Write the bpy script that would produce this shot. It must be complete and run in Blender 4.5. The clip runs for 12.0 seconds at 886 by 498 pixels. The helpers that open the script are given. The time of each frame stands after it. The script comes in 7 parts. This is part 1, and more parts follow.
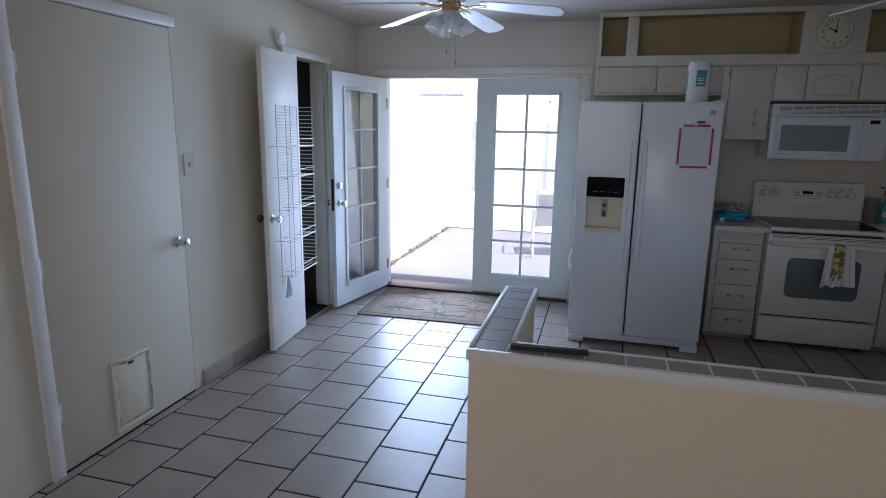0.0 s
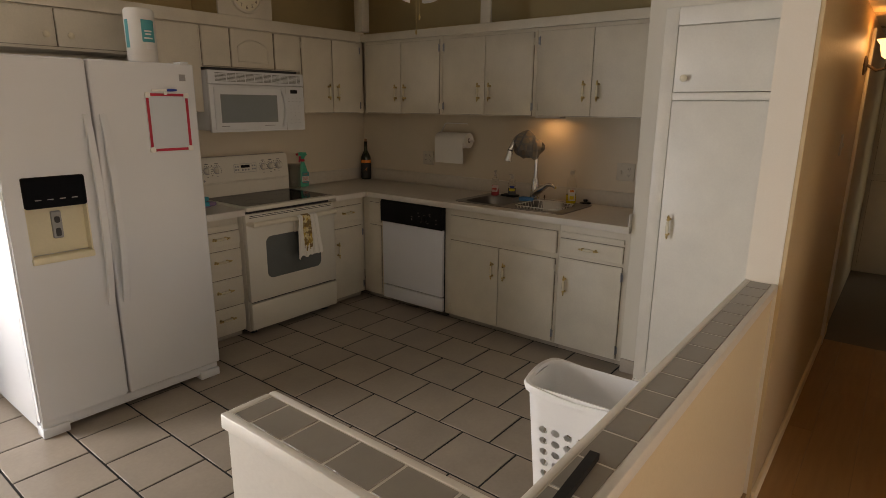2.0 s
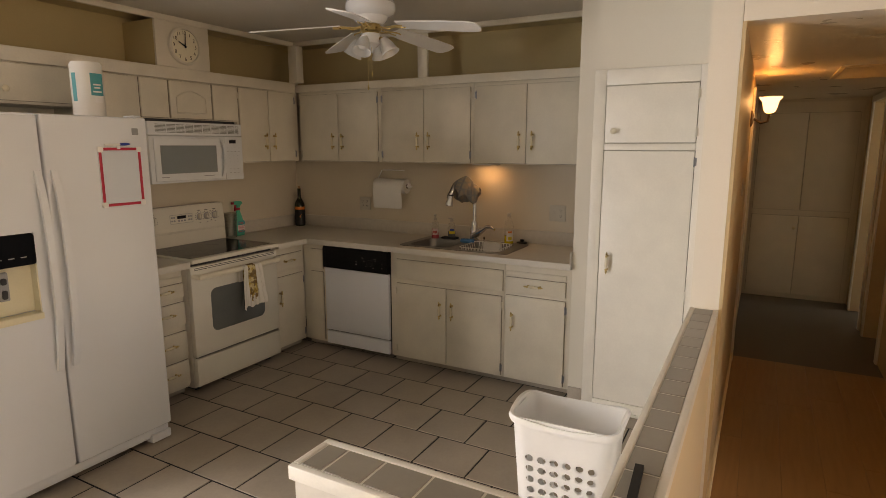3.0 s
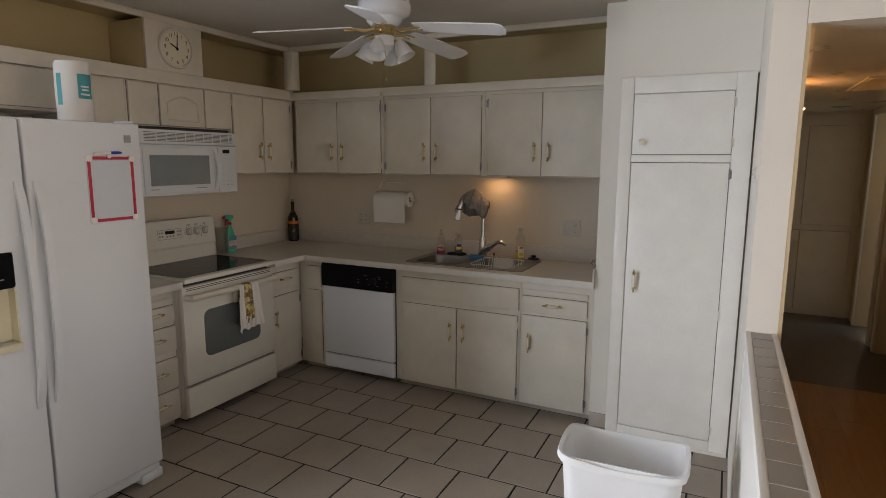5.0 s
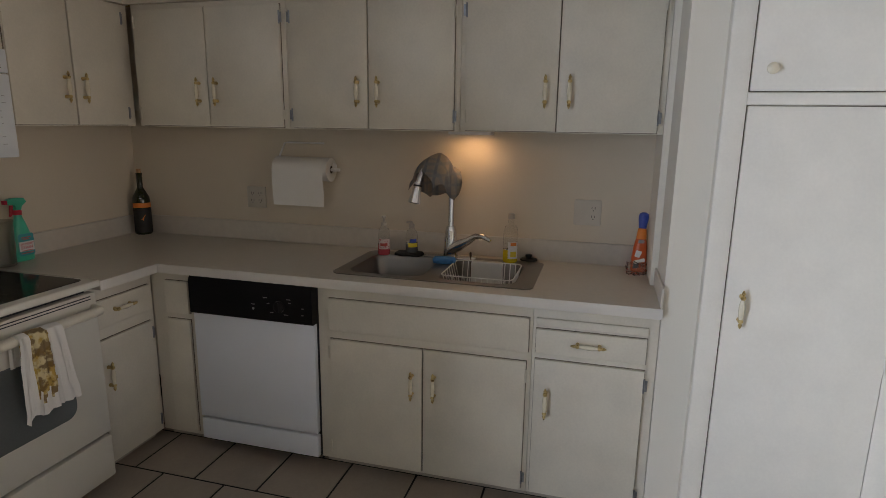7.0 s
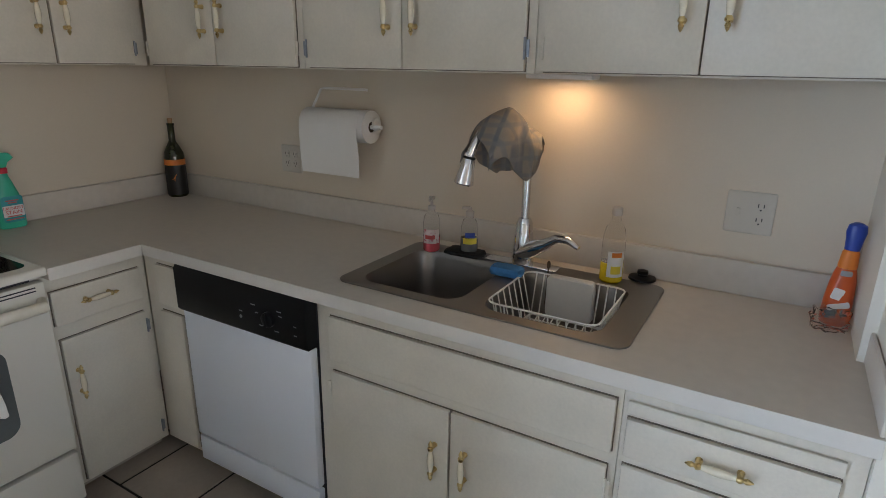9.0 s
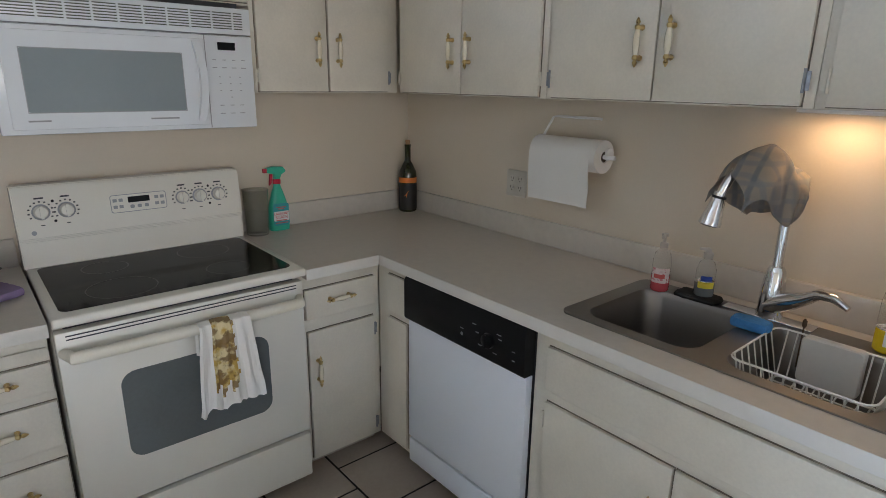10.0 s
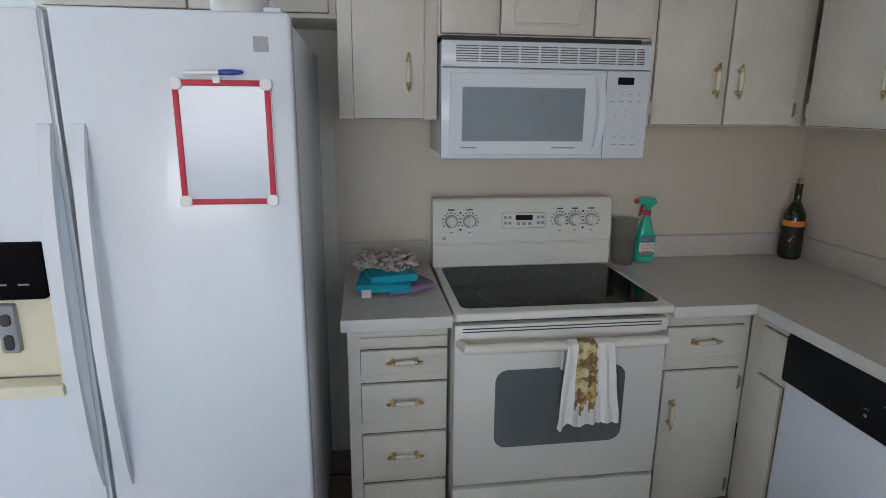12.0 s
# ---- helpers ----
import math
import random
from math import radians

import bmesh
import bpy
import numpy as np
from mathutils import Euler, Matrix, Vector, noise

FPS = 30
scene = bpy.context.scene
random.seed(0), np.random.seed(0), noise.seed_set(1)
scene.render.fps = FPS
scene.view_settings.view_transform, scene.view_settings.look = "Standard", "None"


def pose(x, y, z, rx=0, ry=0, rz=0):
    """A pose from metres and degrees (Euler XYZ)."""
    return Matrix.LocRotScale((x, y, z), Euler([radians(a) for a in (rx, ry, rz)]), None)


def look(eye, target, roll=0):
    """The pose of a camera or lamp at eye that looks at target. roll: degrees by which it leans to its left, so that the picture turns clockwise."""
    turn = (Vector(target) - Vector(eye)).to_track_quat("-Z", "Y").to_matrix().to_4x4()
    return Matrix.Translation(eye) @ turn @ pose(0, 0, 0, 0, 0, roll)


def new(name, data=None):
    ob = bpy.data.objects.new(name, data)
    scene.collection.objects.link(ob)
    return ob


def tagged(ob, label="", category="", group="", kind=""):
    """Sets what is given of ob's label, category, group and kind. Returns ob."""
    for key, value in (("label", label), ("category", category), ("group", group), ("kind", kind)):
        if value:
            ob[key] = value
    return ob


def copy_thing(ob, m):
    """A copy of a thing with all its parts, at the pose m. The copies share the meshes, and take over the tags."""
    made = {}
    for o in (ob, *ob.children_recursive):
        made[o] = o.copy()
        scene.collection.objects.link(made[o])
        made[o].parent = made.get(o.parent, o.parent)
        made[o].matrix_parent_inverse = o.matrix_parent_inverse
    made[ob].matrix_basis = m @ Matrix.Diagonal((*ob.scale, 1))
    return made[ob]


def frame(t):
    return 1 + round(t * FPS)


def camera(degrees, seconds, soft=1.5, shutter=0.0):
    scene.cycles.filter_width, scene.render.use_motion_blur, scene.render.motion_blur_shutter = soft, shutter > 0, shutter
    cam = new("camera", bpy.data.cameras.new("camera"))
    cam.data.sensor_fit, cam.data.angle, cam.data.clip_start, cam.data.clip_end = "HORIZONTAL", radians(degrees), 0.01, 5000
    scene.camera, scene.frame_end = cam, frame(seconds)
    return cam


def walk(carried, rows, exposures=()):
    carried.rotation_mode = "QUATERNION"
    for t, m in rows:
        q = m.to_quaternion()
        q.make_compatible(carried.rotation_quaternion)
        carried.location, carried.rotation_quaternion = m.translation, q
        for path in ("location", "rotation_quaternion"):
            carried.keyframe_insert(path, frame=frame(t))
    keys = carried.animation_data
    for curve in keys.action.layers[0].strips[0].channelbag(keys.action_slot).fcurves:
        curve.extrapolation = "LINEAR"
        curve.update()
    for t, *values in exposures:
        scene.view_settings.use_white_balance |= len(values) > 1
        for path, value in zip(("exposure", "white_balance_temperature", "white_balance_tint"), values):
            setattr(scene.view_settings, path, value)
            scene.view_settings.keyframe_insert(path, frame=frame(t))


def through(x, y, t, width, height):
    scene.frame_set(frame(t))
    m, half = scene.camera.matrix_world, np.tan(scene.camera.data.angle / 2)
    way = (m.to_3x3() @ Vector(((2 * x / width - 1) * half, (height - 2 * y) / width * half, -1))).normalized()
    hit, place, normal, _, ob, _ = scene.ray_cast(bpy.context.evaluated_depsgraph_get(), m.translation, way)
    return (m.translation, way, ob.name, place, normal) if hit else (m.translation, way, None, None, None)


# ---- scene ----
cam = camera(74.6, 12.0, 0.35)
METRES, EYE, TILT, LEAN, TURN = 5.3, 1.60, 0.0, 0.0, 15.5
PATH = [
    (0, (-0.021, -0.029, 1.606), (-0.527, 1.861, 1.191), 0.9),
    (0.5, (-0.261, 0.398, 1.551), (-0.218, 2.335, 1.057), 1.2),
    (1, (-0.535, 0.78, 1.574), (0.008, 2.625, 1.025), 1.1),
    (1.5, (-0.787, 1.05, 1.555), (0.386, 2.567, 0.988), 0.8),
    (2, (-0.951, 1.266, 1.59), (0.569, 2.475, 1.109), 0.4),
    (2.5, (-1.118, 1.392, 1.623), (0.528, 2.443, 1.19), 0.2),
    (3, (-1.246, 1.459, 1.645), (0.482, 2.402, 1.297), -0.0),
    (3.5, (-1.287, 1.491, 1.65), (0.486, 2.371, 1.359), -0.1),
    (3.7, (-1.292, 1.503, 1.646), (0.489, 2.368, 1.366), 0.0),
    (5.3, (-1.023, 1.924, 1.633), (0.754, 2.786, 1.317), 0.4),
    (5.5, (-0.898, 2.031, 1.653), (0.899, 2.846, 1.326), 0.3),
    (6, (-0.635, 2.377, 1.605), (1.208, 3.063, 1.242), 0.6),
    (6.5, (-0.29, 2.61, 1.574), (1.578, 3.197, 1.168), 0.5),
    (7, (0.163, 2.713, 1.549), (2.049, 3.229, 1.129), 0.8),
    (7.2, (0.354, 2.752, 1.521), (2.238, 3.259, 1.085), 0.8),
    (8.8, (1.128, 2.691, 1.526), (2.826, 3.563, 0.929), 0.7),
    (9, (1.129, 2.712, 1.536), (2.775, 3.676, 0.934), 0.9),
    (9.5, (1.108, 2.767, 1.555), (2.575, 3.997, 0.977), 0.8),
    (10, (1.068, 2.809, 1.568), (2.311, 4.276, 1.016), 0.8),
    (10.5, (1.048, 2.823, 1.555), (2.062, 4.465, 1.029), 0.5),
    (11, (1.017, 2.833, 1.569), (1.818, 4.586, 1.036), 0.7),
    (11.5, (0.981, 2.837, 1.571), (1.56, 4.677, 1.044), 0.6),
    (12, (0.902, 2.859, 1.586), (1.179, 4.781, 1.106), 0.6),
]
EXPOSURES = [(0, 1.2, 5750, 25), (0.5, 1.25, 5750, 25), (1, 1.3, 6250, 25), (1.5, 1.36, 7600, 28), (2, 1.72, 9700, 30), (2.5, 2.12, 10500, 31), (3, 2.25, 10400, 31), (3.7, 2.32, 9100, 30), (5.3, 2.13, 7550, 27), (7.2, 2.22, 7250, 26), (8.8, 2.79, 6500, 22), (10.5, 3.2, 6200, 21), (12, 3.05, 5900, 20)]
walk(cam, [(t, look(eye, target, roll)) for t, eye, target, roll in PATH], EXPOSURES)


# ---------------------------------------------------------------- light
world = bpy.data.worlds.new("sky")
scene.world = world
world.use_nodes = True
wn = world.node_tree.nodes
sky = wn.new("ShaderNodeTexSky")
sky.sky_type = "NISHITA"
sky.sun_disc = False
sky.sun_elevation = radians(57)
sky.sun_rotation = radians(106)
world.node_tree.links.new(sky.outputs[0], wn["Background"].inputs[0])
wn["Background"].inputs[1].default_value = 0.15

sun = new("sun", bpy.data.lights.new("sun", "SUN"))
sun.data.energy = 4.6
sun.data.angle = radians(0.5)
sun.data.color = (1.0, 0.95, 0.86)
sun.matrix_world = look((7.5, -2.1, 11.7), (0, 0, 0))


def area_lamp(name, place, target, wide, high, watts, colour):
    lamp = new(name, bpy.data.lights.new(name, "AREA"))
    lamp.data.shape = "RECTANGLE"
    lamp.data.size, lamp.data.size_y = wide, high
    lamp.data.energy, lamp.data.color = watts, colour
    lamp.matrix_world = look(place, target)
    return lamp


# sky light that enters by the patio doors and by the living room window
area_lamp("patio_daylight", (-1.55, 5.2, 1.08), (0.55, 0, 0.7), 0.85, 1.9, 20.5, (0.58, 0.80, 1.0)).data.spread = radians(138)
area_lamp("living_window_daylight", (-0.9, -3.12, 1.5), (-0.2, 5, 1.3), 2.6, 1.3, 6.5, (1.0, 0.962, 0.895))
area_lamp("bedroom_daylight", (5.85, -1.95, 1.45), (5.5, 0.6, 1.2), 1.0, 1.0, 3.0, (0.62, 0.90, 1.0))
# the lamp under the wall cabinets over the sink
strip = area_lamp("sink_lamp_light", (2.85, 3.32, 1.497), (2.85, 3.32, 0.9), 0.05, 0.14, 0.085, (1.0, 0.66, 0.32))
# the bulb of the hall sconce
bulb_light = new("sconce_light", bpy.data.lights.new("sconce_light", "POINT"))
bulb_light.data.energy, bulb_light.data.color, bulb_light.data.shadow_soft_size = 0.27, (1.0, 0.62, 0.28), 0.025
bulb_light.location = (3.35, 1.45, 1.945)


# ---------------------------------------------------------------- materials
def material(name, colour, rough=0.5, metal=0.0, var=0.08, scale=6.0, bump=0.0, fine=90.0, rnd=0.0, spec=0.5, glow=0.0, coat=0.0, alpha=1.0, stain=None):
    m = bpy.data.materials.new(name)
    m.use_nodes = True
    t = m.node_tree
    n, l = t.nodes, t.links
    b = n["Principled BSDF"]
    co = n.new("ShaderNodeTexCoord")
    big, small = n.new("ShaderNodeTexNoise"), n.new("ShaderNodeTexNoise")
    big.inputs["Scale"].default_value, big.inputs["Detail"].default_value = scale, 4
    small.inputs["Scale"].default_value, small.inputs["Detail"].default_value = fine, 3
    where = co.outputs["Object"]
    if rnd:
        who, far, shift = n.new("ShaderNodeObjectInfo"), n.new("ShaderNodeMath"), n.new("ShaderNodeVectorMath")
        far.operation, far.inputs[1].default_value = "MULTIPLY", 60.0
        l.new(who.outputs["Random"], far.inputs[0])
        l.new(co.outputs["Object"], shift.inputs[0])
        l.new(far.outputs[0], shift.inputs[1])
        where = shift.outputs[0]
    for s in (big, small):
        l.new(where, s.inputs["Vector"])
    add = n.new("ShaderNodeMath")
    add.operation = "MULTIPLY_ADD"
    l.new(small.outputs[0], add.inputs[0])
    add.inputs[1].default_value = 0.45
    l.new(big.outputs[0], add.inputs[2])
    ramp = n.new("ShaderNodeMapRange")
    ramp.inputs[1].default_value, ramp.inputs[2].default_value = 0.45, 1.0
    l.new(add.outputs[0], ramp.inputs[0])
    mix = n.new("ShaderNodeMix")
    mix.data_type = "RGBA"
    l.new(ramp.outputs[0], mix.inputs[0])
    lo = [c * (1 - var) for c in colour] if stain is None else list(stain)
    mix.inputs[6].default_value = (*lo, 1)
    mix.inputs[7].default_value = (*[min(1, c * (1 + var)) for c in colour], 1)
    out = mix.outputs[2]
    if rnd:
        info = n.new("ShaderNodeObjectInfo")
        hsv = n.new("ShaderNodeHueSaturation")
        mr = n.new("ShaderNodeMapRange")
        mr.inputs[3].default_value, mr.inputs[4].default_value = 1 - rnd, 1 + rnd
        l.new(info.outputs["Random"], mr.inputs[0])
        l.new(mr.outputs[0], hsv.inputs["Value"])
        l.new(out, hsv.inputs["Color"])
        out = hsv.outputs[0]
    l.new(out, b.inputs["Base Color"])
    rr = n.new("ShaderNodeMapRange")
    rr.inputs[3].default_value, rr.inputs[4].default_value = max(0.02, rough * 0.85), min(1, rough * 1.18)
    l.new(big.outputs[0], rr.inputs[0])
    l.new(rr.outputs[0], b.inputs["Roughness"])
    b.inputs["Metallic"].default_value = metal
    b.inputs["Specular IOR Level"].default_value = spec
    b.inputs["Coat Weight"].default_value = coat
    if bump:
        bp = n.new("ShaderNodeBump")
        bp.inputs["Strength"].default_value = bump
        bp.inputs["Distance"].default_value = 0.004
        l.new(small.outputs[0], bp.inputs["Height"])
        l.new(bp.outputs[0], b.inputs["Normal"])
    if glow:
        b.inputs["Emission Color"].default_value = (*colour, 1)
        b.inputs["Emission Strength"].default_value = glow
    return m


def clear(name, colour, rough=0.0, ior=1.45, through=1.0):
    m = bpy.data.materials.new(name)
    m.use_nodes = True
    b = m.node_tree.nodes["Principled BSDF"]
    b.inputs["Base Color"].default_value = (*colour, 1)
    b.inputs["Roughness"].default_value = rough
    b.inputs["IOR"].default_value = ior
    b.inputs["Transmission Weight"].default_value = through
    return m


def grained(name, light, dark, rough, stretch=(1, 14, 14), scale=3.0, rnd=0.1):
    m = material(name, light, rough, var=0.1, rnd=rnd, bump=0.05)
    n, l = m.node_tree.nodes, m.node_tree.links
    mp, wv = n.new("ShaderNodeMapping"), n.new("ShaderNodeTexNoise")
    co = next(x for x in n if x.type == "TEX_COORD")
    l.new(co.outputs["Object"], mp.inputs[0])
    mp.inputs["Scale"].default_value = stretch
    wv.inputs["Scale"].default_value, wv.inputs["Detail"].default_value = scale, 6
    l.new(mp.outputs[0], wv.inputs["Vector"])
    mix = next(x for x in n if x.type == "MIX")
    l.new(wv.outputs[0], mix.inputs[0])
    mix.inputs[6].default_value, mix.inputs[7].default_value = (*dark, 1), (*light, 1)
    return m


def checked(name, base, line, second, scale):
    """Cloth with crossing stripes in two colours."""
    m = material(name, base, 0.95, bump=0.3, fine=400)
    n, l = m.node_tree.nodes, m.node_tree.links
    b = n["Principled BSDF"]
    src = b.inputs["Base Color"].links[0].from_socket
    co = next(x for x in n if x.type == "TEX_COORD")
    for axis, col in (("X", line), ("Y", second), ("Z", line)):
        wv = n.new("ShaderNodeTexWave")
        wv.bands_direction = axis
        wv.inputs["Scale"].default_value = scale
        wv.inputs["Distortion"].default_value = 1.0
        l.new(co.outputs["Object"], wv.inputs["Vector"])
        cut = n.new("ShaderNodeMapRange")
        cut.inputs[1].default_value, cut.inputs[2].default_value, cut.inputs[4].default_value = 0.75, 0.95, 0.7
        l.new(wv.outputs["Fac"], cut.inputs[0])
        mx = n.new("ShaderNodeMix")
        mx.data_type = "RGBA"
        l.new(cut.outputs[0], mx.inputs[0])
        l.new(src, mx.inputs[6])
        mx.inputs[7].default_value = (*col, 1)
        src = mx.outputs[2]
    l.new(src, b.inputs["Base Color"])
    return m


def spotted(name, base, spots, scale, low, high, rough=0.9, bump=0.2):
    """A base colour with irregular blots of another one."""
    m = material(name, base, rough, bump=bump, fine=250)
    n, l = m.node_tree.nodes, m.node_tree.links
    b = n["Principled BSDF"]
    src = b.inputs["Base Color"].links[0].from_socket
    co = next(x for x in n if x.type == "TEX_COORD")
    for i, col in enumerate(spots):
        nz = n.new("ShaderNodeTexNoise")
        nz.noise_dimensions = "4D"
        nz.inputs["W"].default_value = 3.7 * i
        nz.inputs["Scale"].default_value, nz.inputs["Detail"].default_value = scale * (1 + 0.4 * i), 5
        l.new(co.outputs["Object"], nz.inputs["Vector"])
        cut = n.new("ShaderNodeMapRange")
        cut.inputs[1].default_value, cut.inputs[2].default_value, cut.inputs[4].default_value = low, high, 0.85
        l.new(nz.outputs[0], cut.inputs[0])
        mx = n.new("ShaderNodeMix")
        mx.data_type = "RGBA"
        l.new(cut.outputs[0], mx.inputs[0])
        l.new(src, mx.inputs[6])
        mx.inputs[7].default_value = (*col, 1)
        src = mx.outputs[2]
    l.new(src, b.inputs["Base Color"])
    return m


M_wall_west = material("cream_west_paint", (0.72, 0.655, 0.51), 0.6, var=0.04, scale=2, bump=0.12, fine=160)
M_wall = material("wall_paint", (0.75, 0.71, 0.625), 0.6, var=0.03, scale=2, bump=0.12, fine=160)
M_wall_warm = material("cream_wall_paint", (0.80, 0.68, 0.47), 0.5, var=0.04, scale=2, bump=0.35, fine=70)
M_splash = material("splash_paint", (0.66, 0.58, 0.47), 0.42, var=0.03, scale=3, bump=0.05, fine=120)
M_niche = material("tan_niche", (0.52, 0.41, 0.22), 0.6, var=0.05, scale=3, bump=0.1, fine=120)
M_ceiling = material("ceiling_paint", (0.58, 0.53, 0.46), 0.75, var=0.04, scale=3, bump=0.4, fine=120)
M_hall_wall = material("textured_hall_paint", (0.60, 0.46, 0.28), 0.45, var=0.05, scale=2, bump=0.5, fine=60)
M_hall_ceiling = material("glossy_hall_ceiling_paint", (0.74, 0.66, 0.52), 0.28, var=0.05, scale=3, bump=0.5, fine=30)
M_cab = material("cabinet_paint", (0.69, 0.64, 0.545), 0.42, var=0.08, scale=5, bump=0.14, fine=110)
M_half_white = material("half_wall_white_paint", (0.78, 0.75, 0.69), 0.55, var=0.04, scale=3, bump=0.2, fine=80)
# blotched dark brown that paints the shade in gaps round cabinet fronts
M_cab_edge = material("shaded_gap", (0.30, 0.25, 0.19), 0.7, scale=11, fine=60, stain=(0.06, 0.045, 0.03))
M_trim = material("trim_paint", (0.80, 0.77, 0.70), 0.38, var=0.05, scale=6, bump=0.12, fine=110)
M_door_blue = material("patio_door_paint", (0.72, 0.77, 0.75), 0.35, var=0.03, scale=4, bump=0.05)
M_white = material("white_enamel", (0.73, 0.76, 0.79), 0.22, var=0.015, scale=3, bump=0.03, fine=200, coat=0.2)
M_bisque = material("bisque_enamel", (0.76, 0.73, 0.65), 0.25, var=0.02, scale=3, coat=0.2)
M_cream_plastic = material("aged_cream_plastic", (0.74, 0.68, 0.50), 0.4, var=0.05, scale=10)
M_handle = material("yellowed_bisque", (0.75, 0.70, 0.585), 0.35, var=0.06, scale=12)
M_dw = material("pale_blue_white_enamel", (0.74, 0.77, 0.82), 0.4, var=0.015, scale=3)
M_black = material("black_plastic", (0.007, 0.007, 0.008), 0.3, var=0.2, spec=0.18)
M_glass_black = material("black_ceramic_glass", (0.004, 0.004, 0.005), 0.10, var=0.2, spec=0.07)
M_oven_glass = material("grey_oven_glass", (0.13, 0.145, 0.145), 0.12, var=0.1, spec=0.6)
M_mw_glass = material("grey_microwave_window", (0.23, 0.265, 0.28), 0.15, var=0.03, spec=0.6)
M_grey = material("grey_plastic", (0.30, 0.31, 0.32), 0.4)
M_darkgrey = material("dark_grey_gasket", (0.035, 0.035, 0.04), 0.6)
M_print = material("grey_print", (0.05, 0.05, 0.055), 0.6)
M_steel = material("brushed_steel", (0.28, 0.265, 0.25), 0.34, metal=1.0, var=0.05, scale=3, fine=500, bump=0.02)
M_chrome = material("chrome", (0.75, 0.76, 0.78), 0.09, metal=1.0, var=0.02)
M_hinge = material("dull_hinge_steel", (0.30, 0.32, 0.35), 0.35, metal=1.0, var=0.2, scale=60)
M_brass = material("brass", (0.60, 0.45, 0.21), 0.28, metal=1.0, var=0.15, scale=40)
M_bronze = material("dark_bronze", (0.10, 0.07, 0.05), 0.4, metal=0.8, var=0.2)
M_ceramic = material("cream_ceramic", (0.79, 0.72, 0.56), 0.2, var=0.06, scale=60, coat=0.3)
M_counter = material("speckled_laminate", (0.61, 0.56, 0.495), 0.33, var=0.05, scale=30, fine=500, bump=0.02)
M_counter_edge = material("white_laminate_edge", (0.66, 0.63, 0.58), 0.35, var=0.03, scale=10)
M_tile = material("floor_tile_glaze", (0.335, 0.277, 0.224), 0.40, var=0.12, scale=4, fine=60, bump=0.05, rnd=0.06)
M_grout = material("dark_grout", (0.010, 0.008, 0.007), 0.9, var=0.25, scale=12, bump=0.3)
M_cap_tile = material("taupe_cap_tile", (0.315, 0.29, 0.25), 0.3, var=0.06, scale=9, rnd=0.06, bump=0.03)
M_cap_grout = material("pale_cap_grout", (0.78, 0.75, 0.68), 0.8, var=0.08)
M_base_tile = material("base_tile", (0.44, 0.38, 0.32), 0.35, var=0.1, scale=8, rnd=0.06)
M_plank = grained("laminate_plank", (0.44, 0.255, 0.115), (0.29, 0.155, 0.062), 0.32, rnd=0.05)
M_dark_floor = material("dark_hall_floor", (0.12, 0.10, 0.08), 0.4, var=0.15)
M_glass = clear("window_glass", (0.95, 0.97, 0.96), 0.0, 1.5)
M_frost = clear("frosted_glass_shade", (0.90, 0.90, 0.89), 0.45, 1.12, 0.55)
M_ring = material("faint_burner_print", (0.035, 0.035, 0.038), 0.2)
M_cap = material("beige_translucent_cap", (0.50, 0.45, 0.40), 0.35, var=0.05)
M_cup = material("cloudy_plastic", (0.72, 0.70, 0.66), 0.4, var=0.04)
M_fascia = material("grey_fascia", (0.30, 0.31, 0.32), 0.7, var=0.15)
M_lit_shade = material("lit_amber_shade", (1.0, 0.66, 0.30), 0.4, glow=0.8)
M_lamp_glow = material("warm_lamp_diffuser", (1.0, 0.70, 0.36), 0.4, glow=5.0)
M_fan = material("white_fan_blade", (0.80, 0.80, 0.80), 0.4, var=0.04, scale=8)
M_plastic = material("white_plastic", (0.82, 0.81, 0.79), 0.35, var=0.02)
M_plate = material("wall_plate_plastic", (0.60, 0.56, 0.49), 0.4, var=0.03)
M_paper = material("paper", (0.75, 0.73, 0.69), 0.9, var=0.03, bump=0.2, fine=220)
M_teal_label = material("teal_label", (0.03, 0.33, 0.36), 0.5, var=0.1)
M_red = material("red_plastic", (0.55, 0.02, 0.05), 0.4)
M_blue = material("blue_plastic", (0.02, 0.06, 0.35), 0.35)
M_board = material("whiteboard", (0.62, 0.67, 0.72), 0.18, var=0.02)
M_rubber = material("black_rubber", (0.015, 0.015, 0.015), 0.7)
M_wine = material("dark_wine_glass", (0.012, 0.016, 0.006), 0.08, var=0.2, spec=0.6)
M_wine_neck = material("olive_wine_glass", (0.022, 0.024, 0.007), 0.08, spec=0.6)
M_orange = material("orange_label", (0.78, 0.22, 0.03), 0.5)
M_black_label = material("black_label", (0.010, 0.009, 0.008), 0.5)
M_cork = material("cork", (0.42, 0.24, 0.12), 0.8, var=0.2, scale=60)
M_teal = material("green_teal_plastic", (0.03, 0.45, 0.30), 0.3, var=0.05)
M_smoke = clear("smoky_glass", (0.72, 0.72, 0.66), 0.08, 1.35, 0.92)
M_clear = clear("clear_plastic", (0.97, 0.96, 0.93), 0.08, 1.06, 0.96)
M_pink = material("pink_soap", (0.62, 0.10, 0.12), 0.2)
M_yellow = material("yellow_soap", (0.70, 0.52, 0.02), 0.2)
M_blue_soap = material("slate_soap", (0.17, 0.18, 0.19), 0.2)
M_label_white = material("white_label", (0.78, 0.76, 0.74), 0.5)
M_label_yellow = material("yellow_label", (0.80, 0.62, 0.05), 0.5)
M_label_pink = spotted("flowered_label", (0.76, 0.62, 0.60), [(0.62, 0.16, 0.20), (0.50, 0.12, 0.16)], 55, 0.55, 0.62)
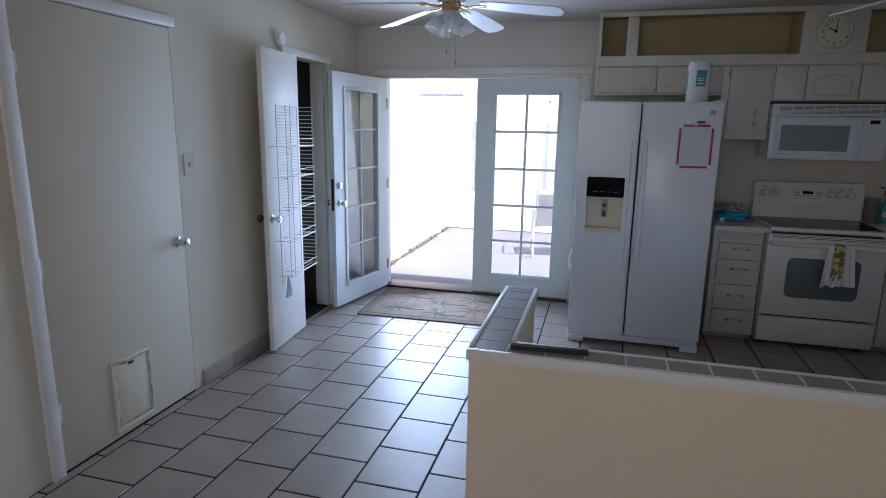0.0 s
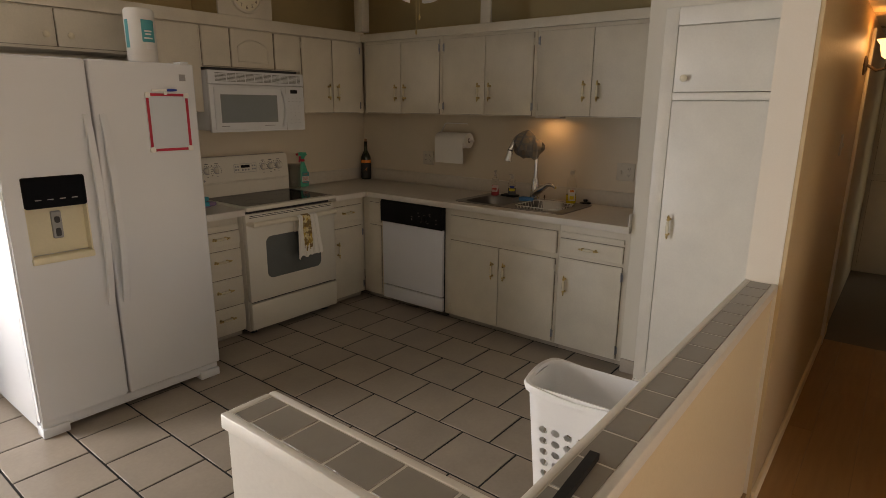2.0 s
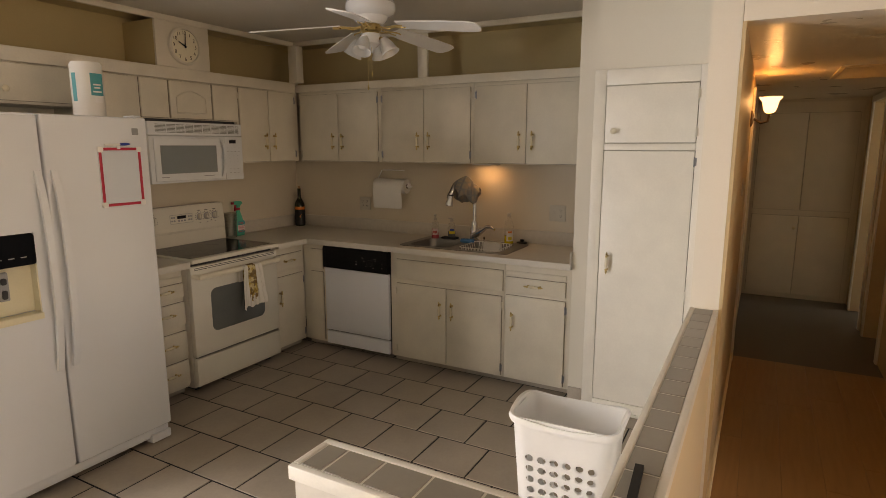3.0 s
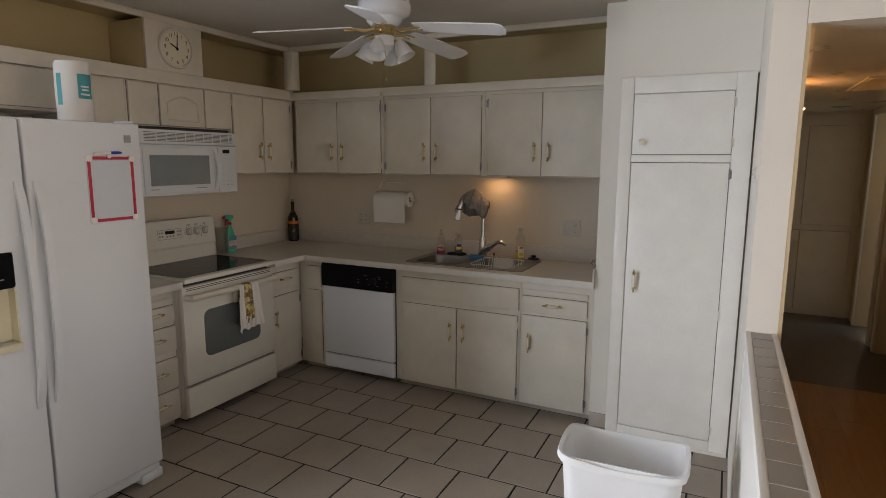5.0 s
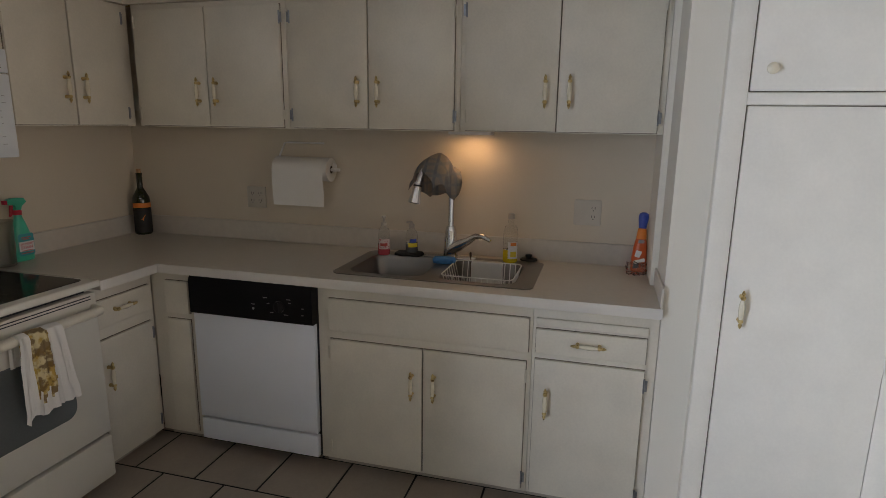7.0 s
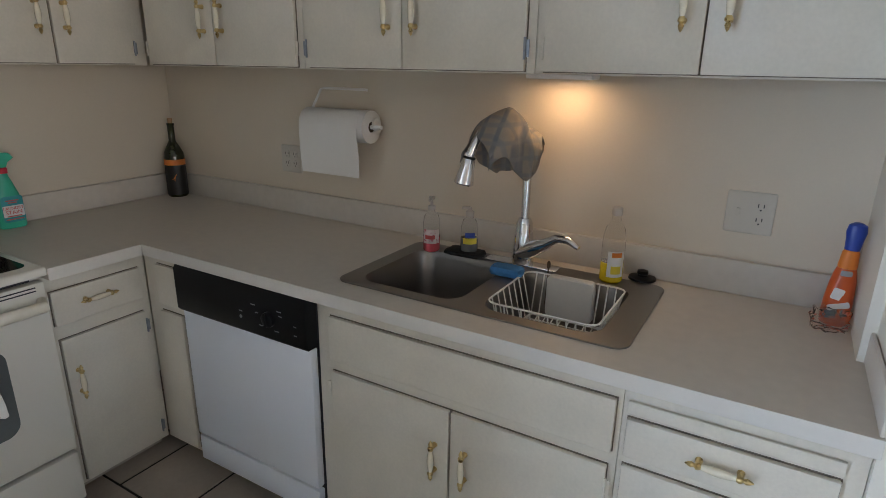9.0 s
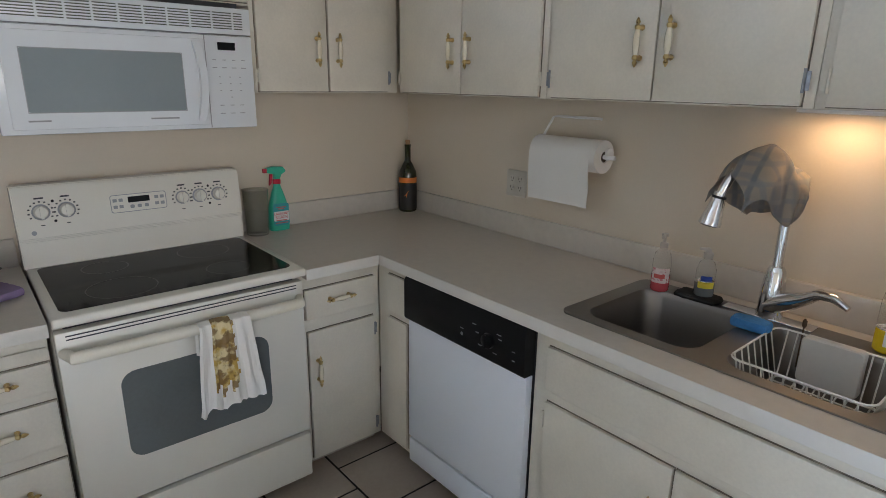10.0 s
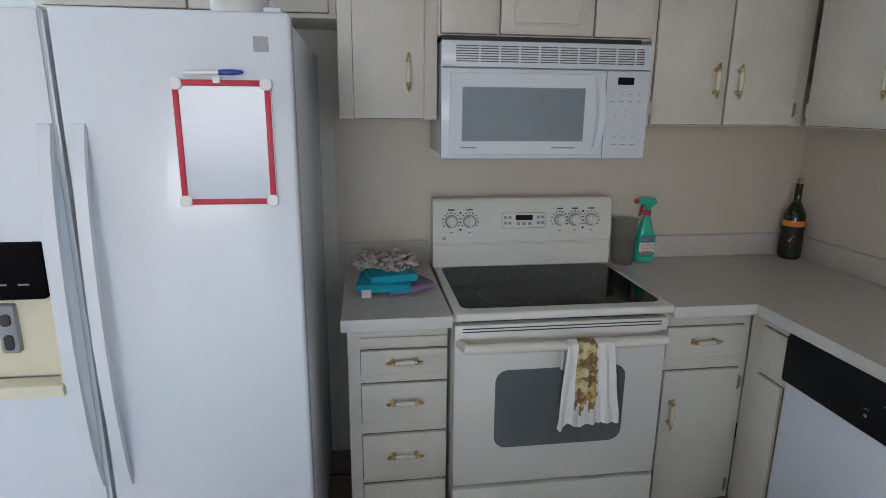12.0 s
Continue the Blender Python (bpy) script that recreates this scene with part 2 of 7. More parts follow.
M_label_red = material("red_label", (0.62, 0.10, 0.09), 0.5)
M_orange_bottle = material("orange_red_plastic", (0.60, 0.10, 0.02), 0.3)
M_sponge = material("blue_sponge", (0.05, 0.22, 0.50), 0.95, var=0.2, bump=0.6, fine=120)
M_cloth_teal = material("teal_cloth", (0.015, 0.36, 0.47), 0.95, var=0.12, bump=0.4, fine=300)
M_cloth_purple = material("mauve_cloth", (0.28, 0.20, 0.34), 0.95, var=0.2, bump=0.4, fine=300)
M_cloth_print = spotted("printed_cloth", (0.62, 0.55, 0.47), [(0.13, 0.10, 0.10), (0.32, 0.20, 0.19)], 34, 0.55, 0.60)
M_towel_white = material("white_towelling", (0.80, 0.77, 0.72), 0.95, var=0.06, bump=0.5, fine=300)
M_towel = spotted("stained_towel", (0.70, 0.58, 0.32), [(0.50, 0.30, 0.04), (0.17, 0.09, 0.03)], 24, 0.45, 0.54)
M_plaid = checked("plaid_cloth", (0.29, 0.245, 0.20), (0.20, 0.20, 0.20), (0.115, 0.135, 0.165), 6.5)
M_rug = spotted("leaf_patterned_rug", (0.215, 0.15, 0.10), [(0.17, 0.115, 0.072), (0.245, 0.18, 0.125)], 9, 0.52, 0.62, 0.98, 0.5)
M_rug_leaf = material("rug_olive", (0.105, 0.11, 0.06), 0.98, var=0.2, bump=0.5, fine=200)
M_rug_border = material("rug_border", (0.15, 0.10, 0.062), 0.98, var=0.2, bump=0.5, fine=200)
M_concrete = material("patio_concrete", (0.235, 0.235, 0.24), 0.85, var=0.12, scale=2, bump=0.4, fine=60)
M_stucco = material("white_stucco", (0.82, 0.80, 0.77), 0.9, var=0.04, scale=2, bump=0.6, fine=60)
M_grass = material("lawn", (0.40, 0.39, 0.27), 0.95, var=0.4, scale=3, bump=0.8, fine=40)
M_rack_wire = material("dull_white_wire", (0.66, 0.64, 0.58), 0.4, var=0.1)
M_leaf = material("leaf", (0.085, 0.13, 0.045), 0.6, var=0.4, scale=3, rnd=0.2)
M_bark = material("bark", (0.12, 0.085, 0.06), 0.9, var=0.3, scale=12, bump=0.6)
M_pvc = material("white_fence_vinyl", (0.80, 0.79, 0.77), 0.5, var=0.03)
M_strap = material("patio_chair_strap", (0.76, 0.74, 0.70), 0.7, var=0.1)
M_alu = material("painted_aluminium", (0.78, 0.78, 0.77), 0.4)
M_brick_edge = material("rough_soil_edge", (0.16, 0.13, 0.10), 0.95, var=0.4, scale=20, bump=0.8)
M_shelf_dark = material("dark_closet_brown", (0.10, 0.075, 0.055), 0.6, var=0.2)
M_clock = material("clock_face", (0.78, 0.72, 0.56), 0.5, var=0.03)
M_flap = material("yellowed_flap_frame", (0.56, 0.42, 0.24), 0.6, var=0.2, scale=20)
M_ribbon = material("pale_blue_ribbon", (0.35, 0.58, 0.72), 0.8)
M_wire = material("white_coated_wire", (0.80, 0.79, 0.74), 0.4, var=0.03)


# ---------------------------------------------------------------- mesh helpers
WORLD = {}


def bmnew():
    return bmesh.new()


def paint(faces, mi):
    if mi:
        for f in faces:
            f.material_index = mi


def box(bm, x0, x1, y0, y1, z0, z1, bevel=0.0, mi=0, seg=2):
    x0, x1, y0, y1, z0, z1 = min(x0, x1), max(x0, x1), min(y0, y1), max(y0, y1), min(z0, z1), max(z0, z1)
    m = Matrix.LocRotScale(((x0 + x1) / 2, (y0 + y1) / 2, (z0 + z1) / 2), None, (x1 - x0, y1 - y0, z1 - z0))
    r = bmesh.ops.create_cube(bm, size=1, matrix=m)
    fs = {f for v in r["verts"] for f in v.link_faces}
    if bevel:
        bevel = min(bevel, 0.45 * min(x1 - x0, y1 - y0, z1 - z0))
        es = {e for v in r["verts"] for e in v.link_edges}
        out = bmesh.ops.bevel(bm, geom=list(es), offset=bevel, segments=seg, profile=0.5, affect="EDGES")
        fs = {f for f in fs if f.is_valid} | set(out["faces"])
    paint(fs, mi)
    return bm


def grid_solid(bm, us, vs, holes, at, d0, d1, mi=0):
    """A slab laid out as a grid of cells, some of them open; at(u, v, d) gives the place."""
    verts = {}

    def vert(i, j, k):
        if (i, j, k) not in verts:
            verts[i, j, k] = bm.verts.new(at(us[i], vs[j], (d0, d1)[k]))
        return verts[i, j, k]

    n, m = len(us) - 1, len(vs) - 1
    full = {(i, j) for i in range(n) for j in range(m)} - set(holes)
    fs = []
    for i, j in full:
        for k in (0, 1):
            fs.append(bm.faces.new([vert(i, j, k), vert(i + 1, j, k), vert(i + 1, j + 1, k), vert(i, j + 1, k)]))
        for (a, b), e, f in (((i - 1, j), (i, j), (i, j + 1)), ((i + 1, j), (i + 1, j), (i + 1, j + 1)), ((i, j - 1), (i, j), (i + 1, j)), ((i, j + 1), (i, j + 1), (i + 1, j + 1))):
            if (a, b) not in full:
                fs.append(bm.faces.new([vert(*e, 0), vert(*f, 0), vert(*f, 1), vert(*e, 1)]))
    paint(fs, mi)
    return bm


def loop(bm, pts):
    return [bm.verts.new(p) for p in pts]


def skin(bm, a, b, mi=0, closed=True):
    n = len(a)
    fs = []
    for i in range(n if closed else n - 1):
        j = (i + 1) % n
        try:
            fs.append(bm.faces.new((a[i], a[j], b[j], b[i])))
        except ValueError:
            pass
    paint(fs, mi)
    return fs


def cap(bm, a, mi=0):
    f = bm.faces.new(a)
    f.material_index = mi
    return f


def axes(direction):
    d = Vector(direction).normalized()
    u = d.orthogonal().normalized() if abs(d.z) > 0.9 else d.cross(Vector((0, 0, 1))).normalized()
    return u, d.cross(u).normalized(), d


def rod(bm, p0, p1, r0, r1=None, seg=10, mi=0):
    p0, p1 = Vector(p0), Vector(p1)
    r1 = r0 if r1 is None else r1
    u, v, _ = axes(p1 - p0)
    ring = lambda p, r: loop(bm, [p + (u * math.cos(2 * math.pi * i / seg) + v * math.sin(2 * math.pi * i / seg)) * r for i in range(seg)])
    a, b = ring(p0, r0), ring(p1, r1)
    skin(bm, a, b, mi)
    cap(bm, a[::-1], mi)
    cap(bm, b, mi)
    return bm


def turned(bm, profile, base, axis=(0, 0, 1), seg=20, mi=0, close=True):
    """A turned form: (radius, height) pairs along an axis from base."""
    base = Vector(base)
    u, v, d = axes(axis)
    rings = [loop(bm, [base + d * h + (u * math.cos(2 * math.pi * i / seg) + v * math.sin(2 * math.pi * i / seg)) * max(r, 1e-4) for i in range(seg)]) for r, h in profile]
    for a, b in zip(rings, rings[1:]):
        skin(bm, a, b, mi)
    if close:
        cap(bm, rings[0][::-1], mi)
        cap(bm, rings[-1], mi)
    return bm


def tube(bm, pts, r, seg=8, mi=0, closed=False):
    pts = [Vector(p) for p in pts]
    n = len(pts)
    rings = []
    up = None
    for i, p in enumerate(pts):
        if closed:
            d = pts[(i + 1) % n] - pts[i - 1]
        else:
            d = pts[min(i + 1, n - 1)] - pts[max(i - 1, 0)]
        d.normalize()
        if up is None:
            up = d.orthogonal().normalized()
        up = (up - d * up.dot(d)).normalized()
        w = d.cross(up)
        rr = r[i] if isinstance(r, (list, tuple)) else r
        rings.append(loop(bm, [p + (up * math.cos(2 * math.pi * k / seg) + w * math.sin(2 * math.pi * k / seg)) * rr for k in range(seg)]))
    for a, b in zip(rings, rings[1:]):
        skin(bm, a, b, mi)
    if closed:
        skin(bm, rings[-1], rings[0], mi)
    else:
        cap(bm, rings[0][::-1], mi)
        cap(bm, rings[-1], mi)
    return bm


def arc(p0, p1, p2, n=10):
    p0, p1, p2 = Vector(p0), Vector(p1), Vector(p2)
    return [p0.lerp(p1, i / n).lerp(p1.lerp(p2, i / n), i / n) for i in range(n + 1)]


def rounded(w, h, r, n=5, cx=0.0, cy=0.0):
    """Points of a rounded rectangle about (cx, cy), counter-clockwise."""
    out = []
    for sx, sy, a0 in ((1, 1, 0), (-1, 1, 90), (-1, -1, 180), (1, -1, 270)):
        for i in range(n + 1):
            a = radians(a0 + 90 * i / n)
            out.append((cx + sx * (w / 2 - r) + r * math.cos(a), cy + sy * (h / 2 - r) + r * math.sin(a)))
    return out


def plate(bm, o, u, v, pts, depth, mi=0, soft=0.0):
    """A flat outline in (u, v) from o, made solid along u x v; soft rounds its front rim."""
    o, u, v = Vector(o), Vector(u), Vector(v)
    n = u.cross(v)
    cx, cy = sum(p[0] for p in pts) / len(pts), sum(p[1] for p in pts) / len(pts)
    at = lambda k, d, s: [o + u * (cx + (p[0] - cx) * s) + v * (cy + (p[1] - cy) * s) + n * d for p in pts]
    a = loop(bm, at(0, 0, 1))
    cap(bm, a[::-1], mi)
    if soft:
        size = max(max(abs(p[0] - cx), abs(p[1] - cy)) for p in pts)
        b = loop(bm, at(0, depth - soft, 1))
        c = loop(bm, at(0, depth, 1 - soft / size))
        skin(bm, a, b, mi)
        skin(bm, b, c, mi)
        cap(bm, c, mi)
    else:
        b = loop(bm, at(0, depth, 1))
        skin(bm, a, b, mi)
        cap(bm, b, mi)
    return bm


def rect(x0, x1, y0, y1):
    return [(x0, y0), (x1, y0), (x1, y1), (x0, y1)]


def finish(name, bm, mats, m):
    bm.transform(m)
    bmesh.ops.recalc_face_normals(bm, faces=bm.faces)
    for f in bm.faces:
        f.smooth = True
    for e in bm.edges:
        e.smooth = len(e.link_faces) == 2 and e.calc_face_angle(0) < radians(38)
    me = bpy.data.meshes.new(name)
    bm.to_mesh(me)
    bm.free()
    for x in mats if isinstance(mats, (list, tuple)) else [mats]:
        me.materials.append(x)
    return me


def thing(name, at, label, category, group="", kind="", turn=0.0):
    ob = new(name)
    ob.empty_display_size = 0.05
    ob.matrix_basis = pose(*at, 0, 0, turn)
    WORLD[ob] = ob.matrix_basis.copy()
    return tagged(ob, label, category, group, kind)


def part(name, bm, mats, parent, label="", local=False):
    """Links bm as one mesh under a thing or a part; bm is in the world's metres, or in the thing's own if local."""
    w = WORLD[parent]
    ob = new(name, finish(name, bm, mats, Matrix() if local else w.inverted()))
    ob.parent = parent
    WORLD[ob] = w
    if label:
        ob["label"] = label
    return ob


def solid(name, bm, mats, label, category, group="", kind="", at=None):
    """One mesh that is a thing by itself, with its origin at its base."""
    if at is None:
        xs = [v.co for v in bm.verts]
        at = ((min(c.x for c in xs) + max(c.x for c in xs)) / 2, (min(c.y for c in xs) + max(c.y for c in xs)) / 2, min(c.z for c in xs))
    ob = new(name, finish(name, bm, mats, Matrix.Translation(at).inverted()))
    ob.matrix_basis = Matrix.Translation(at)
    WORLD[ob] = ob.matrix_basis.copy()
    return tagged(ob, label, category, group, kind)


def structure(name, bm, mats, label):
    return solid(name, bm, mats, label, "structure", kind="structure")


def lettering(name, text, place, u, v, size, mat, parent, wide=1.0):
    cu = bpy.data.curves.new(name, "FONT")
    cu.body, cu.size, cu.align_x, cu.align_y = text, size, "CENTER", "CENTER"
    cu.extrude = 0.0004
    cu.materials.append(mat)
    ob = new(name, cu)
    u, v = Vector(u), Vector(v)
    m = Matrix((u * wide, v, u.cross(v))).transposed().to_4x4()
    m.translation = place
    ob.parent = parent
    ob.matrix_basis = WORLD[parent].inverted() @ m
    return ob


X, Y, Z = Vector((1, 0, 0)), Vector((0, 1, 0)), Vector((0, 0, 1))

# ---------------------------------------------------------------- structure
WX, WY = 2.955, 5.335            # sink wall and range wall, their faces
LX = -2.32                       # left wall's face
CEIL = 2.50
HY0, HY1, HX, HZ = 0.57, 1.575, 1.44, 2.13   # hall: its sides, its mouth, its ceiling

bm = bmnew()
box(bm, LX - 0.12, LX, -3.2, 1.85, 0, CEIL)
box(bm, LX - 0.12, LX, 1.85, 2.77, 2.10, CEIL)
box(bm, LX - 0.12, LX, 2.77, 3.95, 0, CEIL)
box(bm, LX - 0.12, LX, 3.95, 4.60, 2.10, CEIL)
box(bm, LX - 0.12, LX, 4.60, 5.50, 0, CEIL)
structure("wall_west", bm, M_wall_west, "cream painted wall with two door openings")
bm = bmnew()
box(bm, LX, -2.08, WY, 5.50, 0, CEIL)
box(bm, -2.08, -0.22, WY, 5.50, 2.06, CEIL)
box(bm, -0.22, -0.12, WY, 5.50, 0, CEIL)
box(bm, -0.12, WX + 0.15, WY, 5.50, 0, CEIL)
wall_n = structure("wall_north", bm, M_wall, "cream painted outer wall with patio door opening")
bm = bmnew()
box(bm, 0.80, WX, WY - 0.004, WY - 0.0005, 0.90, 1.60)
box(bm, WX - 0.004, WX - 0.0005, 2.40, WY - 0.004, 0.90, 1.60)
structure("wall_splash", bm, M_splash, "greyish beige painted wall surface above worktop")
bm = bmnew()
box(bm, WX, WX + 0.15, HY1, WY, 0, CEIL)
structure("wall_east", bm, M_wall, "cream painted wall behind the sink")
# wall between kitchen and hall, and the header over the hall mouth
bm = bmnew()
box(bm, HX, WX, HY1 + 0.002, 1.69, 0, CEIL)
structure("wall_pantry", bm, M_wall, "white painted wall end beside pantry")
bm = bmnew()
box(bm, HX + 0.002, WX, HY1 - 0.012, HY1 + 0.002, 0, HZ)
box(bm, WX, 6.05, HY1 - 0.012, HY1 + 0.10, 0, HZ)
structure("wall_hall_north", bm, M_hall_wall, "cream textured hall wall lit by a sconce")
bm = bmnew()
box(bm, HX, HX + 0.12, HY0 - 0.4, HY1, HZ, CEIL)
box(bm, HX, HX + 0.12, -3.2, HY0, 0, CEIL)
structure("wall_header", bm, M_wall, "white painted header above hall mouth")
bm = bmnew()
grid_solid(bm, (HX + 0.12, 4.10, 4.80, 5.06, 5.74, 6.17), (0, 2.06, HZ), {(1, 0), (3, 0)}, lambda u, v, d: (u, d, v), HY0 - 0.12, HY0)
structure("wall_hall_south", bm, M_hall_wall, "cream textured hall wall with two doorways")
bm = bmnew()
box(bm, 6.05, 6.17, HY0, HY1 + 0.1, 0, HZ)
structure("wall_hall_end", bm, M_wall, "white wall at the hall's end")
bm = bmnew()
box(bm, HX + 0.12, 6.17, HY0 - 0.12, HY1 + 0.1, HZ, HZ + 0.1)
structure("hall_ceiling", bm, M_hall_ceiling, "low glossy cream hall ceiling")
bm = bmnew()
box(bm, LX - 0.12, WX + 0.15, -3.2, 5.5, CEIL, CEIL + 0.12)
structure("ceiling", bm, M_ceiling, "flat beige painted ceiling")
# rooms behind the hall doors and the closet, plain
bm = bmnew()
grid_solid(bm, (3.5, 5.3, 6.4, 6.9), (0, 0.9, 2.0, 2.4), {(1, 1)}, lambda u, v, d: (u, d, v), -2.1, -2.0)
box(bm, 3.4, 3.5, -2.0, HY0 - 0.12, 0, 2.4)
box(bm, 6.8, 6.9, -2.0, HY0 - 0.12, 0, 2.4)
box(bm, 4.86, 4.94, -2.0, HY0 - 0.12, 0, 2.4)
box(bm, 3.5, 6.8, -2.0, HY0 - 0.12, 2.4, 2.5)
structure("wall_bedrooms", bm, M_wall, "plain walls of rooms off the hall")
# closet walls and shelves share one dark brown
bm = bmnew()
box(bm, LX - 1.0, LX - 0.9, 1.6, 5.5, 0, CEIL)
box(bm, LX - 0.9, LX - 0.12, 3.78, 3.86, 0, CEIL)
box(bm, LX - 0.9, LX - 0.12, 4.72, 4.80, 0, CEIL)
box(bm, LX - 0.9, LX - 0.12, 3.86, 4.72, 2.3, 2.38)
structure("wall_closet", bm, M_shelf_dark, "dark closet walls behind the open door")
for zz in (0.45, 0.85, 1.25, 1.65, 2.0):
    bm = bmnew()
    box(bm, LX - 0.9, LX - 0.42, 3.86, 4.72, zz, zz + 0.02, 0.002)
    solid("closet_shelf", bm, M_shelf_dark, "dark brown closet shelf", "shelf", group="closet shelves")
bm = bmnew()
box(bm, LX - 0.12, -2.25, -3.2, -3.08, 0, CEIL)
box(bm, 0.5, HX + 0.12, -3.2, -3.08, 0, CEIL)
box(bm, -2.25, 0.5, -3.2, -3.08, 0, 0.8)
box(bm, -2.25, 0.5, -3.2, -3.08, 2.2, CEIL)
structure("wall_south", bm, M_wall, "plain living room wall with a window opening")

# ground floors under the pieces
TY0 = 1.63
bm = bmnew()
box(bm, LX - 0.9, WX + 0.1, TY0, 5.50, -0.10, -0.003)
floor = structure("floor", bm, M_grout, "square beige floor tiles in offset rows with dark joints")
bm = bmnew()
box(bm, LX - 0.12, HX + 0.12, -3.2, TY0, -0.10, -0.004)
box(bm, HX + 0.12, 6.9, -2.1, TY0, -0.10, -0.004)
floor_wood = structure("floor_living", bm, M_dark_floor, "brown wood laminate planks")

# half-height partition with a tiled cap
HW0, HW1, HWL, HWE, HWZ = 1.582, 1.685, -0.368, 2.321, 0.948
bm = bmnew()
box(bm, HWL, HX, HW0 + 0.008, HW1 - 0.006, 0, HWZ - 0.012)
box(bm, HWL + 0.006, -0.248, HW1 - 0.006, HWE - 0.008, 0, HWZ - 0.012)
half_wall = structure("wall_half", bm, M_wall_warm, "cream half-height partition capped with taupe tiles")
bm = bmnew()
box(bm, -0.2475, HX, HW1 - 0.0055, HW1 - 0.0015, 0, HWZ - 0.03)
part("kitchen_face", bm, M_half_white, half_wall, "white painted kitchen side")
bm = bmnew()
box(bm, HWL + 0.002, HWL + 0.0055, HW1 - 0.0055, HWE - 0.008, 0, HWZ - 0.03)
box(bm, HWL + 0.0058, -0.248, HWE - 0.0078, HWE - 0.004, 0, HWZ - 0.03)
part("dining_face", bm, M_half_white, half_wall, "white painted dining side")
bm = bmnew()
box(bm, HWL + 0.01, HX, HW0 + 0.012, HW1 - 0.012, HWZ - 0.012, HWZ + 0.0012)
box(bm, HWL + 0.012, -0.254, HW1 - 0.012, HWE - 0.012, HWZ - 0.012, HWZ + 0.0012)
part("grout_bed", bm, M_cap_grout, half_wall, "pale grout bed")
bm = bmnew()
box(bm, HWL - 0.006, HX - 0.001, HW0 - 0.006, HW0 + 0.013, HWZ - 0.03, HWZ + 0.004, 0.003)
part("cap_edging", bm, M_trim, half_wall, "white painted wooden edging")
bm = bmnew()
box(bm, -0.236, HX - 0.001, HW1 - 0.013, HW1 + 0.005, HWZ - 0.03, HWZ + 0.004, 0.003)
part("cap_edging", bm, M_trim, half_wall, "white painted wooden edging")
bm = bmnew()
box(bm, HWL - 0.006, HWL + 0.012, HW0 + 0.0135, HWE + 0.005, HWZ - 0.03, HWZ + 0.004, 0.003)
part("cap_edging", bm, M_trim, half_wall, "white painted wooden edging")
bm = bmnew()
box(bm, -0.254, -0.2365, HW1 + 0.0055, HWE + 0.005, HWZ - 0.03, HWZ + 0.004, 0.003)
part("cap_edging", bm, M_trim, half_wall, "white painted wooden edging")
bm = bmnew()
box(bm, HWL + 0.0125, -0.2545, HWE - 0.012, HWE + 0.005, HWZ - 0.03, HWZ + 0.004, 0.003)
part("cap_edging", bm, M_trim, half_wall, "white painted wooden edging")
cuts_x = [HWL + 0.014, -0.254] + [-0.254 + 0.114 * i for i in range(1, 15)] + [HX - 0.004]
for xa, xb in zip(cuts_x, cuts_x[1:]):
    bm = bmnew()
    box(bm, xa, xb - 0.006, HW0 + 0.015, HW1 - 0.015, HWZ - 0.004, HWZ + 0.003, 0.0015, seg=1)
    part("cap_tile", bm, M_cap_tile, half_wall)
cuts_y = [HW1 - 0.010, 1.778, 1.902, 2.024, 2.146, 2.25, HWE - 0.010]
for ya, yb in zip(cuts_y, cuts_y[1:]):
    bm = bmnew()
    box(bm, HWL + 0.015, -0.257, ya, yb - 0.006, HWZ - 0.004, HWZ + 0.003, 0.0015, seg=1)
    part("cap_tile", bm, M_cap_tile, half_wall)
bm = bmnew()
box(bm, HWL - 0.001, HX, HW0 - 0.006, HW0 + 0.008, 0, 0.06, 0.003)
structure("baseboard", bm, M_plank, "brown wooden baseboard along the partition")
bm = bmnew()
box(bm, HX + 0.01, 3.9, HY1 - 0.026, HY1 - 0.012, 0, 0.07, 0.003)
structure("baseboard", bm, M_wall_warm, "cream hall baseboard")

# tile baseboard on the left wall
for y0, y1 in ((2.84, 3.14), (3.143, 3.445), (3.448, 3.74), (3.743, 3.9)):
    bm = bmnew()
    box(bm, LX, LX + 0.011, y0, y1, 0, 0.095, 0.002)
    structure("baseboard", bm, M_base_tile, "beige tile baseboard piece")
bm = bmnew()
box(bm, 2.322, 2.3345, 2.362, 2.472, 0, 0.085, 0.002)
structure("baseboard", bm, M_base_tile, "beige tile baseboard piece beside pantry")


bm = bmnew()
box(bm, LX, LX + 0.02, 1.785, 1.85, 0, 2.10, 0.004)
box(bm, LX, LX + 0.028, 1.78, 2.79, 2.1005, 2.155, 0.006)
structure("trim", bm, M_trim, "white painted door casing")
bm = bmnew()
box(bm, LX, LX + 0.02, 4.605, 4.68, 0, 2.10, 0.004)
box(bm, LX, LX + 0.028, 3.90, 4.70, 2.1005, 2.155, 0.006)
box(bm, LX - 0.118, LX - 0.001, 4.58, 4.5995, 0, 2.095, 0.003)
box(bm, LX - 0.118, LX - 0.001, 3.951, 3.97, 0, 2.095, 0.003)
structure("trim", bm, M_trim, "white painted closet door casing")

# closed flush door with a pet flap in the left wall
def knob(bm, place, out, mi=0):
    turned(bm, [(0.030, 0), (0.031, 0.004), (0.018, 0.010), (0.011, 0.018), (0.011, 0.030), (0.022, 0.038), (0.027, 0.050), (0.024, 0.062), (0.010, 0.067)], place, out, 18, mi)


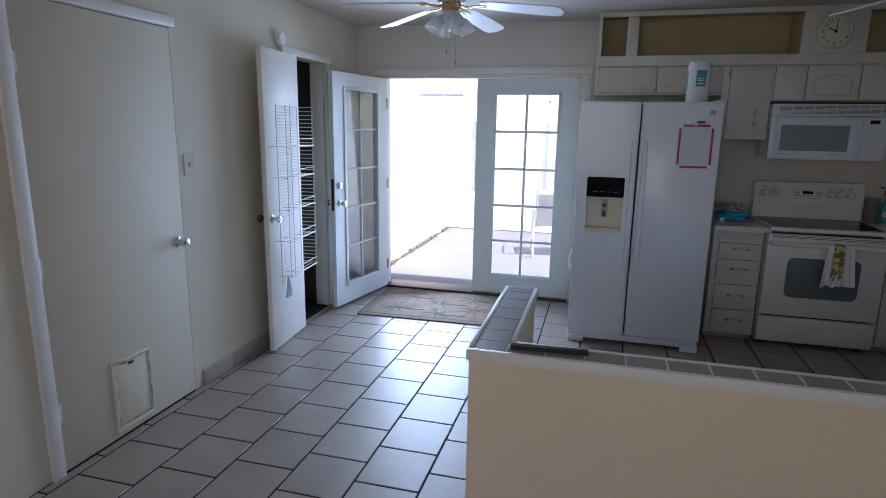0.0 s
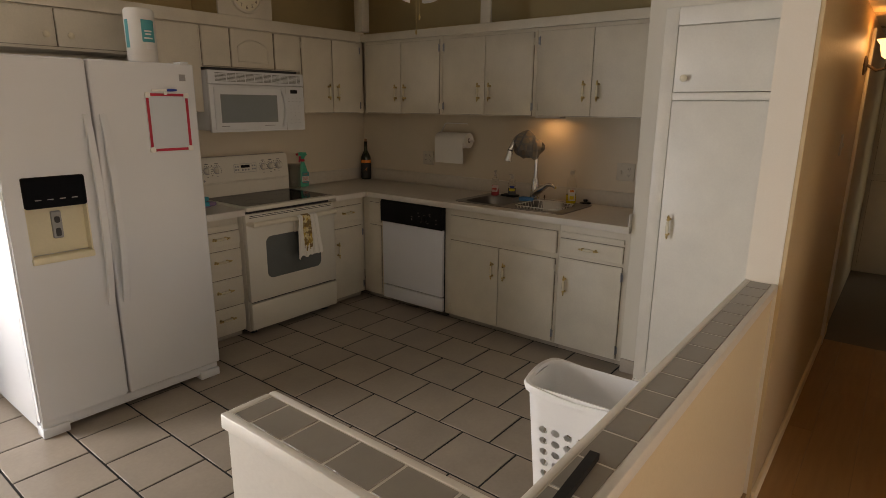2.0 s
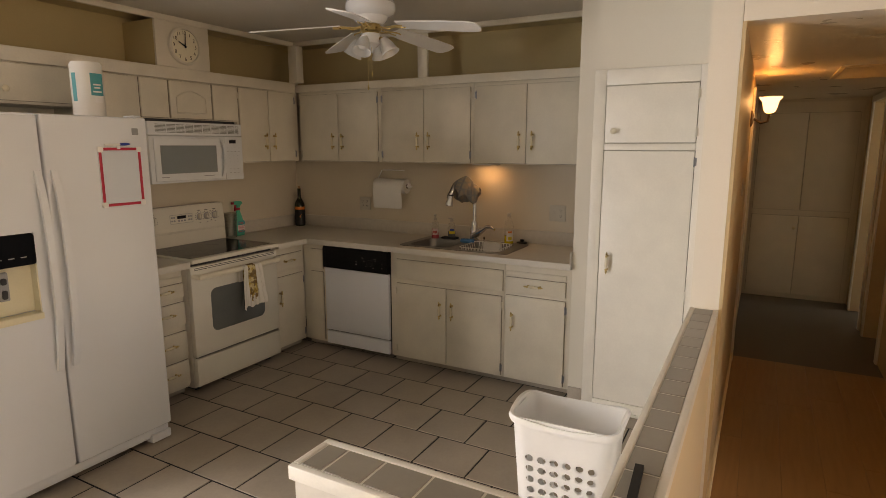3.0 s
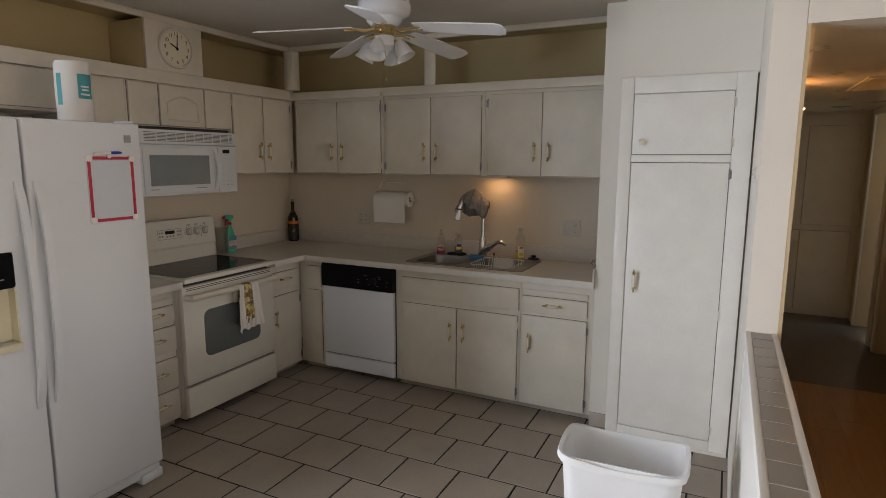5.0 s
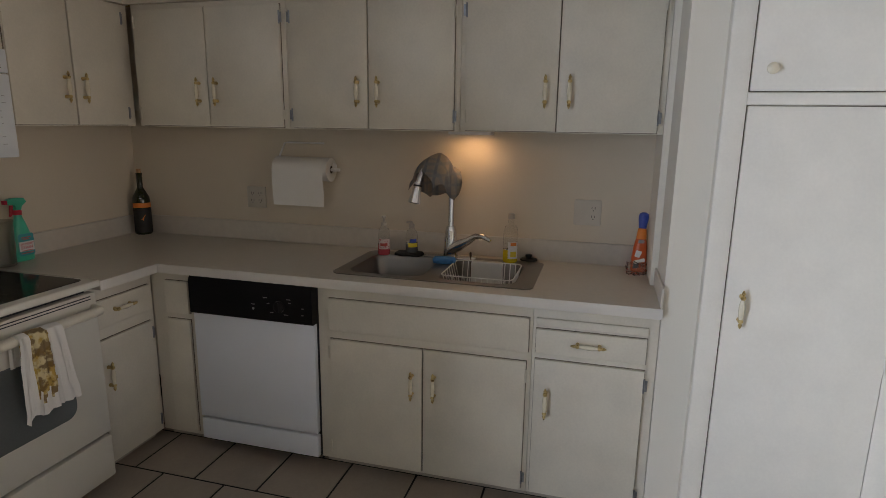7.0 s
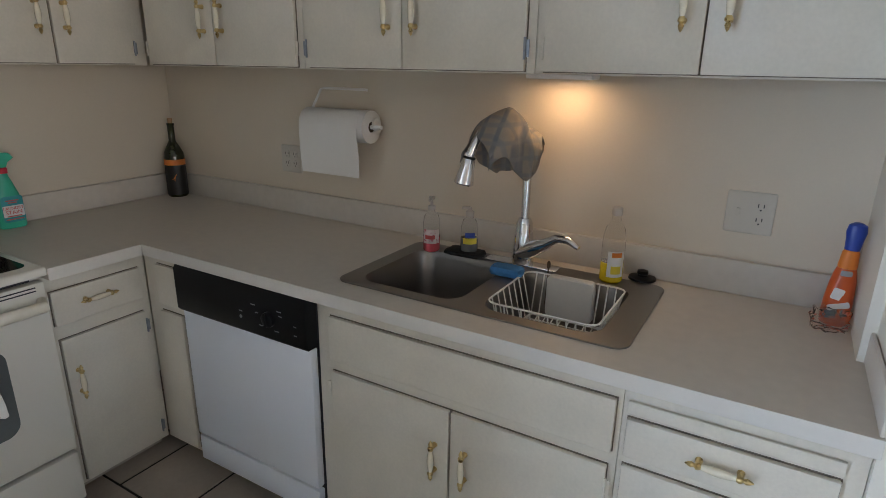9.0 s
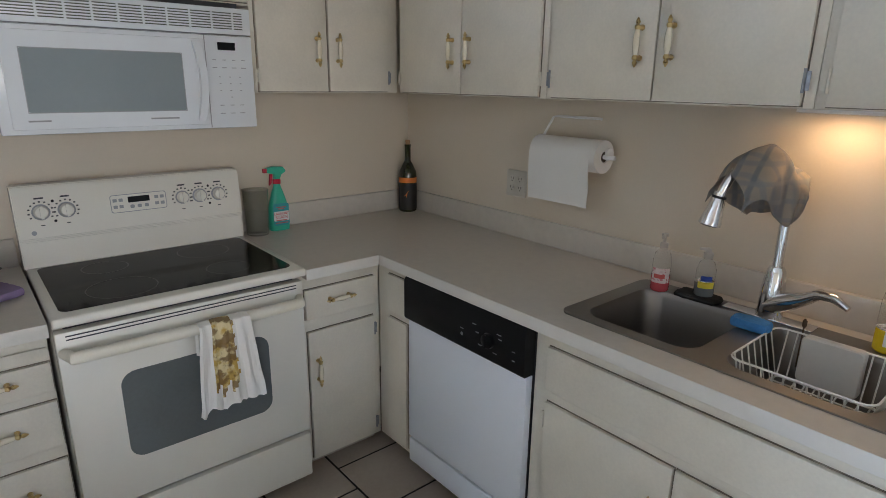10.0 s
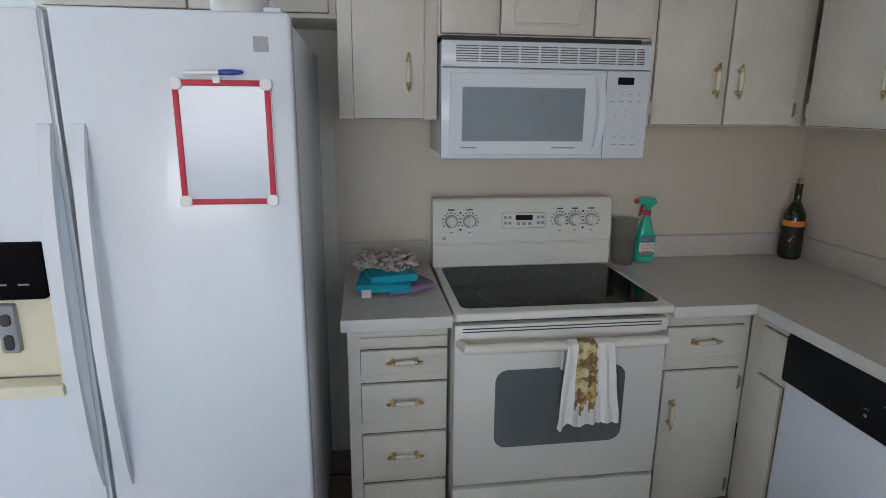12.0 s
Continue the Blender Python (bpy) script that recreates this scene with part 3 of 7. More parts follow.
d1 = thing("door_1", (LX, 1.86, 0), "closed cream flush door with a small pet flap", "door", kind="structure")
bm = bmnew()
box(bm, LX - 0.035, LX + 0.002, 1.853, 2.766, 0.008, 2.096, 0.003)
part("leaf", bm, M_wall_west, d1)
bm = bmnew()
knob(bm, (LX + 0.002, 2.712, 0.935), X)
part("door_knob", bm, M_chrome, d1, "round chrome knob")
for zz in (0.30, 0.98, 1.83):
    bm = bmnew()
    rod(bm, (LX + 0.008, 1.852, zz - 0.045), (LX + 0.008, 1.852, zz + 0.045), 0.007)
    box(bm, LX + 0.002, LX + 0.005, 1.854, 1.876, zz - 0.042, zz + 0.042)
    part("hinge", bm, M_trim, d1)
flap = bmnew()
for a, b, c, d in ((2.165, 2.42, 0.395, 0.42), (2.165, 2.42, 0.035, 0.06), (2.165, 2.187, 0.06, 0.395), (2.398, 2.42, 0.06, 0.395)):
    box(flap, LX + 0.002, LX + 0.014, a, b, c, d, 0.003)
fl = part("pet_flap", flap, M_wall_west, d1, "yellowed pet flap frame")
bm = bmnew()
box(bm, LX + 0.003, LX + 0.010, 2.187, 2.398, 0.06, 0.395, 0.002)
part("flap_panel", bm, M_wall_west, fl)
random.seed(21)
bm = bmnew()
for i in range(34):
    e = random.choice("ablr")
    k = random.random()
    w = random.uniform(0.003, 0.010)
    if e in "ab":
        yy, zz = 2.19 + 0.2 * k, (0.392 if e == "a" else 0.063)
        box(bm, LX + 0.0142, LX + 0.0146, yy, yy + w * 4, zz + 0.004 * k, zz + 0.004 * k + w)
    else:
        yy, zz = (2.178 if e == "l" else 2.399), 0.07 + 0.3 * k
        box(bm, LX + 0.0142, LX + 0.0146, yy + 0.004 * k, yy + 0.004 * k + w, zz, zz + w * 5)
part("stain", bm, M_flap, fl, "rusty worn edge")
bm = bmnew()
box(bm, LX + 0.010, LX + 0.016, 2.27, 2.30, 0.375, 0.387, 0.001)
part("latch", bm, M_bronze, fl)

# open closet door with a wire rack, folded back against the wall
lean = math.degrees(math.atan2(0.05, 0.56))
d2 = thing("door_2", (LX + 0.075, 3.985, 0), "open narrow white closet door carrying wire racks", "door", kind="structure", turn=-180 + lean)
bm = bmnew()
box(bm, -0.018, 0.018, 0.0, 0.555, 0.012, 2.09, 0.003)
part("leaf", bm, M_trim, d2, local=True)
for sgn in (-1, 1):
    bm = bmnew()
    knob(bm, (sgn * 0.018, 0.505, 0.96), (sgn, 0, 0))
    part("door_knob", bm, M_bronze if sgn > 0 else M_chrome, d2, local=True)
rack = bmnew()
for k, (y0, y1, xo) in enumerate(((0.10, 0.29, -0.045), (0.28, 0.50, -0.075))):
    z0, z1 = 0.50, 1.72
    for i in range(60):
        zz = z0 + (z1 - z0) * i / 59
        rod(rack, (xo - 0.004, y0, zz), (xo - 0.004, y1, zz), 0.0028, seg=4)
    for yy in (y0, y1):
        rod(rack, (xo, yy, z0 - 0.01), (xo, yy, z1 + 0.01), 0.0028, seg=6)
for zz in (0.55, 0.80, 1.02, 1.24, 1.45):
    for yy in (0.06, 0.2, 0.34, 0.48):
        rod(rack, (-0.018, yy, zz), (-0.14, yy, zz), 0.002, seg=5)
    rod(rack, (-0.14, 0.04, zz), (-0.14, 0.50, zz), 0.005, seg=6)
    rod(rack, (-0.14, 0.04, zz + 0.05), (-0.14, 0.50, zz + 0.05), 0.003, seg=6)
    rod(rack, (-0.10, 0.04, zz), (-0.10, 0.50, zz), 0.002, seg=6)
    rod(rack, (-0.06, 0.04, zz), (-0.06, 0.50, zz), 0.002, seg=6)
for i in range(42):
    zz = 0.56 + 1.16 * i / 41
    rod(rack, (-0.14, 0.035, zz), (-0.03, 0.035, zz), 0.0032, seg=4)
rod(rack, (-0.14, 0.035, 0.54), (-0.14, 0.035, 1.73), 0.003, seg=6)
part("wire_rack", rack, M_rack_wire, d2, "white coated wire door rack", local=True)
bm = bmnew()
for a in (-0.02, 0.0, 0.02):
    tube(bm, [(-0.10, 0.46 + a * 0.3, 0.55), (-0.105, 0.46 + a, 0.47), (-0.10, 0.46 + a * 1.6, 0.40)], [0.003, 0.007, 0.010], 6)
part("ribbon", bm, M_ribbon, d2, "pale blue ribbon tassel", local=True)

# chime above the closet door
bm = bmnew()
turned(bm, [(0.045, 0), (0.05, 0.006), (0.05, 0.03), (0.042, 0.042), (0.02, 0.046)], (LX, 3.89, 2.195), X, 24)
solid("wall_chime", bm, M_plastic, "round white plastic chime on the wall", "chime")


def switch_plate(name, place, out, wide, high, label, toggles=1, slots=0, group=""):
    """A wall plate: place is its centre on the wall, out the wall's normal."""
    out = Vector(out)
    u = Z.cross(out)
    t = thing(name, place, label, "switch" if toggles else "socket", group)
    bm = bmnew()
    plate(bm, place, u, Z, rounded(wide, high, 0.006), 0.006, soft=0.002)
    part("cover_plate", bm, M_plate, t)
    p = Vector(place)
    for i in range(toggles):
        bm = bmnew()
        c = p + u * ((i - (toggles - 1) / 2) * 0.045 - (0.030 if slots else 0.0)) + out * 0.006
        plate(bm, c, u, Z, rounded(0.010, 0.024, 0.002), 0.009)
        part("toggle", bm, M_plate, t)
    for i in range(slots):
        c = p + u * ((i - (slots - 1) / 2) * 0.046 + (0.026 if toggles else 0.0)) + out * 0.006
        bm = bmnew()
        for dz in (-0.020, 0.020):
            plate(bm, c + Z * dz, u, Z, rounded(0.030, 0.030, 0.010), 0.0012)
            for du in (-0.007, 0.007):
                plate(bm, c + Z * (dz + 0.003) + u * du + out * 0.0013, u, Z, rect(-0.0014, 0.0014, -0.005, 0.005), 0.0004, 1)
            plate(bm, c + Z * (dz - 0.009) + out * 0.0013, u, Z, rounded(0.005, 0.005, 0.002, 3), 0.0004, 1)
        part("socket", bm, [M_plate, M_darkgrey], t)
    return t


switch_plate("light_switch", (LX, 2.855, 1.365), X, 0.085, 0.125, "white light switch plate beside the flush door")
switch_plate("wall_socket", (WX - 0.004, 4.535, 1.145), -X, 0.115, 0.115, "white double wall socket above worktop", 0, 2, "wall sockets")
switch_plate("wall_socket", (WX - 0.004, 2.775, 1.152), -X, 0.125, 0.12, "white plate with switch and socket by pantry", 1, 1, "wall sockets")
switch_plate("phone_jack", (1.73, 1.69, 1.58), Y, 0.045, 0.05, "small white phone jack on the wall", 1)
switch_plate("thermostat", (2.75, HY1 - 0.012, 1.40), -Y, 0.075, 0.11, "small dark-edged thermostat on hall wall", 1)

# patio doors
bm = bmnew()
box(bm, -2.145, -2.08, WY - 0.018, WY, 0, 2.0595, 0.004)
box(bm, -0.22, -0.155, WY - 0.018, WY, 0, 2.0595, 0.004)
box(bm, -2.15, -0.15, WY - 0.021, WY, 2.06, 2.125, 0.004)
structure("trim", bm, M_trim, "white painted patio door casing")
bm = bmnew()
box(bm, -2.08, -2.055, WY + 0.002, 5.49, 0, 2.06, 0.002)
box(bm, -0.25, -0.22, WY + 0.002, 5.49, 0, 2.06, 0.002)
box(bm, -2.055, -0.25, WY + 0.002, 5.49, 2.035, 2.06, 0.002)
structure("door_frame", bm, M_trim, "white painted patio door frame")
bm = bmnew()
box(bm, -2.055, -0.25, WY - 0.01, 5.56, 0.0, 0.022, 0.004)
structure("door_sill", bm, M_bronze, "worn dark metal door sill")


def french_door(name, at, turn, width, label, locked, hinge_side):
    """A glazed leaf, built along its own x from the hinge; two by five panes."""
    d = thing(name, at, label, "door", kind="structure", turn=turn)
    h0, h1 = 0.025, 2.03
    gx0, gx1, gz0, gz1 = 0.165, width - 0.165, 0.20, 1.90
    bm = bmnew()
    grid_solid(bm, (0, gx0, gx1, width), (h0, gz0, gz1, h1), {(1, 1)}, lambda u, v, d: (u, d, v), -0.022, 0.022)
    part("leaf_frame", bm, M_door_blue, d, local=True)
    for s in (-1, 1):
        bm = bmnew()
        for a, b, c, e in ((gx0 - 0.02, gx0 + 0.012, gz0 - 0.02, gz1 + 0.02), (gx1 - 0.012, gx1 + 0.02, gz0 - 0.02, gz1 + 0.02), (gx0 + 0.012, gx1 - 0.012, gz0 - 0.02, gz0 + 0.012), (gx0 + 0.012, gx1 - 0.012, gz1 - 0.012, gz1 + 0.02)):
            box(bm, a, b, s * 0.0222, s * 0.031, c, e, 0.004)
        part("glazing_bead", bm, M_door_blue, d, local=True)
    bm = bmnew()
    mid = (gx0 + gx1) / 2
    box(bm, mid - 0.010, mid + 0.010, -0.012, 0.012, gz0, gz1, 0.004)
    part("muntin", bm, M_door_blue, d, local=True)
    step = (gz1 - gz0) / 5
    for i in range(1, 5):
        bm = bmnew()
        box(bm, gx0, gx1, -0.0125, 0.0125, gz0 + i * step - 0.010, gz0 + i * step + 0.010, 0.004)
        part("muntin", bm, M_door_blue, d, local=True)
    for i in range(5):
        for a, b in ((gx0, mid - 0.010), (mid + 0.010, gx1)):
            bm = bmnew()
            box(bm, a, b, -0.002, 0.002, gz0 + i * step + 0.01, gz0 + (i + 1) * step - 0.01)
            p = part("pane", bm, M_glass, d, local=True)
            p.visible_shadow = False
    if locked:
        for s in (-1, 1):
            bm = bmnew()
            knob(bm, (width - 0.06, s * 0.022, 0.94), (0, s, 0))
            part("door_knob", bm, M_chrome, d, "round chrome knob", local=True)
            bm = bmnew()
            turned(bm, [(0.030, 0), (0.031, 0.008), (0.024, 0.018), (0.010, 0.022)], (width - 0.06, s * 0.022, 1.09), (0, s, 0), 18)
            part("deadbolt", bm, M_chrome, d, "round chrome deadbolt", local=True)
        bm = bmnew()
        box(bm, width, width + 0.002, -0.012, 0.012, 0.88, 1.15)
        part("strike_plate", bm, M_bronze, d, local=True)
    for zz in (0.25, 1.05, 1.80):
        bm = bmnew()
        rod(bm, (-0.004, hinge_side * 0.026, zz - 0.05), (-0.004, hinge_side * 0.026, zz + 0.05), 0.008)
        part("hinge", bm, M_brass, d, local=True)
    return d


ang = math.degrees(math.atan2(4.50 - 5.33, -2.205 + 2.055))
french_door("door_3", (-2.05, 5.325, 0), ang, 0.86, "open pale blue-white glazed patio door", True, 1)
french_door("door_4", (-0.248, 5.385, 0), 180, 0.915, "closed pale white glazed patio door", False, 1)
bm = bmnew()
tube(bm, [(-0.135, 5.334, 0.66), (-0.15, 5.25, 0.61), (-0.21, 5.20, 0.55), (-0.245, 5.19, 0.48), (-0.245, 5.18, 0.41), (-0.21, 5.17, 0.34), (-0.15, 5.15, 0.30), (-0.09, 5.12, 0.285)], 0.0105)
solid("water_hose", bm, M_plastic, "white plastic water hose behind fridge", "hose")

# rug before the patio doors
RX, RY = -1.385, 4.863
bm = bmnew()
plate(bm, (RX, RY, 0.001), X, Y, rounded(1.21, 0.86, 0.02), 0.008)
rug = solid("door_mat", bm, M_rug_border, "flat brown rug with palm leaf pattern by door", "rug", at=(RX, RY, 0.001))
bm = bmnew()
plate(bm, (RX, RY, 0.009), X, Y, rounded(1.17, 0.82, 0.02), 0.001)
part("rug_edge", bm, M_rug, rug, "tan woven edge band")
bm = bmnew()
plate(bm, (RX, RY, 0.010), X, Y, rounded(1.10, 0.75, 0.01), 0.0008)
part("rug_band", bm, M_rug_border, rug, "dark brown border line")
bm = bmnew()
plate(bm, (RX, RY, 0.0108), X, Y, rounded(1.08, 0.73, 0.01), 0.0008)
part("rug_field", bm, M_rug, rug, "faded tan field")
random.seed(4)
for cx, cy, r0, olive in ((-1.72, 4.70, 20, True), (-1.36, 4.92, 80, False), (-1.02, 4.78, 150, False), (-1.66, 5.06, 200, False), (-1.06, 5.08, 40, True), (-1.34, 4.62, -20, True)):
    bm = bmnew()
    for k in range(8):
        a = radians(r0 + k * 42 - 150)
        L = random.uniform(0.13, 0.21)
        bend = random.uniform(-0.03, 0.03)
        u, v = Vector((math.cos(a), math.sin(a), 0)), Vector((-math.sin(a), math.cos(a), 0))
        plate(bm, (cx, cy, 0.0116), u, v, [(0, -0.003), (L * 0.35, -0.012 + bend * 0.5), (L * 0.7, -0.010 + bend), (L, bend * 1.8), (L * 0.7, 0.009 + bend), (L * 0.35, 0.012 + bend * 0.5), (0, 0.003)], 0.0008)
    part("leaf_motif", bm, M_rug_leaf if olive else M_rug_border, rug)
    bm = bmnew()
    tube(bm, arc((cx, cy, 0.0112), (cx + 0.12, cy - 0.05, 0.0112), (cx + 0.27, cy - 0.02, 0.0112), 8), 0.004, 4)
    part("trunk_motif", bm, M_rug_border, rug)
rug.matrix_basis = rug.matrix_basis @ pose(0, 0, 0, 0, 0, 1.7)

# ---------------------------------------------------------------- kitchen cabinets
def pull(parent, place, out, along):
    """Brass and ceramic bail pull."""
    out, along, p = Vector(out), Vector(along), Vector(place)
    bm = bmnew()
    c = p + out * 0.024
    for s in (-1, 1):
        e = p + along * (s * 0.041)
        rod(bm, e, e + out * 0.024, 0.0085, 0.0052, 8)
        turned(bm, [(0.006, 0), (0.0088, 0.005), (0.0088, 0.010), (0.0045, 0.014), (0.0070, 0.020), (0.0050, 0.026), (0.0012, 0.033)], c + along * (s * 0.034), along * s, 10)
    turned(bm, [(0.0062, 0), (0.0090, 0.016), (0.0102, 0.034), (0.0090, 0.052), (0.0062, 0.068)], c - along * 0.034, along, 10, 1)
    return part("handle", bm, [M_brass, M_ceramic], parent, "brass handle with a cream ceramic grip")


def small_knob(parent, place, out):
    bm = bmnew()
    turned(bm, [(0.007, 0), (0.007, 0.012), (0.017, 0.017), (0.018, 0.023), (0.012, 0.028), (0.003, 0.030)], place, out, 16)
    return part("knob", bm, M_ceramic, parent, "cream ceramic knob")


def hinge_on(parent, place, out, side, mat=None):
    out, side, p = Vector(out), Vector(side), Vector(place)
    bm = bmnew()
    rod(bm, p + out * 0.004 - Z * 0.028, p + out * 0.004 + Z * 0.028, 0.0038, seg=6)
    plate(bm, p + side * 0.002, side, Z, rect(0, 0.010, -0.022, 0.022), 0.0016) if side.cross(Z).dot(out) > 0 else plate(bm, p + side * 0.014, -side, Z, rect(0, 0.010, -0.022, 0.022), 0.0016)
    return part("hinge", bm, mat or M_chrome, parent)


class Run:
    """A row of cabinet fronts in one vertical plane. s runs along the row, out points into the room."""

    def __init__(self, axis, face, out):
        self.axis, self.face, self.out = axis, face, Vector(out)
        self.dir = Y if axis == "y" else X

    def at(self, s, z, d=0.0):
        p = Vector((0, 0, z))
        if self.axis == "y":
            p.y, p.x = s, self.face
        else:
            p.x, p.y = s, self.face
        return p + self.out * d

    def slab(self, bm, s0, s1, z0, z1, d0, d1, bevel=0.0, mi=0):
        a, b = self.at(s0, z0, d0), self.at(s1, z1, d1)
        box(bm, a.x, b.x, a.y, b.y, a.z, b.z, bevel, mi)

    def front(self, parent, name, s0, s1, z0, z1, proud=0.016, pull_at=None, along=None, hinges=None, mat=None):
        bm = bmnew()
        self.slab(bm, s0 + 0.0022, s1 - 0.0022, z0 + 0.0022, z1 - 0.0022, 0.0025, proud, 0.0026)
        # dark slab behind the front, its rim drawn as a shadow line
        self.slab(bm, s0, s1, z0, z1, 0.0004, 0.0025, 0.0, 1)
        ob = part(name, bm, [mat or M_cab, M_cab_edge], parent)
        if pull_at:
            pull(ob, self.at(*pull_at, proud), self.out, along)
        if hinges:
            side = 1 if hinges == s1 else -1
            for zz in (z0 + 0.06, z1 - 0.06):
                hinge_on(ob, self.at(hinges - side * 0.001, zz, proud - 0.002), self.out, self.dir * side, random.choice((M_hinge, M_cab, M_cab)))
        return ob


# fronts stand 16 mm proud of the frames
wall_n_run = Run("x", 5.016, -Y)     # wall cabinets over the range
wall_e_run = Run("y", 2.636, -X)     # wall cabinets over the sink
base_n_run = Run("x", 4.736, -Y)
base_e_run = Run("y", 2.351, -X)
UZ0, UZ1 = 1.518, 2.085
random.seed(7)


def wall_cabinet(run, s0, s1, z0, z1, back, label, group="wall cabinets"):
    t = thing("wall_cabinet", run.at((s0 + s1) / 2, z0), label, "cabinet", group)
    bm = bmnew()
    a, b = run.at(s0, z0), run.at(s1, z1)
    if run.axis == "x":
        box(bm, s0 + 0.0005, s1 - 0.0005, run.face, back, z0, z1, 0.002)
    else:
        box(bm, run.face, back, s0 + 0.0005, s1 - 0.0005, z0, z1, 0.002)
    part("body", bm, M_cab, t)
    return t


BN, BE = WY - 0.005, WX - 0.005
# over the fridge
c = wall_cabinet(wall_n_run, -0.115, 0.835, 1.87, 2.09, BN, "low cream wall cabinet above the fridge")
d = wall_n_run.front(c, "door", -0.09, 0.352, 1.885, 2.083)
small_knob(d, wall_n_run.at(0.30, 1.945, 0.016), -Y)
d = wall_n_run.front(c, "door", 0.356, 0.81, 1.885, 2.083)
small_knob(d, wall_n_run.at(0.42, 1.945, 0.016), -Y)
# narrow one
c = wall_cabinet(wall_n_run, 0.835, 1.185, 1.535, 2.09, BN, "narrow cream wall cabinet with one door")
wall_n_run.front(c, "door", 0.885, 1.138, 1.537, 2.083, pull_at=(1.080, 1.698), along=Z, hinges=0.885)
# over the microwave
c = wall_cabinet(wall_n_run, 1.185, 1.99, 1.825, 2.09, BN, "low cream wall cabinet above the microwave")
wall_n_run.front(c, "panel", 1.195, 1.40, 1.832, 2.083)
d = wall_n_run.front(c, "door", 1.408, 1.752, 1.832, 2.083)
bm = bmnew()
pts = [(1.46, 1.87), (1.70, 1.87)] + [(1.70 - 0.24 * i / 12, 1.975 + 0.045 * math.sin(math.pi * i / 12)) for i in range(13)]
tube(bm, [wall_n_run.at(a, b, 0.0155) for a, b in pts], 0.006, 6, closed=True)
part("arched_moulding", bm, M_cab, d, "arched raised moulding")
wall_n_run.front(c, "panel", 1.760, 1.985, 1.832, 2.083)
# corner one
c = wall_cabinet(wall_n_run, 1.99, 2.655, UZ0, 2.09, BN, "cream corner wall cabinet with two doors")
wall_n_run.front(c, "door", 2.005, 2.302, UZ0 + 0.004, 2.083, pull_at=(2.253, 1.685), along=Z, hinges=2.005)
wall_n_run.front(c, "door", 2.306, 2.60, UZ0 + 0.004, 2.083, pull_at=(2.347, 1.685), along=Z, hinges=2.60)
# over the sink
for y0, ym, y1 in ((4.135, 4.552, 4.97), (3.322, 3.737, 4.135), (2.50, 2.916, 3.322)):
    c = wall_cabinet(wall_e_run, y0, y1, UZ0, 2.09, BE, "cream wall cabinet with two plain doors")
    e0, e1 = y0 + 0.024, y1 - 0.024
    wall_e_run.front(c, "door", e0, ym, UZ0 + 0.004, 2.066, pull_at=(ym - 0.048, 1.682), along=Z, hinges=e0)
    wall_e_run.front(c, "door", ym, e1, UZ0 + 0.004, 2.066, pull_at=(ym + 0.048, 1.682), along=Z, hinges=e1)

# open display shelf under the ceiling: rail, posts, top rail
bm = bmnew()
box(bm, -0.115, 2.656, 4.998, 5.02, 2.0905, 2.168, 0.003)
box(bm, -0.115, 2.656, 5.0205, BN, 2.148, 2.166)
shelf = solid("display_shelf", bm, M_cab, "cream open shelf boards above wall cabinets", "shelf")
bm = bmnew()
box(bm, 2.618, 2.64, 2.50, 4.9975, 2.0905, 2.150, 0.003)
box(bm, 2.6405, BE, 2.50, 4.9975, 2.13, 2.148)
shelf2 = solid("display_shelf", bm, M_cab, "cream open shelf boards above sink cabinets", "shelf")
for x0, x1 in ((-0.115, -0.085), (0.105, 0.19), (1.335, 1.757)):
    bm = bmnew()
    box(bm, x0, x1, 4.999, 5.019, 2.1685, 2.462, 0.003)
    part("post", bm, M_cab, shelf)
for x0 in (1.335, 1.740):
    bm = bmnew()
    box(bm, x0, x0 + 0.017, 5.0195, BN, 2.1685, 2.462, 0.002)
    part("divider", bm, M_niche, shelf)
bm = bmnew()
box(bm, -0.115, -0.10, 5.0195, BN, 2.1685, 2.462, 0.002)
part("divider", bm, M_cab, shelf)
bm = bmnew()
box(bm, 2.575, 2.656, 4.93, 5.019, 2.1685, 2.462, 0.003)
part("post", bm, M_cab, shelf)
bm = bmnew()
box(bm, 2.619, 2.639, 3.70, 3.785, 2.1505, 2.462, 0.003)
part("post", bm, M_cab, shelf2)
bm = bmnew()
box(bm, -0.115, 2.656, 4.996, 5.022, 2.4625, 2.4995, 0.003)
part("top_rail", bm, M_cab, shelf)
bm = bmnew()
box(bm, 2.616, 2.642, 2.50, 4.9955, 2.4625, 2.4995, 0.003)
part("top_rail", bm, M_cab, shelf2)
# tan sheets, darker than the walls, cover wall and ceiling inside the recess
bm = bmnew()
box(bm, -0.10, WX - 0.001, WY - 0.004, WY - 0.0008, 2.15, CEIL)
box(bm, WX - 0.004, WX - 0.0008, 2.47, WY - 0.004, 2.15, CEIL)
structure("wall_niche", bm, M_niche, "thin tan sheet over the wall behind the display shelf")
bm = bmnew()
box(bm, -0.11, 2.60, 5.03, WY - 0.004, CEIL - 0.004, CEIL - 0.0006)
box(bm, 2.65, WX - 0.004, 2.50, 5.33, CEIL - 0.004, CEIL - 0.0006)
structure("ceiling_niche", bm, M_niche, "thin tan sheet over the ceiling above the display shelf")

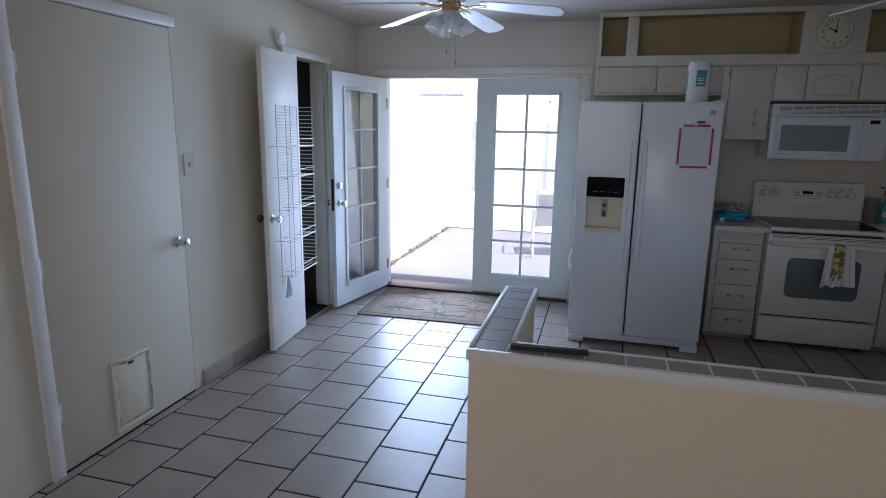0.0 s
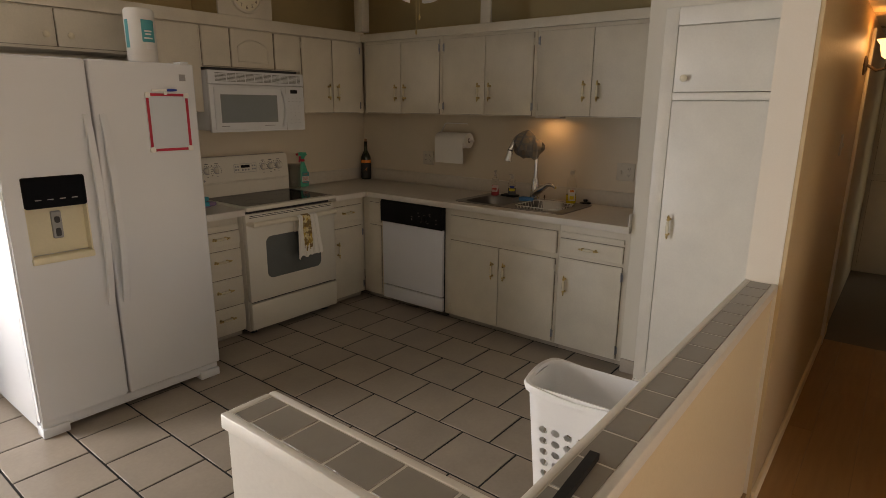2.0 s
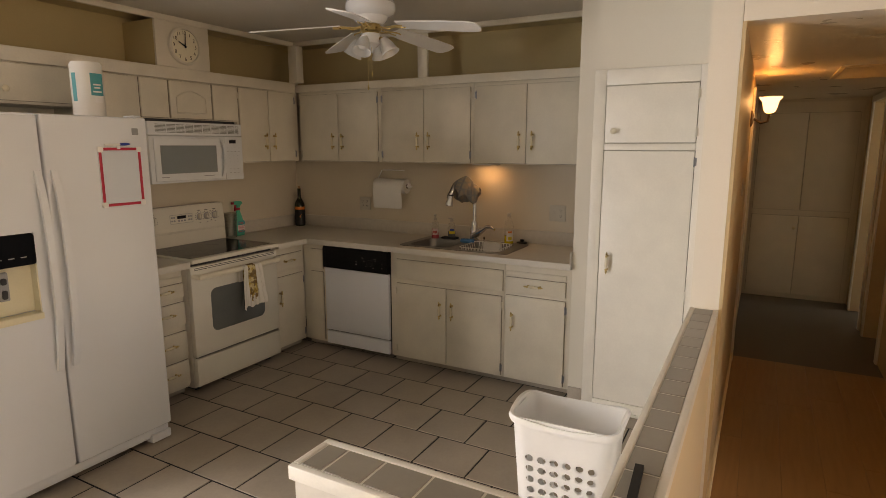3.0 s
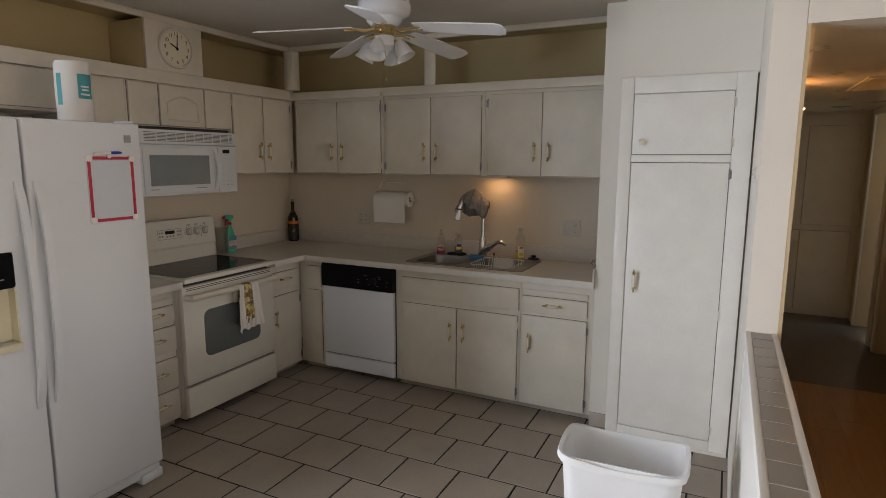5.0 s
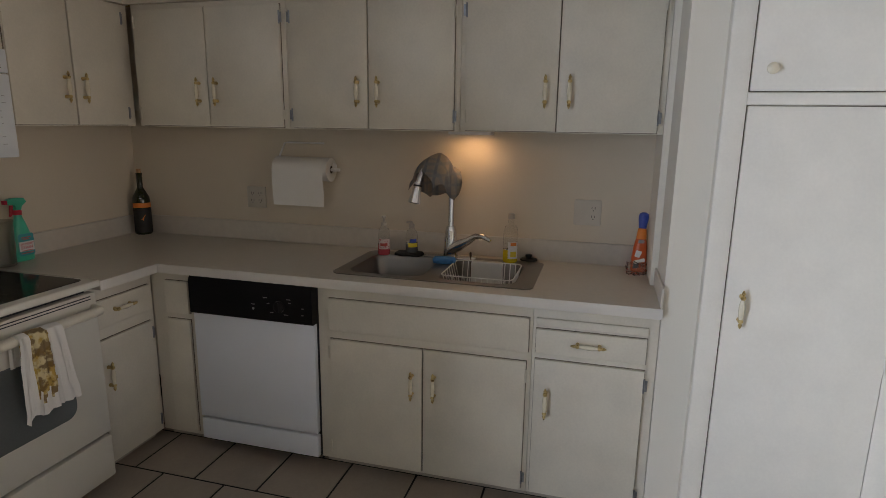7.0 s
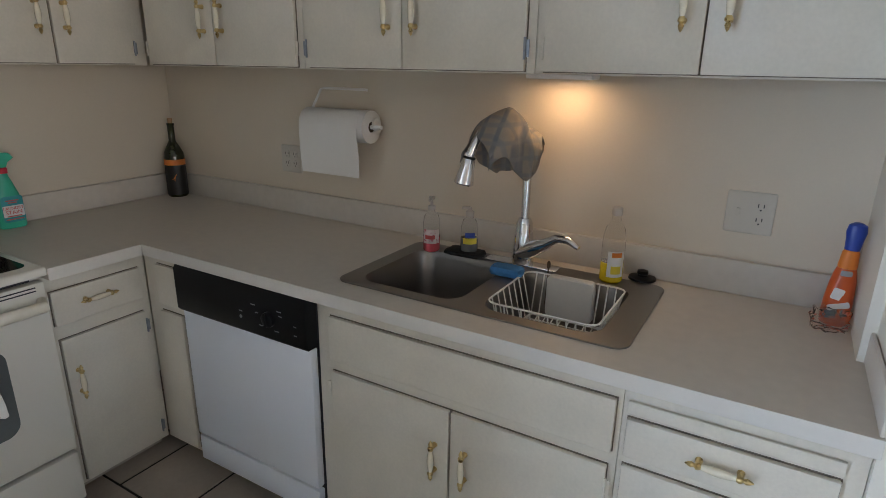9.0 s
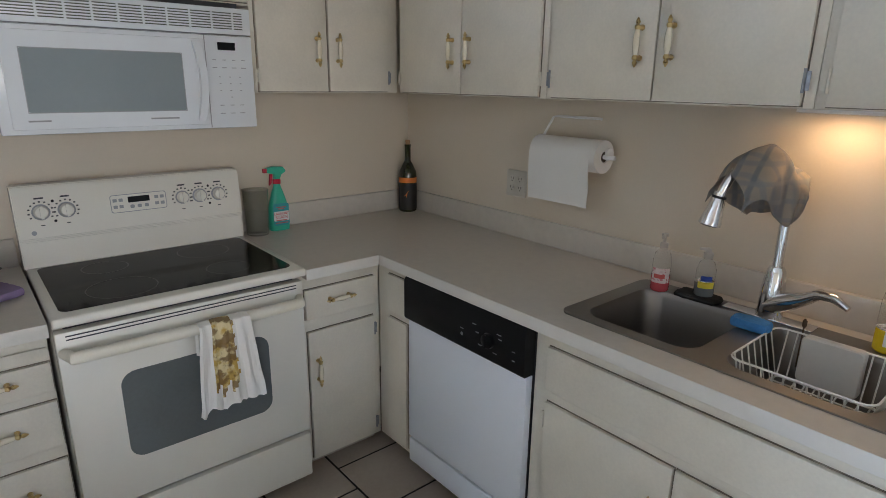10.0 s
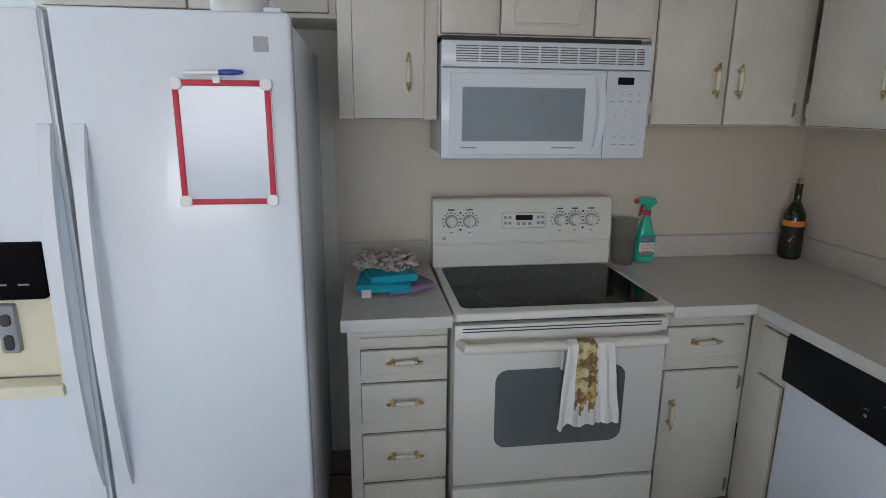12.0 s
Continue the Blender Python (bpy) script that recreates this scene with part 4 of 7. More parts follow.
# wall clock
ck = thing("wall_clock", (1.545, 4.998, 2.315), "round cream wall clock on a white panel", "clock")
bm = bmnew()
turned(bm, [(0.122, 0), (0.126, 0.010), (0.120, 0.022), (0.108, 0.026), (0.106, 0.016)], (1.545, 4.998, 2.315), -Y, 40, close=False)
part("rim", bm, M_cab, ck)
bm = bmnew()
turned(bm, [(0.108, 0.0), (0.108, 0.014)], (1.545, 4.998, 2.315), -Y, 40)
part("dial", bm, M_clock, ck)
for h in range(1, 13):
    a = radians(90 - 30 * h)
    lettering("numeral", str(h), (1.545 + 0.085 * math.cos(a), 4.983, 2.315 + 0.085 * math.sin(a)), X, Z, 0.034, M_bronze, ck)
for nm, a, L, w in (("hour_hand", 90 - 297, 0.055, 0.006), ("minute_hand", 90 - 5, 0.082, 0.004)):
    a = radians(a)
    u = Vector((math.cos(a), 0, math.sin(a)))
    v = Vector((-math.sin(a), 0, math.cos(a)))
    bm = bmnew()
    plate(bm, (1.545, 4.982, 2.315), u, v, [(-0.012, -w), (L, -w * 0.4), (L, w * 0.4), (-0.012, w)], 0.002)
    part(nm, bm, M_black, ck)


def base_body(run, s0, s1, back, label, toe=0.10):
    t = thing("base_cabinet", run.at((s0 + s1) / 2, 0), label, "cabinet", "base cabinets")
    bm = bmnew()
    b2 = bmnew()
    if run.axis == "x":
        box(bm, s0 + 0.0005, s1 - 0.0005, run.face, back, 0.05, 0.868, 0.002)
        box(b2, s0 + 0.001, s1 - 0.001, run.face + 0.055, run.face + 0.075, 0.0, 0.05)
    else:
        box(bm, run.face, back, s0 + 0.0005, s1 - 0.0005, 0.05, 0.868, 0.002)
        box(b2, run.face + 0.055, run.face + 0.075, s0 + 0.001, s1 - 0.001, 0.0, 0.05)
    part("body", bm, M_cab, t)
    part("toe_kick", b2, M_base_tile, t)
    return t


# drawers beside the fridge
c = base_body(base_n_run, 0.845, 1.193, BN, "narrow cream base cabinet with four drawers")
bm = bmnew()
base_n_run.slab(bm, 0.888, 1.19, 0.775, 0.812, 0.001, 0.009, 0.003)
part("cutting_board_slot", bm, M_cab, c)
for z0, z1 in ((0.672, 0.768), (0.488, 0.642), (0.268, 0.445), (0.075, 0.245)):
    base_n_run.front(c, "drawer", 0.888, 1.191, z0, z1, pull_at=(1.04, (z0 + z1) / 2 + 0.008), along=X)
# right of the range
c = base_body(base_n_run, 1.98, 2.349, BN, "cream corner base cabinet with drawer and door")
base_n_run.front(c, "drawer", 2.005, 2.32, 0.677, 0.803, pull_at=(2.152, 0.748), along=X)
base_n_run.front(c, "door", 2.010, 2.318, 0.062, 0.628, pull_at=(2.046, 0.461), along=Z, hinges=2.318)
# sink side
c = base_body(base_e_run, 4.496, 4.735, 2.94, "narrow cream corner base unit")
base_e_run.front(c, "panel", 4.525, 4.655, 0.665, 0.825)
base_e_run.front(c, "panel", 4.525, 4.655, 0.07, 0.64)
c = base_body(base_e_run, 2.94, 3.871, 2.40, "cream sink base cabinet with two doors")
bm = bmnew()
box(bm, 2.40, BE, 2.941, 3.854, 0.05, 0.70)
part("interior_box", bm, M_cab, c)
base_e_run.front(c, "false_front", 2.952, 3.818, 0.668, 0.815)
base_e_run.front(c, "door", 3.391, 3.815, 0.062, 0.632, pull_at=(3.435, 0.47), along=Z, hinges=3.815)
base_e_run.front(c, "door", 2.958, 3.389, 0.062, 0.632, pull_at=(3.338, 0.474), along=Z, hinges=2.958)
c = base_body(base_e_run, 2.475, 2.94, BE, "cream base cabinet with drawer and door beside pantry")
bm = bmnew()
base_e_run.slab(bm, 2.512, 2.928, 0.787, 0.818, 0.001, 0.012, 0.003)
part("cutting_board_slot", bm, M_cab, c)
base_e_run.front(c, "drawer", 2.512, 2.928, 0.672, 0.776, pull_at=(2.725, 0.728), along=Y)
base_e_run.front(c, "door", 2.512, 2.928, 0.062, 0.650, pull_at=(2.877, 0.473), along=Z, hinges=2.512)

# worktops
CT0, CT1, CEX, CEY = 0.872, 0.910, 2.293, 4.642
def sheet(bm, x0, x1, y0, y1):
    box(bm, x0, x1, y0, y1, CT0, CT1)


bm = bmnew()
sheet(bm, 0.832, 1.194, CEY + 0.004, BN)
top1 = solid("worktop", bm, M_counter, "short beige laminate worktop beside the range", "worktop", at=(1.01, 5.0, CT0))
bm = bmnew()
box(bm, 0.828, 1.194, CEY, CEY + 0.004, CT0 - 0.002, CT1 + 0.001, 0.0015)
part("edge_strip", bm, M_counter_edge, top1, "white laminate edge")
bm = bmnew()
box(bm, 0.832, 1.19, BN - 0.02, BN, CT1, 1.012, 0.003)
part("backsplash", bm, M_counter, top1)
SX0, SX1, SY0, SY1 = 2.388, 2.868, 2.955, 3.828        # outer rim of the sink
bm = bmnew()
gx, gy = (1.979, CEX + 0.004, SX0 + 0.02, SX1 - 0.02, BE), (2.475, SY0 + 0.02, SY1 - 0.02, CEY + 0.004, BN)
grid_solid(bm, gx, gy, {(0, 0), (0, 1), (0, 2), (2, 1)}, lambda u, v, d: (u, v, d), CT0, CT1)
top2 = solid("worktop", bm, M_counter, "L-shaped beige laminate worktop with a sink", "worktop", at=(2.5, 4.0, CT0))
bm = bmnew()
box(bm, 1.979, CEX, CEY, CEY + 0.0035, CT0 - 0.002, CT1 + 0.001, 0.0015)
part("edge_strip", bm, M_counter_edge, top2, "white laminate edge")
bm = bmnew()
box(bm, CEX, CEX + 0.0035, 2.475, CEY + 0.0035, CT0 - 0.002, CT1 + 0.001, 0.0015)
part("edge_strip", bm, M_counter_edge, top2, "white laminate edge")
bm = bmnew()
box(bm, 1.979, BE, BN - 0.02, BN, CT1, 1.012, 0.004)
part("backsplash", bm, M_counter, top2)
bm = bmnew()
box(bm, BE - 0.02, BE, 2.475, BN - 0.0205, CT1, 1.012, 0.004)
part("backsplash", bm, M_counter, top2)
bm = bmnew()
box(bm, CEX + 0.01, BE - 0.0205, 2.4755, 2.485, CT1, 0.985, 0.003)
part("side_splash", bm, M_counter, top2)

# pantry cupboard
bm = bmnew()
plan = [(2.268, 1.691), (2.95, 1.691), (2.95, 2.4995), (2.63, 2.4995), (2.63, 2.474), (2.335, 2.474), (2.335, 2.355), (2.268, 2.355)]
plate(bm, (0, 0, 0), X, Y, plan, CEIL - 0.001)
structure("pantry_wall", bm, M_wall, "white painted pantry enclosure up to the ceiling")
pt = thing("pantry_cupboard", (2.26, 2.03, 0), "tall white built-in pantry with two doors", "cupboard")
prun = Run("y", 2.266, -X)
bm = bmnew()
for a, b, z0, z1 in ((2.292, 2.36, 0.001, 2.078), (1.70, 1.792, 0.001, 2.078), (1.792, 2.292, 1.99, 2.078), (1.792, 2.292, 1.622, 1.66), (1.792, 2.292, 0.001, 0.075)):
    prun.slab(bm, a, b, z0, z1, 0, 0.016, 0.003)
part("face_frame", bm, M_trim, pt)
d = prun.front(pt, "upper_door", 1.793, 2.290, 1.662, 1.987, proud=0.020, hinges=1.793, mat=M_trim)
small_knob(d, prun.at(2.235, 1.731, 0.020), -X)
d = prun.front(pt, "lower_door", 1.793, 2.290, 0.078, 1.620, proud=0.020, pull_at=(2.238, 0.955), along=Z, hinges=1.793, mat=M_trim)

hinge_on(d, prun.at(1.794, 0.80, 0.018), -X, -Y, M_trim)
# dark strip standing in for shade between frame and wall
bm = bmnew()
prun.slab(bm, 1.692, 1.6995, 0.001, 2.07, 0.0005, 0.004)
part("gap_strip", bm, M_cab_edge, pt, "dark strip painting shade in the gap beside the frame")
bm = bmnew()
prun.slab(bm, 1.70, 2.36, 0.001, 0.020, 0.0165, 0.027, 0.004)
part("foot_trim", bm, M_trim, pt, "white painted foot moulding")

# ---------------------------------------------------------------- appliances
M_slot = material("shaded_slot", (0.10, 0.105, 0.09), 0.6)
def fridge():
    x0, x1, yf, yb, h, xs = -0.19, 0.750, 4.327, 5.305, 1.79, 0.224
    t = thing("refrigerator", (0.28, 4.7, 0), "white side-by-side refrigerator with water dispenser", "refrigerator")
    bm = bmnew()
    box(bm, x0 + 0.004, x1 - 0.004, yf + 0.075, yb, 0.03, h - 0.015, 0.006)
    part("body", bm, M_white, t)
    bm = bmnew()
    box(bm, x0 + 0.02, x1 - 0.02, yf + 0.062, yf + 0.075, 0.09, h - 0.02)
    part("gasket", bm, M_darkgrey, t)
    dx0, dx1, dz0, dz1, dzm = -0.112, 0.148, 0.865, 1.262, 1.118
    bm = bmnew()
    grid_solid(bm, (x0, dx0, dx1, xs - 0.005), (0.085, dz0, dz1, h), {(1, 1)}, lambda u, v, d: (u, d, v), yf, yf + 0.058)
    bmesh.ops.recalc_face_normals(bm, faces=bm.faces)
    rim = [e for e in bm.edges if len(e.link_faces) == 2 and e.calc_face_angle(0) > 1.0 and not all(dx0 - 0.001 < v.co.x < dx1 + 0.001 and dz0 - 0.001 < v.co.z < dz1 + 0.001 for v in e.verts)]
    bmesh.ops.bevel(bm, geom=rim, offset=0.009, segments=3, affect="EDGES")
    back = bmnew()
    box(back, dx0 - 0.01, dx1 + 0.01, yf + 0.0585, yf + 0.062, dz0 - 0.01, dz1 + 0.01)
    part("dispenser_back", back, M_white, t)
    dl = part("freezer_door", bm, M_white, t)
    bm = bmnew()
    box(bm, xs + 0.005, x1, yf, yf + 0.062, 0.085, h, 0.010, seg=3)
    dr = part("fridge_door", bm, M_white, t)
    # dispenser
    bm = bmnew()
    plate(bm, (0, yf + 0.010, 0), X, Z, rounded(dx1 - dx0, dz1 - dzm, 0.015, 4, (dx0 + dx1) / 2, (dzm + dz1) / 2), 0.014, soft=0.003)
    pan = part("control_panel", bm, M_glass_black, dl, "glossy black dispenser panel")
    for i in range(4):
        bm = bmnew()
        box(bm, dx0 + 0.045 + i * 0.05, dx0 + 0.07 + i * 0.05, yf - 0.0046, yf - 0.0042, 1.155, 1.159)
        part("dispenser_mark", bm, M_grey, pan)
    bm = bmnew()
    box(bm, dx0, dx0 + 0.006, yf + 0.002, yf + 0.0578, dz0, dzm)
    box(bm, dx1 - 0.006, dx1, yf + 0.002, yf + 0.0578, dz0, dzm)
    box(bm, dx0 + 0.006, dx1 - 0.006, yf + 0.050, yf + 0.0575, dz0 + 0.03, dzm)
    part("dispenser_recess", bm, M_cream_plastic, dl, "aged cream dispenser recess")
    bm = bmnew()
    box(bm, dx0 - 0.002, dx1 + 0.002, yf - 0.012, yf + 0.0495, dz0 - 0.004, dz0 + 0.028, 0.006)
    part("drip_tray", bm, M_cream_plastic, dl, "cream drip tray")
    bm = bmnew()
    plate(bm, (0.02, yf + 0.050, 1.03), X, Z, rounded(0.042, 0.13, 0.006), 0.016, soft=0.004)
    plate(bm, (0.02, yf + 0.034, 1.055), X, Z, rounded(0.022, 0.03, 0.008), 0.006, 1)
    plate(bm, (0.02, yf + 0.034, 0.995), X, Z, rounded(0.022, 0.04, 0.008), 0.004, 1)
    part("dispenser_lever", bm, [M_grey, M_darkgrey], dl, "grey dispenser lever")
    # bowed bar handles
    for nm, xx, par in (("handle", 0.194, dl), ("handle", 0.266, dr)):
        bm = bmnew()
        n = 14
        rows = []
        for i in range(n + 1):
            k = i / n
            zz = 0.592 + 0.945 * k
            d = 0.006 + 0.048 * math.sin(math.pi * k) ** 0.6
            rows.append(loop(bm, [(xx + a, yf - b, zz) for a, b in ((-0.017, d - 0.012), (-0.014, d), (0.014, d), (0.017, d - 0.012), (0.010, d - 0.018), (-0.010, d - 0.018))]))
        for a, b in zip(rows, rows[1:]):
            skin(bm, a, b)
        cap(bm, rows[0][::-1])
        cap(bm, rows[-1])
        part(nm, bm, M_white, par, "long bowed white handle")
    bm = bmnew()
    plate(bm, (0.682, yf - 0.0001, 1.719), X, Z, rounded(0.034, 0.034, 0.003), 0.0012)
    part("badge", bm, M_grey, dr, "small square grey badge")
    bm = bmnew()
    box(bm, x0 + 0.01, x1 - 0.01, yf + 0.02, yf + 0.05, 0.03, 0.080, 0.004)
    part("base_grille", bm, M_white, t)
    for xx in (x0 + 0.004, x1 - 0.124):
        bm = bmnew()
        box(bm, xx, xx + 0.12, yf + 0.004, yf + 0.09, 0.0, 0.05, 0.008)
        part("foot_cover", bm, M_white, t)
    for xx in (x0 + 0.02, x1 - 0.06):
        bm = bmnew()
        box(bm, xx, xx + 0.04, yf + 0.012, yf + 0.10, h - 0.0005, h + 0.012, 0.004)
        part("hinge_cover", bm, M_white, t)
    return t


fridge()

# whiteboard and pen on the fridge
wb = thing("whiteboard", (0.594, 4.3250, 1.345), "small magnetic whiteboard with red frame on fridge", "whiteboard")
bm = bmnew()
plate(bm, (0.594, 4.3265, 1.492), X, Z, rounded(0.224, 0.292, 0.014), 0.006)
part("board", bm, M_board, wb)
bm = bmnew()
for a, b, c, e in ((0.484, 0.498, 1.365, 1.62), (0.690, 0.704, 1.365, 1.62), (0.505, 0.685, 1.346, 1.360), (0.505, 0.685, 1.624, 1.638)):
    box(bm, a, b, 4.3170, 4.3260, c, e, 0.003)
part("frame", bm, M_red, wb, "red plastic frame")
for cx, cz in ((0.493, 1.355), (0.695, 1.355), (0.493, 1.629), (0.695, 1.629)):
    bm = bmnew()
    plate(bm, (cx, 4.3255, cz), X, Z, rounded(0.028, 0.028, 0.010), 0.011, soft=0.002)
    part("corner_cap", bm, M_plastic, wb)
bm = bmnew()
plate(bm, (0.585, 4.3255, 1.638), X, Z, rounded(0.016, 0.014, 0.003), 0.012)
part("pen_clip", bm, M_plastic, wb)
pen = thing("marker_pen", (0.585, 4.3170, 1.645), "white marker pen with a blue cap", "pen")
bm = bmnew()
rod(bm, (0.515, 4.3140, 1.651), (0.592, 4.3140, 1.654), 0.0055)
part("barrel", bm, M_plastic, pen)
bm = bmnew()
turned(bm, [(0.0065, 0), (0.0072, 0.03), (0.005, 0.05), (0.002, 0.055)], (0.592, 4.3140, 1.654), (1, 0, 0.03), 10)
part("pen_cap", bm, M_blue, pen)

for ob in (wb, pen):
    ob.location.x -= 0.006

# roll of kitchen paper on the fridge
tr = thing("paper_towel_pack", (0.60, 4.56, 1.79), "wrapped roll of white kitchen paper on fridge", "paper towel")
bm = bmnew()
turned(bm, [(0.068, 0), (0.074, 0.01), (0.075, 0.13), (0.074, 0.265), (0.066, 0.278), (0.024, 0.280), (0.022, 0.27)], (0.60, 4.56, 1.79), Z, 28)
part("roll", bm, M_paper, tr)
for a0, a1, z0, z1, mt in ((-110, -58, 1.90, 2.01, M_teal_label), (-180, -160, 1.87, 2.01, M_teal_label), (-98, -64, 1.865, 1.897, M_label_white)):
    bm = bmnew()
    n = 6
    pts = lambda z, r: [(0.60 + r * math.cos(radians(a0 + (a1 - a0) * i / n)), 4.56 + r * math.sin(radians(a0 + (a1 - a0) * i / n)), z) for i in range(n + 1)]
    skin(bm, loop(bm, pts(z0, 0.0765)), loop(bm, pts(z1, 0.0765)), closed=False)
    part("label", bm, mt, tr)
for k, (z, w) in enumerate(((1.95, 30), (1.935, 24), (1.915, 34))):
    bm = bmnew()
    pts = lambda zz: [(0.60 + 0.0772 * math.cos(radians(-86 + w * (i / 4 - 0.5))), 4.56 + 0.0772 * math.sin(radians(-86 + w * (i / 4 - 0.5))), zz) for i in range(5)]
    skin(bm, loop(bm, pts(z)), loop(bm, pts(z + 0.008)), closed=False)
    part("text_bar", bm, M_label_white, tr)


def cooker():
    x0, x1, yd = 1.202, 1.974, 4.662
    t = thing("range_cooker", (1.588, 4.95, 0), "bisque electric range with black glass cooktop", "range")
    bm = bmnew()
    box(bm, x0 + 0.004, x1 - 0.004, yd + 0.045, 5.30, 0.03, 0.895, 0.003)
    part("body", bm, M_bisque, t)
    bm = bmnew()
    box(bm, x0 + 0.03, x1 - 0.03, yd + 0.03, yd + 0.044, 0.05, 0.88)
    part("shadow_gap", bm, M_darkgrey, t)
    bm = bmnew()
    box(bm, x0, x1, 4.632, 5.30, 0.892, 0.921, 0.008, seg=3)
    part("cooktop_frame", bm, M_bisque, t)
    bm = bmnew()
    plate(bm, (0, 0, 0.9212), X, Y, rounded(0.716, 0.51, 0.03, 6, 1.588, 4.938), 0.0015)
    gl = part("cooktop_glass", bm, M_glass_black, t, "glossy black ceramic glass")
    for cx, cy, r in ((1.42, 5.07, 0.075), (1.76, 5.07, 0.095), (1.42, 4.81, 0.105), (1.76, 4.81, 0.075)):
        bm = bmnew()
        turned(bm, [(r, 0), (r, 0.0003), (r - 0.004, 0.0003), (r - 0.004, 0)], (cx, cy, 0.9228), Z, 36, close=False)
        part("burner_ring", bm, M_ring, gl)
    # back guard
    bm = bmnew()
    prof = [(5.205, 0.918), (5.215, 1.015), (5.205, 1.022), (5.222, 1.19), (5.235, 1.207), (5.30, 1.207), (5.30, 0.918)]
    a = loop(bm, [(x0 - 0.004, y, z) for y, z in prof])
    b = loop(bm, [(x1 + 0.004, y, z) for y, z in prof])
    skin(bm, a, b)
    cap(bm, a[::-1])
    cap(bm, b)
    bmesh.ops.bevel(bm, geom=[e for e in bm.edges], offset=0.004, segments=2, affect="EDGES")
    bg = part("back_guard", bm, M_bisque, t)
    n = Vector((0, -0.995, 0.10)).normalized()
    up = Vector((0, 0.10, 0.995)).normalized()
    def face(x, z, d=0.0):
        return Vector((x, 5.205 + 0.1 * (z - 1.022), z)) + n * d
    for kx, r in ((1.275, 0.028), (1.352, 0.028), (1.745, 0.026), (1.812, 0.028), (1.886, 0.028)):
        bm = bmnew()
        turned(bm, [(r, 0), (r, 0.004), (r * 0.86, 0.006)], face(kx, 1.115), n, 20, 1)
        turned(bm, [(r * 0.84, 0.005), (r * 0.74, 0.022), (r * 0.66, 0.026)], face(kx, 1.115), n, 20)
        plate(bm, face(kx, 1.115, 0.024), X, up, rounded(0.010, r * 1.6, 0.003), 0.010)
        part("control_knob", bm, [M_bisque, M_grey], bg, "round bisque control knob")
        bm = bmnew()
        for i in range(11):
            a = radians(-120 + 24 * i + 90)
            plate(bm, face(kx + 0.036 * math.cos(a), 1.115 + 0.036 * math.sin(a), 0.0006), X, up, rect(-0.0032, 0.0032, -0.0026, 0.0026), 0.0003)
        plate(bm, face(kx, 1.163, 0.0006), X, up, rect(-0.014, 0.014, -0.0028, 0.0028), 0.0003)
        plate(bm, face(kx, 1.069, 0.0006), X, up, rect(-0.006, 0.006, -0.0015, 0.0015), 0.0003)
        part("dial_marks", bm, M_print, bg)
    bm = bmnew()
    plate(bm, face(1.588, 1.115, 0.0003), X, up, rounded(0.195, 0.067, 0.009), 0.0006, 2)
    plate(bm, face(1.588, 1.115, 0.0010), X, up, rounded(0.19, 0.062, 0.008), 0.0004, 0)
    plate(bm, face(1.588, 1.127, 0.0014), X, up, rounded(0.075, 0.022, 0.002), 0.0006, 1)
    for i in range(4):
        for j in range(2):
            bx = (-0.082, -0.062, 0.062, 0.082)[i]
            plate(bm, face(1.588 + bx, 1.104 + 0.024 * j, 0.0014), X, up, rounded(0.014, 0.012, 0.002, 2), 0.0006, 2)
    for bx in (-0.025, 0, 0.025):
        plate(bm, face(1.588 + bx, 1.101, 0.0014), X, up, rounded(0.015, 0.013, 0.005, 3), 0.0006, 2)
    part("clock_panel", bm, [M_bisque, M_black, M_grey], bg, "small control panel with dark clock display")
    bm = bmnew()
    turned(bm, [(0.008, 0), (0.008, 0.001)], face(1.245, 1.045, 0.0004), n, 14)
    part("badge", bm, M_grey, bg)
    for lx in (1.314, 1.849):
        for lz in (1.15, 1.08):
            bm = bmnew()
            turned(bm, [(0.005, 0), (0.004, 0.002)], face(lx, lz, 0.0004), n, 10)
            part("indicator_lamp", bm, M_black, bg)
    # oven door
    bm = bmnew()
    box(bm, x0 + 0.003, x1 - 0.003, yd, yd + 0.042, 0.252, 0.868, 0.006)
    dr = part("oven_door", bm, M_bisque, t)
    bm = bmnew()
    plate(bm, (0, yd + 0.002, 0), X, Z, rounded(0.475, 0.30, 0.045, 6, 1.588, 0.548), 0.004)
    part("oven_window", bm, M_oven_glass, dr, "dark grey oven window")
    for zz in (0.842, 0.853):
        bm = bmnew()
        box(bm, x0 + 0.03, x1 - 0.03, yd - 0.001, yd + 0.004, zz, zz + 0.004)
        part("vent_slot", bm, M_darkgrey, dr)
    bm = bmnew()
    pts = [(x0 + 0.02, yd + 0.004, 0.805)] + [(x0 + 0.035 + 0.70 * i / 10, yd - 0.045 - 0.006 * math.sin(math.pi * i / 10), 0.803) for i in range(11)] + [(x1 - 0.02, yd + 0.004, 0.805)]
    tube(bm, pts, [0.016] + [0.019] * 11 + [0.016], 12)
    part("oven_handle", bm, M_handle, dr, "long yellowed bisque bar handle")
    bm = bmnew()
    box(bm, x0 + 0.003, x1 - 0.003, yd - 0.002, yd + 0.042, 0.048, 0.238, 0.008)
    part("storage_drawer", bm, M_bisque, t)
    for xx in (x0 + 0.04, x1 - 0.08):
        bm = bmnew()
        box(bm, xx, xx + 0.04, yd + 0.08, 5.2, 0, 0.03)
        part("foot", bm, M_darkgrey, t)


cooker()


